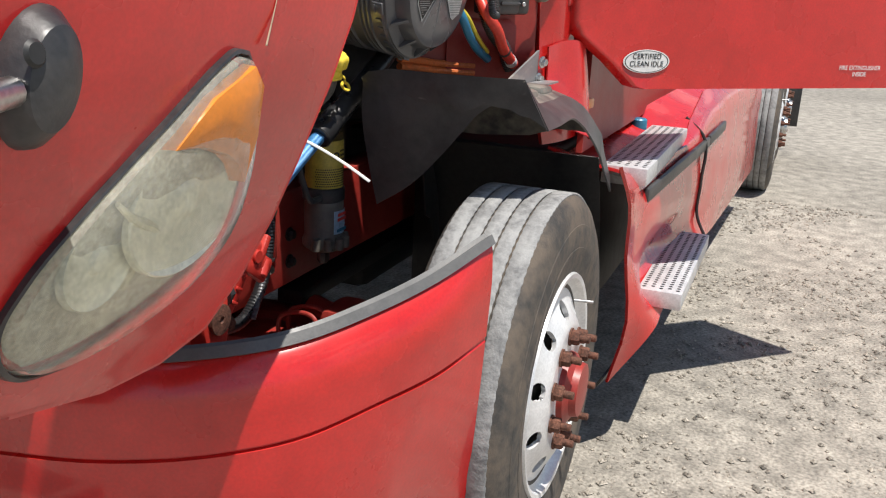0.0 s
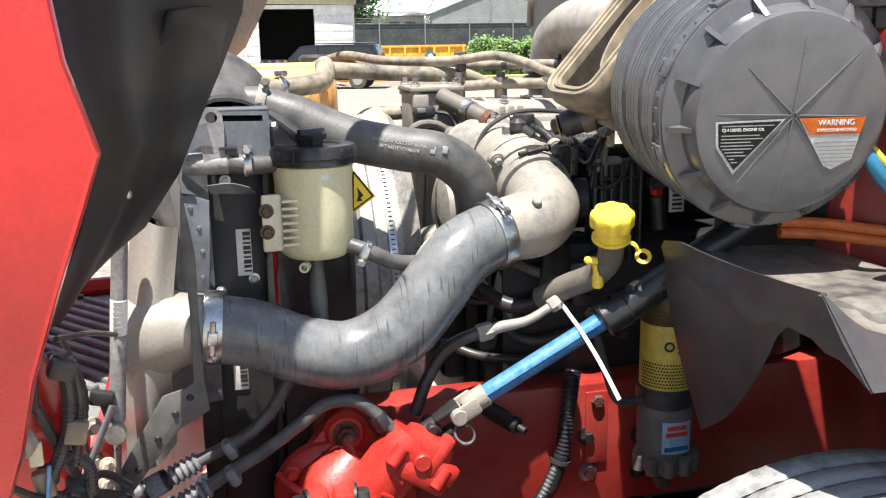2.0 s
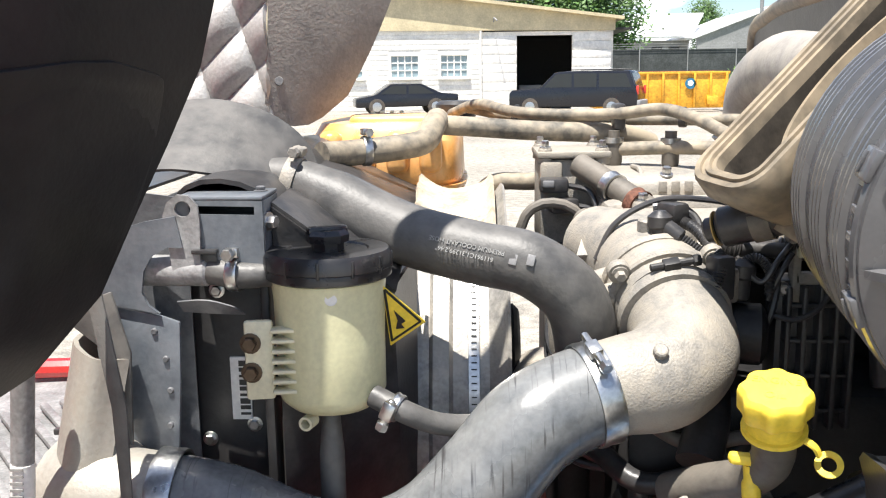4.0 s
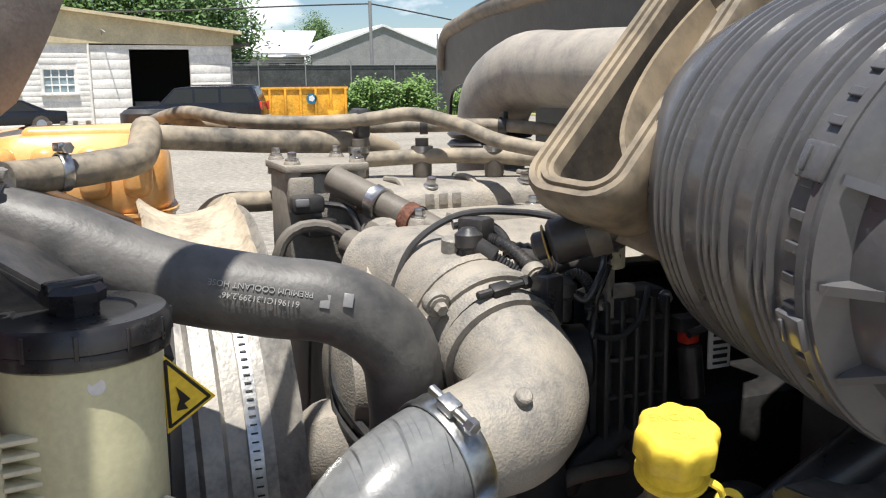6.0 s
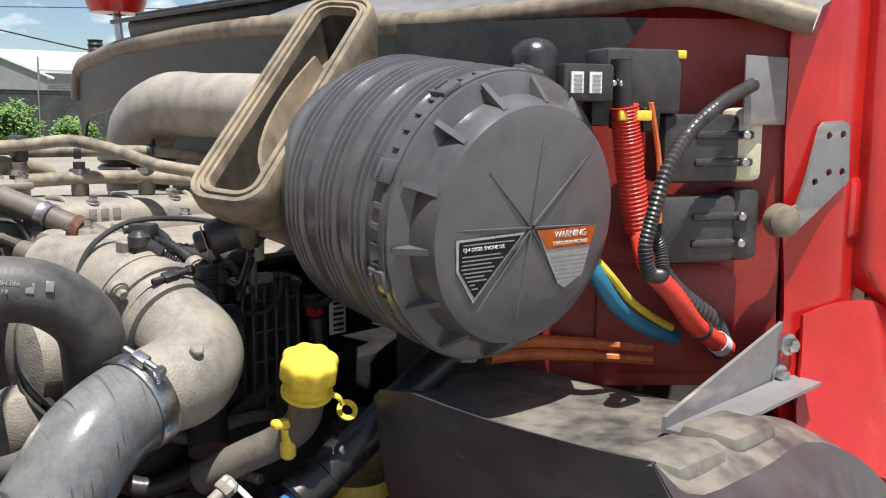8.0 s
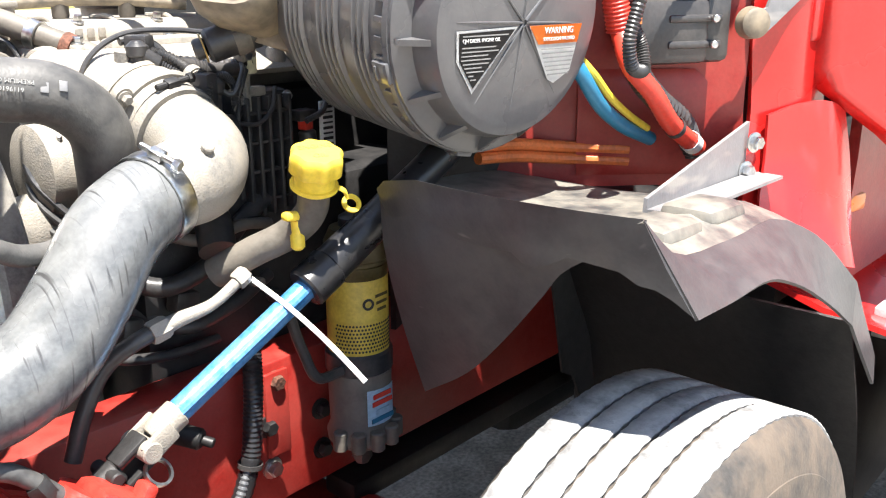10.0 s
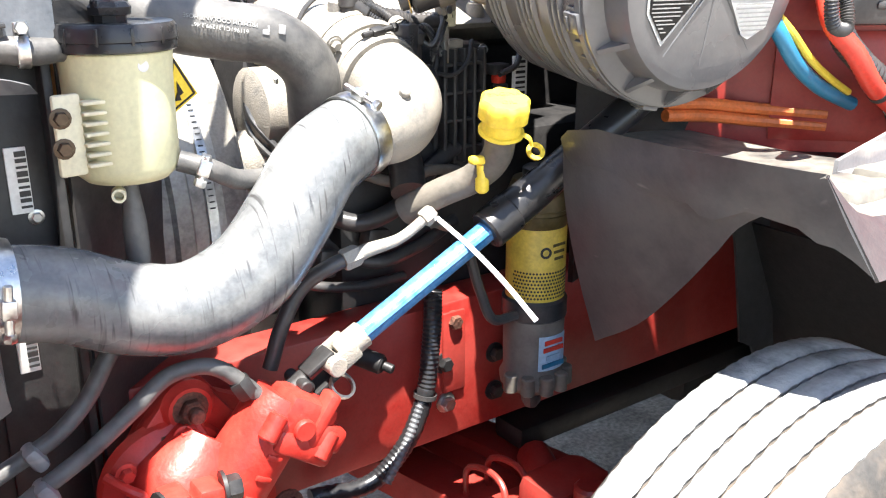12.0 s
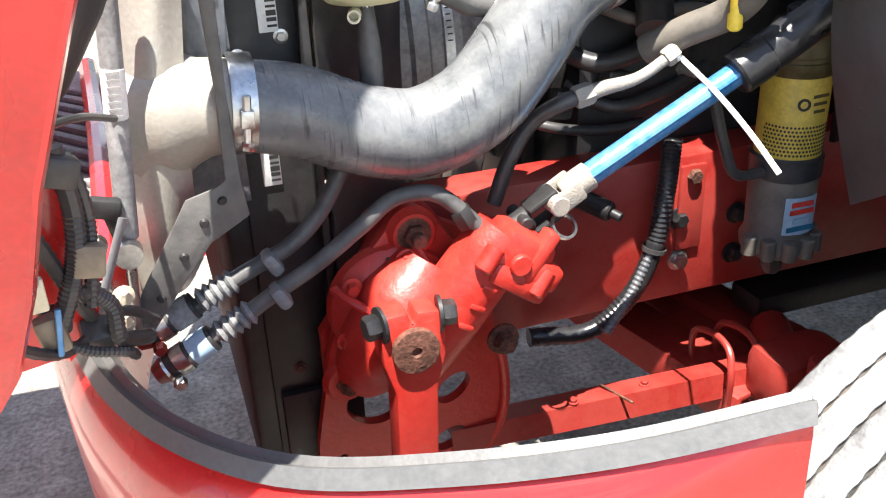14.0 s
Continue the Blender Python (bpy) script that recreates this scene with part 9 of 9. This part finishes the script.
def vehicle(name, c, length, width, height, turn, label, suv=True):
    th = thing(name, label, "car", at=(0, 0, 0))
    L, W, H = length, width, height
    if suv:
        prof = [(-L / 2, 0.35), (-L / 2, 0.95), (-L / 2 + 0.15, 1.08), (-L / 2 + 1.35, 1.15), (-L / 2 + 2.0, H - 0.06), (-L / 2 + 2.6, H), (L / 2 - 0.35, H), (L / 2 - 0.08, 1.15), (L / 2, 0.9), (L / 2, 0.38)]
        win = [[(-L / 2 + 1.55, 1.18), (-L / 2 + 2.05, H - 0.13), (-L / 2 + 2.75, H - 0.1), (-L / 2 + 2.75, 1.18)], [(-L / 2 + 2.85, 1.18), (-L / 2 + 2.85, H - 0.1), (-L / 2 + 3.8, H - 0.1), (-L / 2 + 3.8, 1.18)], [(-L / 2 + 3.9, 1.18), (-L / 2 + 3.9, H - 0.1), (L / 2 - 0.5, H - 0.12), (L / 2 - 0.25, 1.18)]]
    else:
        prof = [(-L / 2, 0.35), (-L / 2, 0.75), (-L / 2 + 0.9, 0.92), (-L / 2 + 1.6, H), (L / 2 - 1.7, H), (L / 2 - 0.8, 0.98), (L / 2, 0.92), (L / 2, 0.4)]
        win = [[(-L / 2 + 1.1, 0.95), (-L / 2 + 1.65, H - 0.08), (-0.05, H - 0.08), (-0.05, 0.95)], [(0.05, 0.95), (0.05, H - 0.08), (L / 2 - 1.75, H - 0.08), (L / 2 - 1.1, 0.95)]]
    body = part("body", prism(prof, W, (0, W / 2, 0), bev=0.07), CARBLACK, th, "glossy black body")
    for p in win:
        for yy in (W / 2 + 0.004, -W / 2 + 0.016):
            part("side_window", prism(p, 0.02, (0, yy, 0)), GLASSDARK, th, smooth=False)
    if suv:
        part("rear_window", box((L / 2 - 0.2, 0, 1.5), (0.02, W - 0.35, 0.5), 0, rz(0, 0, -20)), GLASSDARK, th)
        for yy in (-W / 2 + 0.12, W / 2 - 0.12):
            part("tail_light", box((L / 2 - 0.02, yy, 1.05), (0.1, 0.16, 0.36), 0.02), REDTUBE, th, "red tail light")
            part("roof_rail", rod((-L / 2 + 2.7, yy, H + 0.05), (L / 2 - 0.6, yy, H + 0.05), 0.025), BLACK, th)
        part("bumper", box((L / 2, 0, 0.52), (0.2, W - 0.05, 0.25), 0.05), BARN, th)
    for x in (-L / 2 + 0.95, L / 2 - 1.05):
        for yy in (-W / 2 + 0.1, W / 2 - 0.1):
            wl_ = part("wheel", lathe([(0.2, -0.12), (0.36, -0.11), (0.38, -0.06), (0.38, 0.06), (0.36, 0.11), (0.2, 0.12)], (x, yy, 0.38), (0, 1, 0), 24), TYRE, th)
            part("hubcap", lathe([(0.21, -0.13), (0.19, -0.135), (0.05, -0.14)] if yy < 0 else [(0.05, 0.14), (0.19, 0.135), (0.21, 0.13)], (x, yy, 0.38), (0, 1, 0), 20), STEEL, wl_)
    th.matrix_world = pose(c[0], c[1], 0, 0, 0, turn)
    return th


vehicle("sport_utility_vehicle", (4.0, 39.2), 5.5, 2.0, 1.85, -20, "black sport utility vehicle parked before the garage")
vehicle("sedan", (-3.6, 42), 4.7, 1.8, 1.4, 12, "black sedan parked by the workshop wall", suv=False)


def dumpster():
    th = thing("dumpster", "yellow steel roll-off dumpster with upright ribs", "dumpster", at=(8, 43, 0))
    part("box_front", box((8.0, 41.0, 0.95), (5.8, 0.1, 1.55), 0.02), DUMP, th)
    part("box_end", box((10.85, 42.2, 0.95), (0.1, 2.4, 1.55), 0.02), DUMP, th)
    part("box_end", box((5.1, 42.2, 0.95), (0.1, 2.4, 1.55), 0.02), DUMP, th)
    part("box_back", box((8.0, 43.4, 1.0), (5.8, 0.1, 1.65), 0.02), RUST, th)
    part("top_rail", box((8.0, 40.96, 1.72), (5.9, 0.16, 0.12), 0.02), DUMP, th)
    for k in range(9):
        part("rib", box((5.2 + k * 0.7, 40.9, 0.95), (0.1, 0.12, 1.5), 0.02), DUMP, th)
    part("logo", lathe([(0.24, 0), (0.24, 0.02)], (9.2, 40.86, 1.25), (0, -1, 0), 24), BLUEWIRE, th)
    part("logo_mark", lathe([(0.15, 0.0), (0.15, 0.01)], (9.2, 40.84, 1.27), (0, -1, 0), 5), WHITE, th)
    part("pocket", box((10.2, 40.9, 0.5), (0.5, 0.15, 0.4), 0.02), DUMP, th)


dumpster()


def leaves(n, centre, size, leaf, seed, shell=0.55):
    """Many small leaf cards grouped in clumps with gaps between."""
    rnd = random.Random(seed)
    verts, faces = [], []
    clumps = []
    for _ in range(max(6, n // 60)):
        v = Vector((rnd.gauss(0, 1), rnd.gauss(0, 1), rnd.gauss(0, 1))).normalized() * (shell + (1 - shell) * rnd.random())
        clumps.append(Vector((centre[0] + v.x * size[0], centre[1] + v.y * size[1], centre[2] + v.z * size[2])))
    for i in range(n):
        c = clumps[i % len(clumps)]
        s = 0.28 * min(size)
        p = c + Vector((rnd.gauss(0, s), rnd.gauss(0, s), rnd.gauss(0, s * 0.8)))
        a = Vector((rnd.gauss(0, 1), rnd.gauss(0, 1), rnd.gauss(0, 0.6))).normalized() * leaf
        b = a.orthogonal().normalized() * leaf * 0.5
        k = len(verts)
        verts += [p - a, p + b, p + a, p - b]
        faces.append((k, k + 1, k + 2, k + 3))
    bm = bmesh.new()
    vs = [bm.verts.new(v) for v in verts]
    for f in faces:
        bm.faces.new([vs[i] for i in f])
    return bm


def tree(x, y, h, w, seed, label):
    th = thing("tree", label, "tree", "trees", at=(x, y, 0))
    tr = tube([(x, y, 0), (x + 0.1, y, h * 0.3), (x - 0.1, y + 0.1, h * 0.6), (x, y, h * 0.85)], [0.35, 0.28, 0.18, 0.06], 10, 4)
    rnd = random.Random(seed)
    for k in range(6):
        a = 2 * math.pi * k / 6 + rnd.random()
        z0 = h * (0.35 + 0.07 * k)
        tr = join(tr, tube([(x, y, z0), (x + math.cos(a) * w * 0.4, y + math.sin(a) * w * 0.4, z0 + h * 0.12), (x + math.cos(a) * w * 0.8, y + math.sin(a) * w * 0.8, z0 + h * 0.2)], [0.12, 0.08, 0.03], 7, 3))
    part("trunk", tr, BARK, th)
    part("crown", leaves(6000, (x, y, h * 0.66), (w, w, h * 0.36), 0.22, seed), LEAF, th, "green leafy crown", smooth=False)


for i, (x, y, h, w) in enumerate(((-4.5, 66, 11, 4.5), (0.5, 70, 12, 4.5), (5.2, 68, 11.5, 4.0), (9.0, 71, 9.5, 3.2), (-11, 68, 12, 5))):
    tree(x, y, h, w, 20 + i, "tall leafy green tree behind the workshop")
tree(39, 160, 14.5, 2.6, 41, "distant round pine tree above the barn roof")


def bush(x, y, w, h, seed):
    th = thing("bush", "bright green leafy bush in front of the fence", "bush", "bushes", at=(x, y, 0))
    part("foliage", leaves(4500, (x, y, h * 0.5), (w, 0.8, h * 0.48), 0.11, seed, 0.3), LEAF2, th, smooth=False)
    part("stems", join(*[tube([(x + dx * 0.3, y, 0), (x + dx, y, h * 0.6)], [0.03, 0.015], 6) for dx in (-0.8, -0.3, 0.2, 0.7)]), BARK, th)


bush(15.0, 50, 1.6, 2.3, 61)
bush(17.6, 50.2, 1.4, 2.2, 62)
bush(21.0, 50.5, 1.2, 1.5, 63)

bm = bmesh.new()
rnd = random.Random(5)
for i in range(9000):
    x, y = rnd.uniform(10.5, 34), rnd.uniform(48.3, 56)
    hh = rnd.uniform(0.15, 0.5)
    a, lx = rnd.uniform(0, 6.28), rnd.uniform(-0.15, 0.15)
    v = [bm.verts.new((x - 0.03 * math.cos(a), y - 0.03 * math.sin(a), 0)), bm.verts.new((x + 0.03 * math.cos(a), y + 0.03 * math.sin(a), 0)), bm.verts.new((x + lx, y + lx, hh))]
    bm.faces.new(v)
tagged(part("grass", bm, GRASSM, None, smooth=False), "rough uncut grass along the fence", "grass", kind="stuff")
bm = sheet([[(9, 48, 0.012), (60, 46, 0.012)], [(9, 80, 0.012), (60, 80, 0.012)]], 0.008)
tagged(part("verge", bm, GRASSM, None, smooth=False), "green grass verge beyond the lot", "verge", kind="structure")
tagged(part("kerb", box((26, 47.6, 0.06), (34, 0.3, 0.14), 0.02, rz(-2)), paint("yellow kerb", (0.55, 0.45, 0.16)), None), "low concrete kerb along the verge", "kerb", kind="structure")


def fence():
    th = thing("screen_fence", "dark screened chain link fence with posts", "fence", at=(20, 56, 0))
    part("screen", box((20, 58, 1.7), (40, 0.03, 3.0), 0), MESHBLACK, th, smooth=False)
    for k in range(14):
        part("post", rod((1 + k * 3, 57.9, 0), (1 + k * 3, 57.9, 3.5), 0.04), BARN, th)
    for z in (3.25, 3.4, 3.55):
        part("wire", rod((0, 57.9, z), (40, 57.9, z), 0.012, 6), BARN, th)
    t2 = thing("utility_pole", "grey utility pole with cables", "pole", "poles", at=(18.15, 60, 0))
    part("pole", rod((18.15, 60, 0), (18.05, 60, 7.5), 0.12), BARN, t2)
    part("cable", tube([(-30, 60, 8.4), (-6, 60, 6.4), (18.1, 60, 7.3)], 0.05, 6, 16), MESHBLACK, t2)
    part("cable", tube([(18.1, 60, 7.3), (30, 60, 5.6), (44, 60, 6.2)], 0.05, 6, 16), MESHBLACK, t2)
    t3 = thing("utility_pole", "thin steel pole by the fence", "pole", "poles", at=(22.9, 60, 0))
    part("pole", rod((22.9, 60, 0), (22.9, 60, 5.4), 0.07), BARN, t3)
    pl = thing("power_lines", "three black power lines across the sky", "power line", at=(40, 90, 0))
    for z0, z1 in ((17.5, 22.5), (15.0, 19.5), (13.0, 18.0)):
        part("line", tube([(-40, 90, z0 - 7), (30, 90, z0 - 1.5), (60, 90, z0 + 1), (110, 90, z1 + 4)], 0.05, 6, 6), MESHBLACK, pl)


fence()
st = thing("drain_stack", "black corrugated pipe stack beyond the truck", "pipe stack", at=(30, 64, 0))
part("stack", tube([(28.6, 64, 0), (28.6, 64, 3.5), (28.6, 64, 7.0)], 0.55, 16, 20, wave=0.08), BLACK, st)
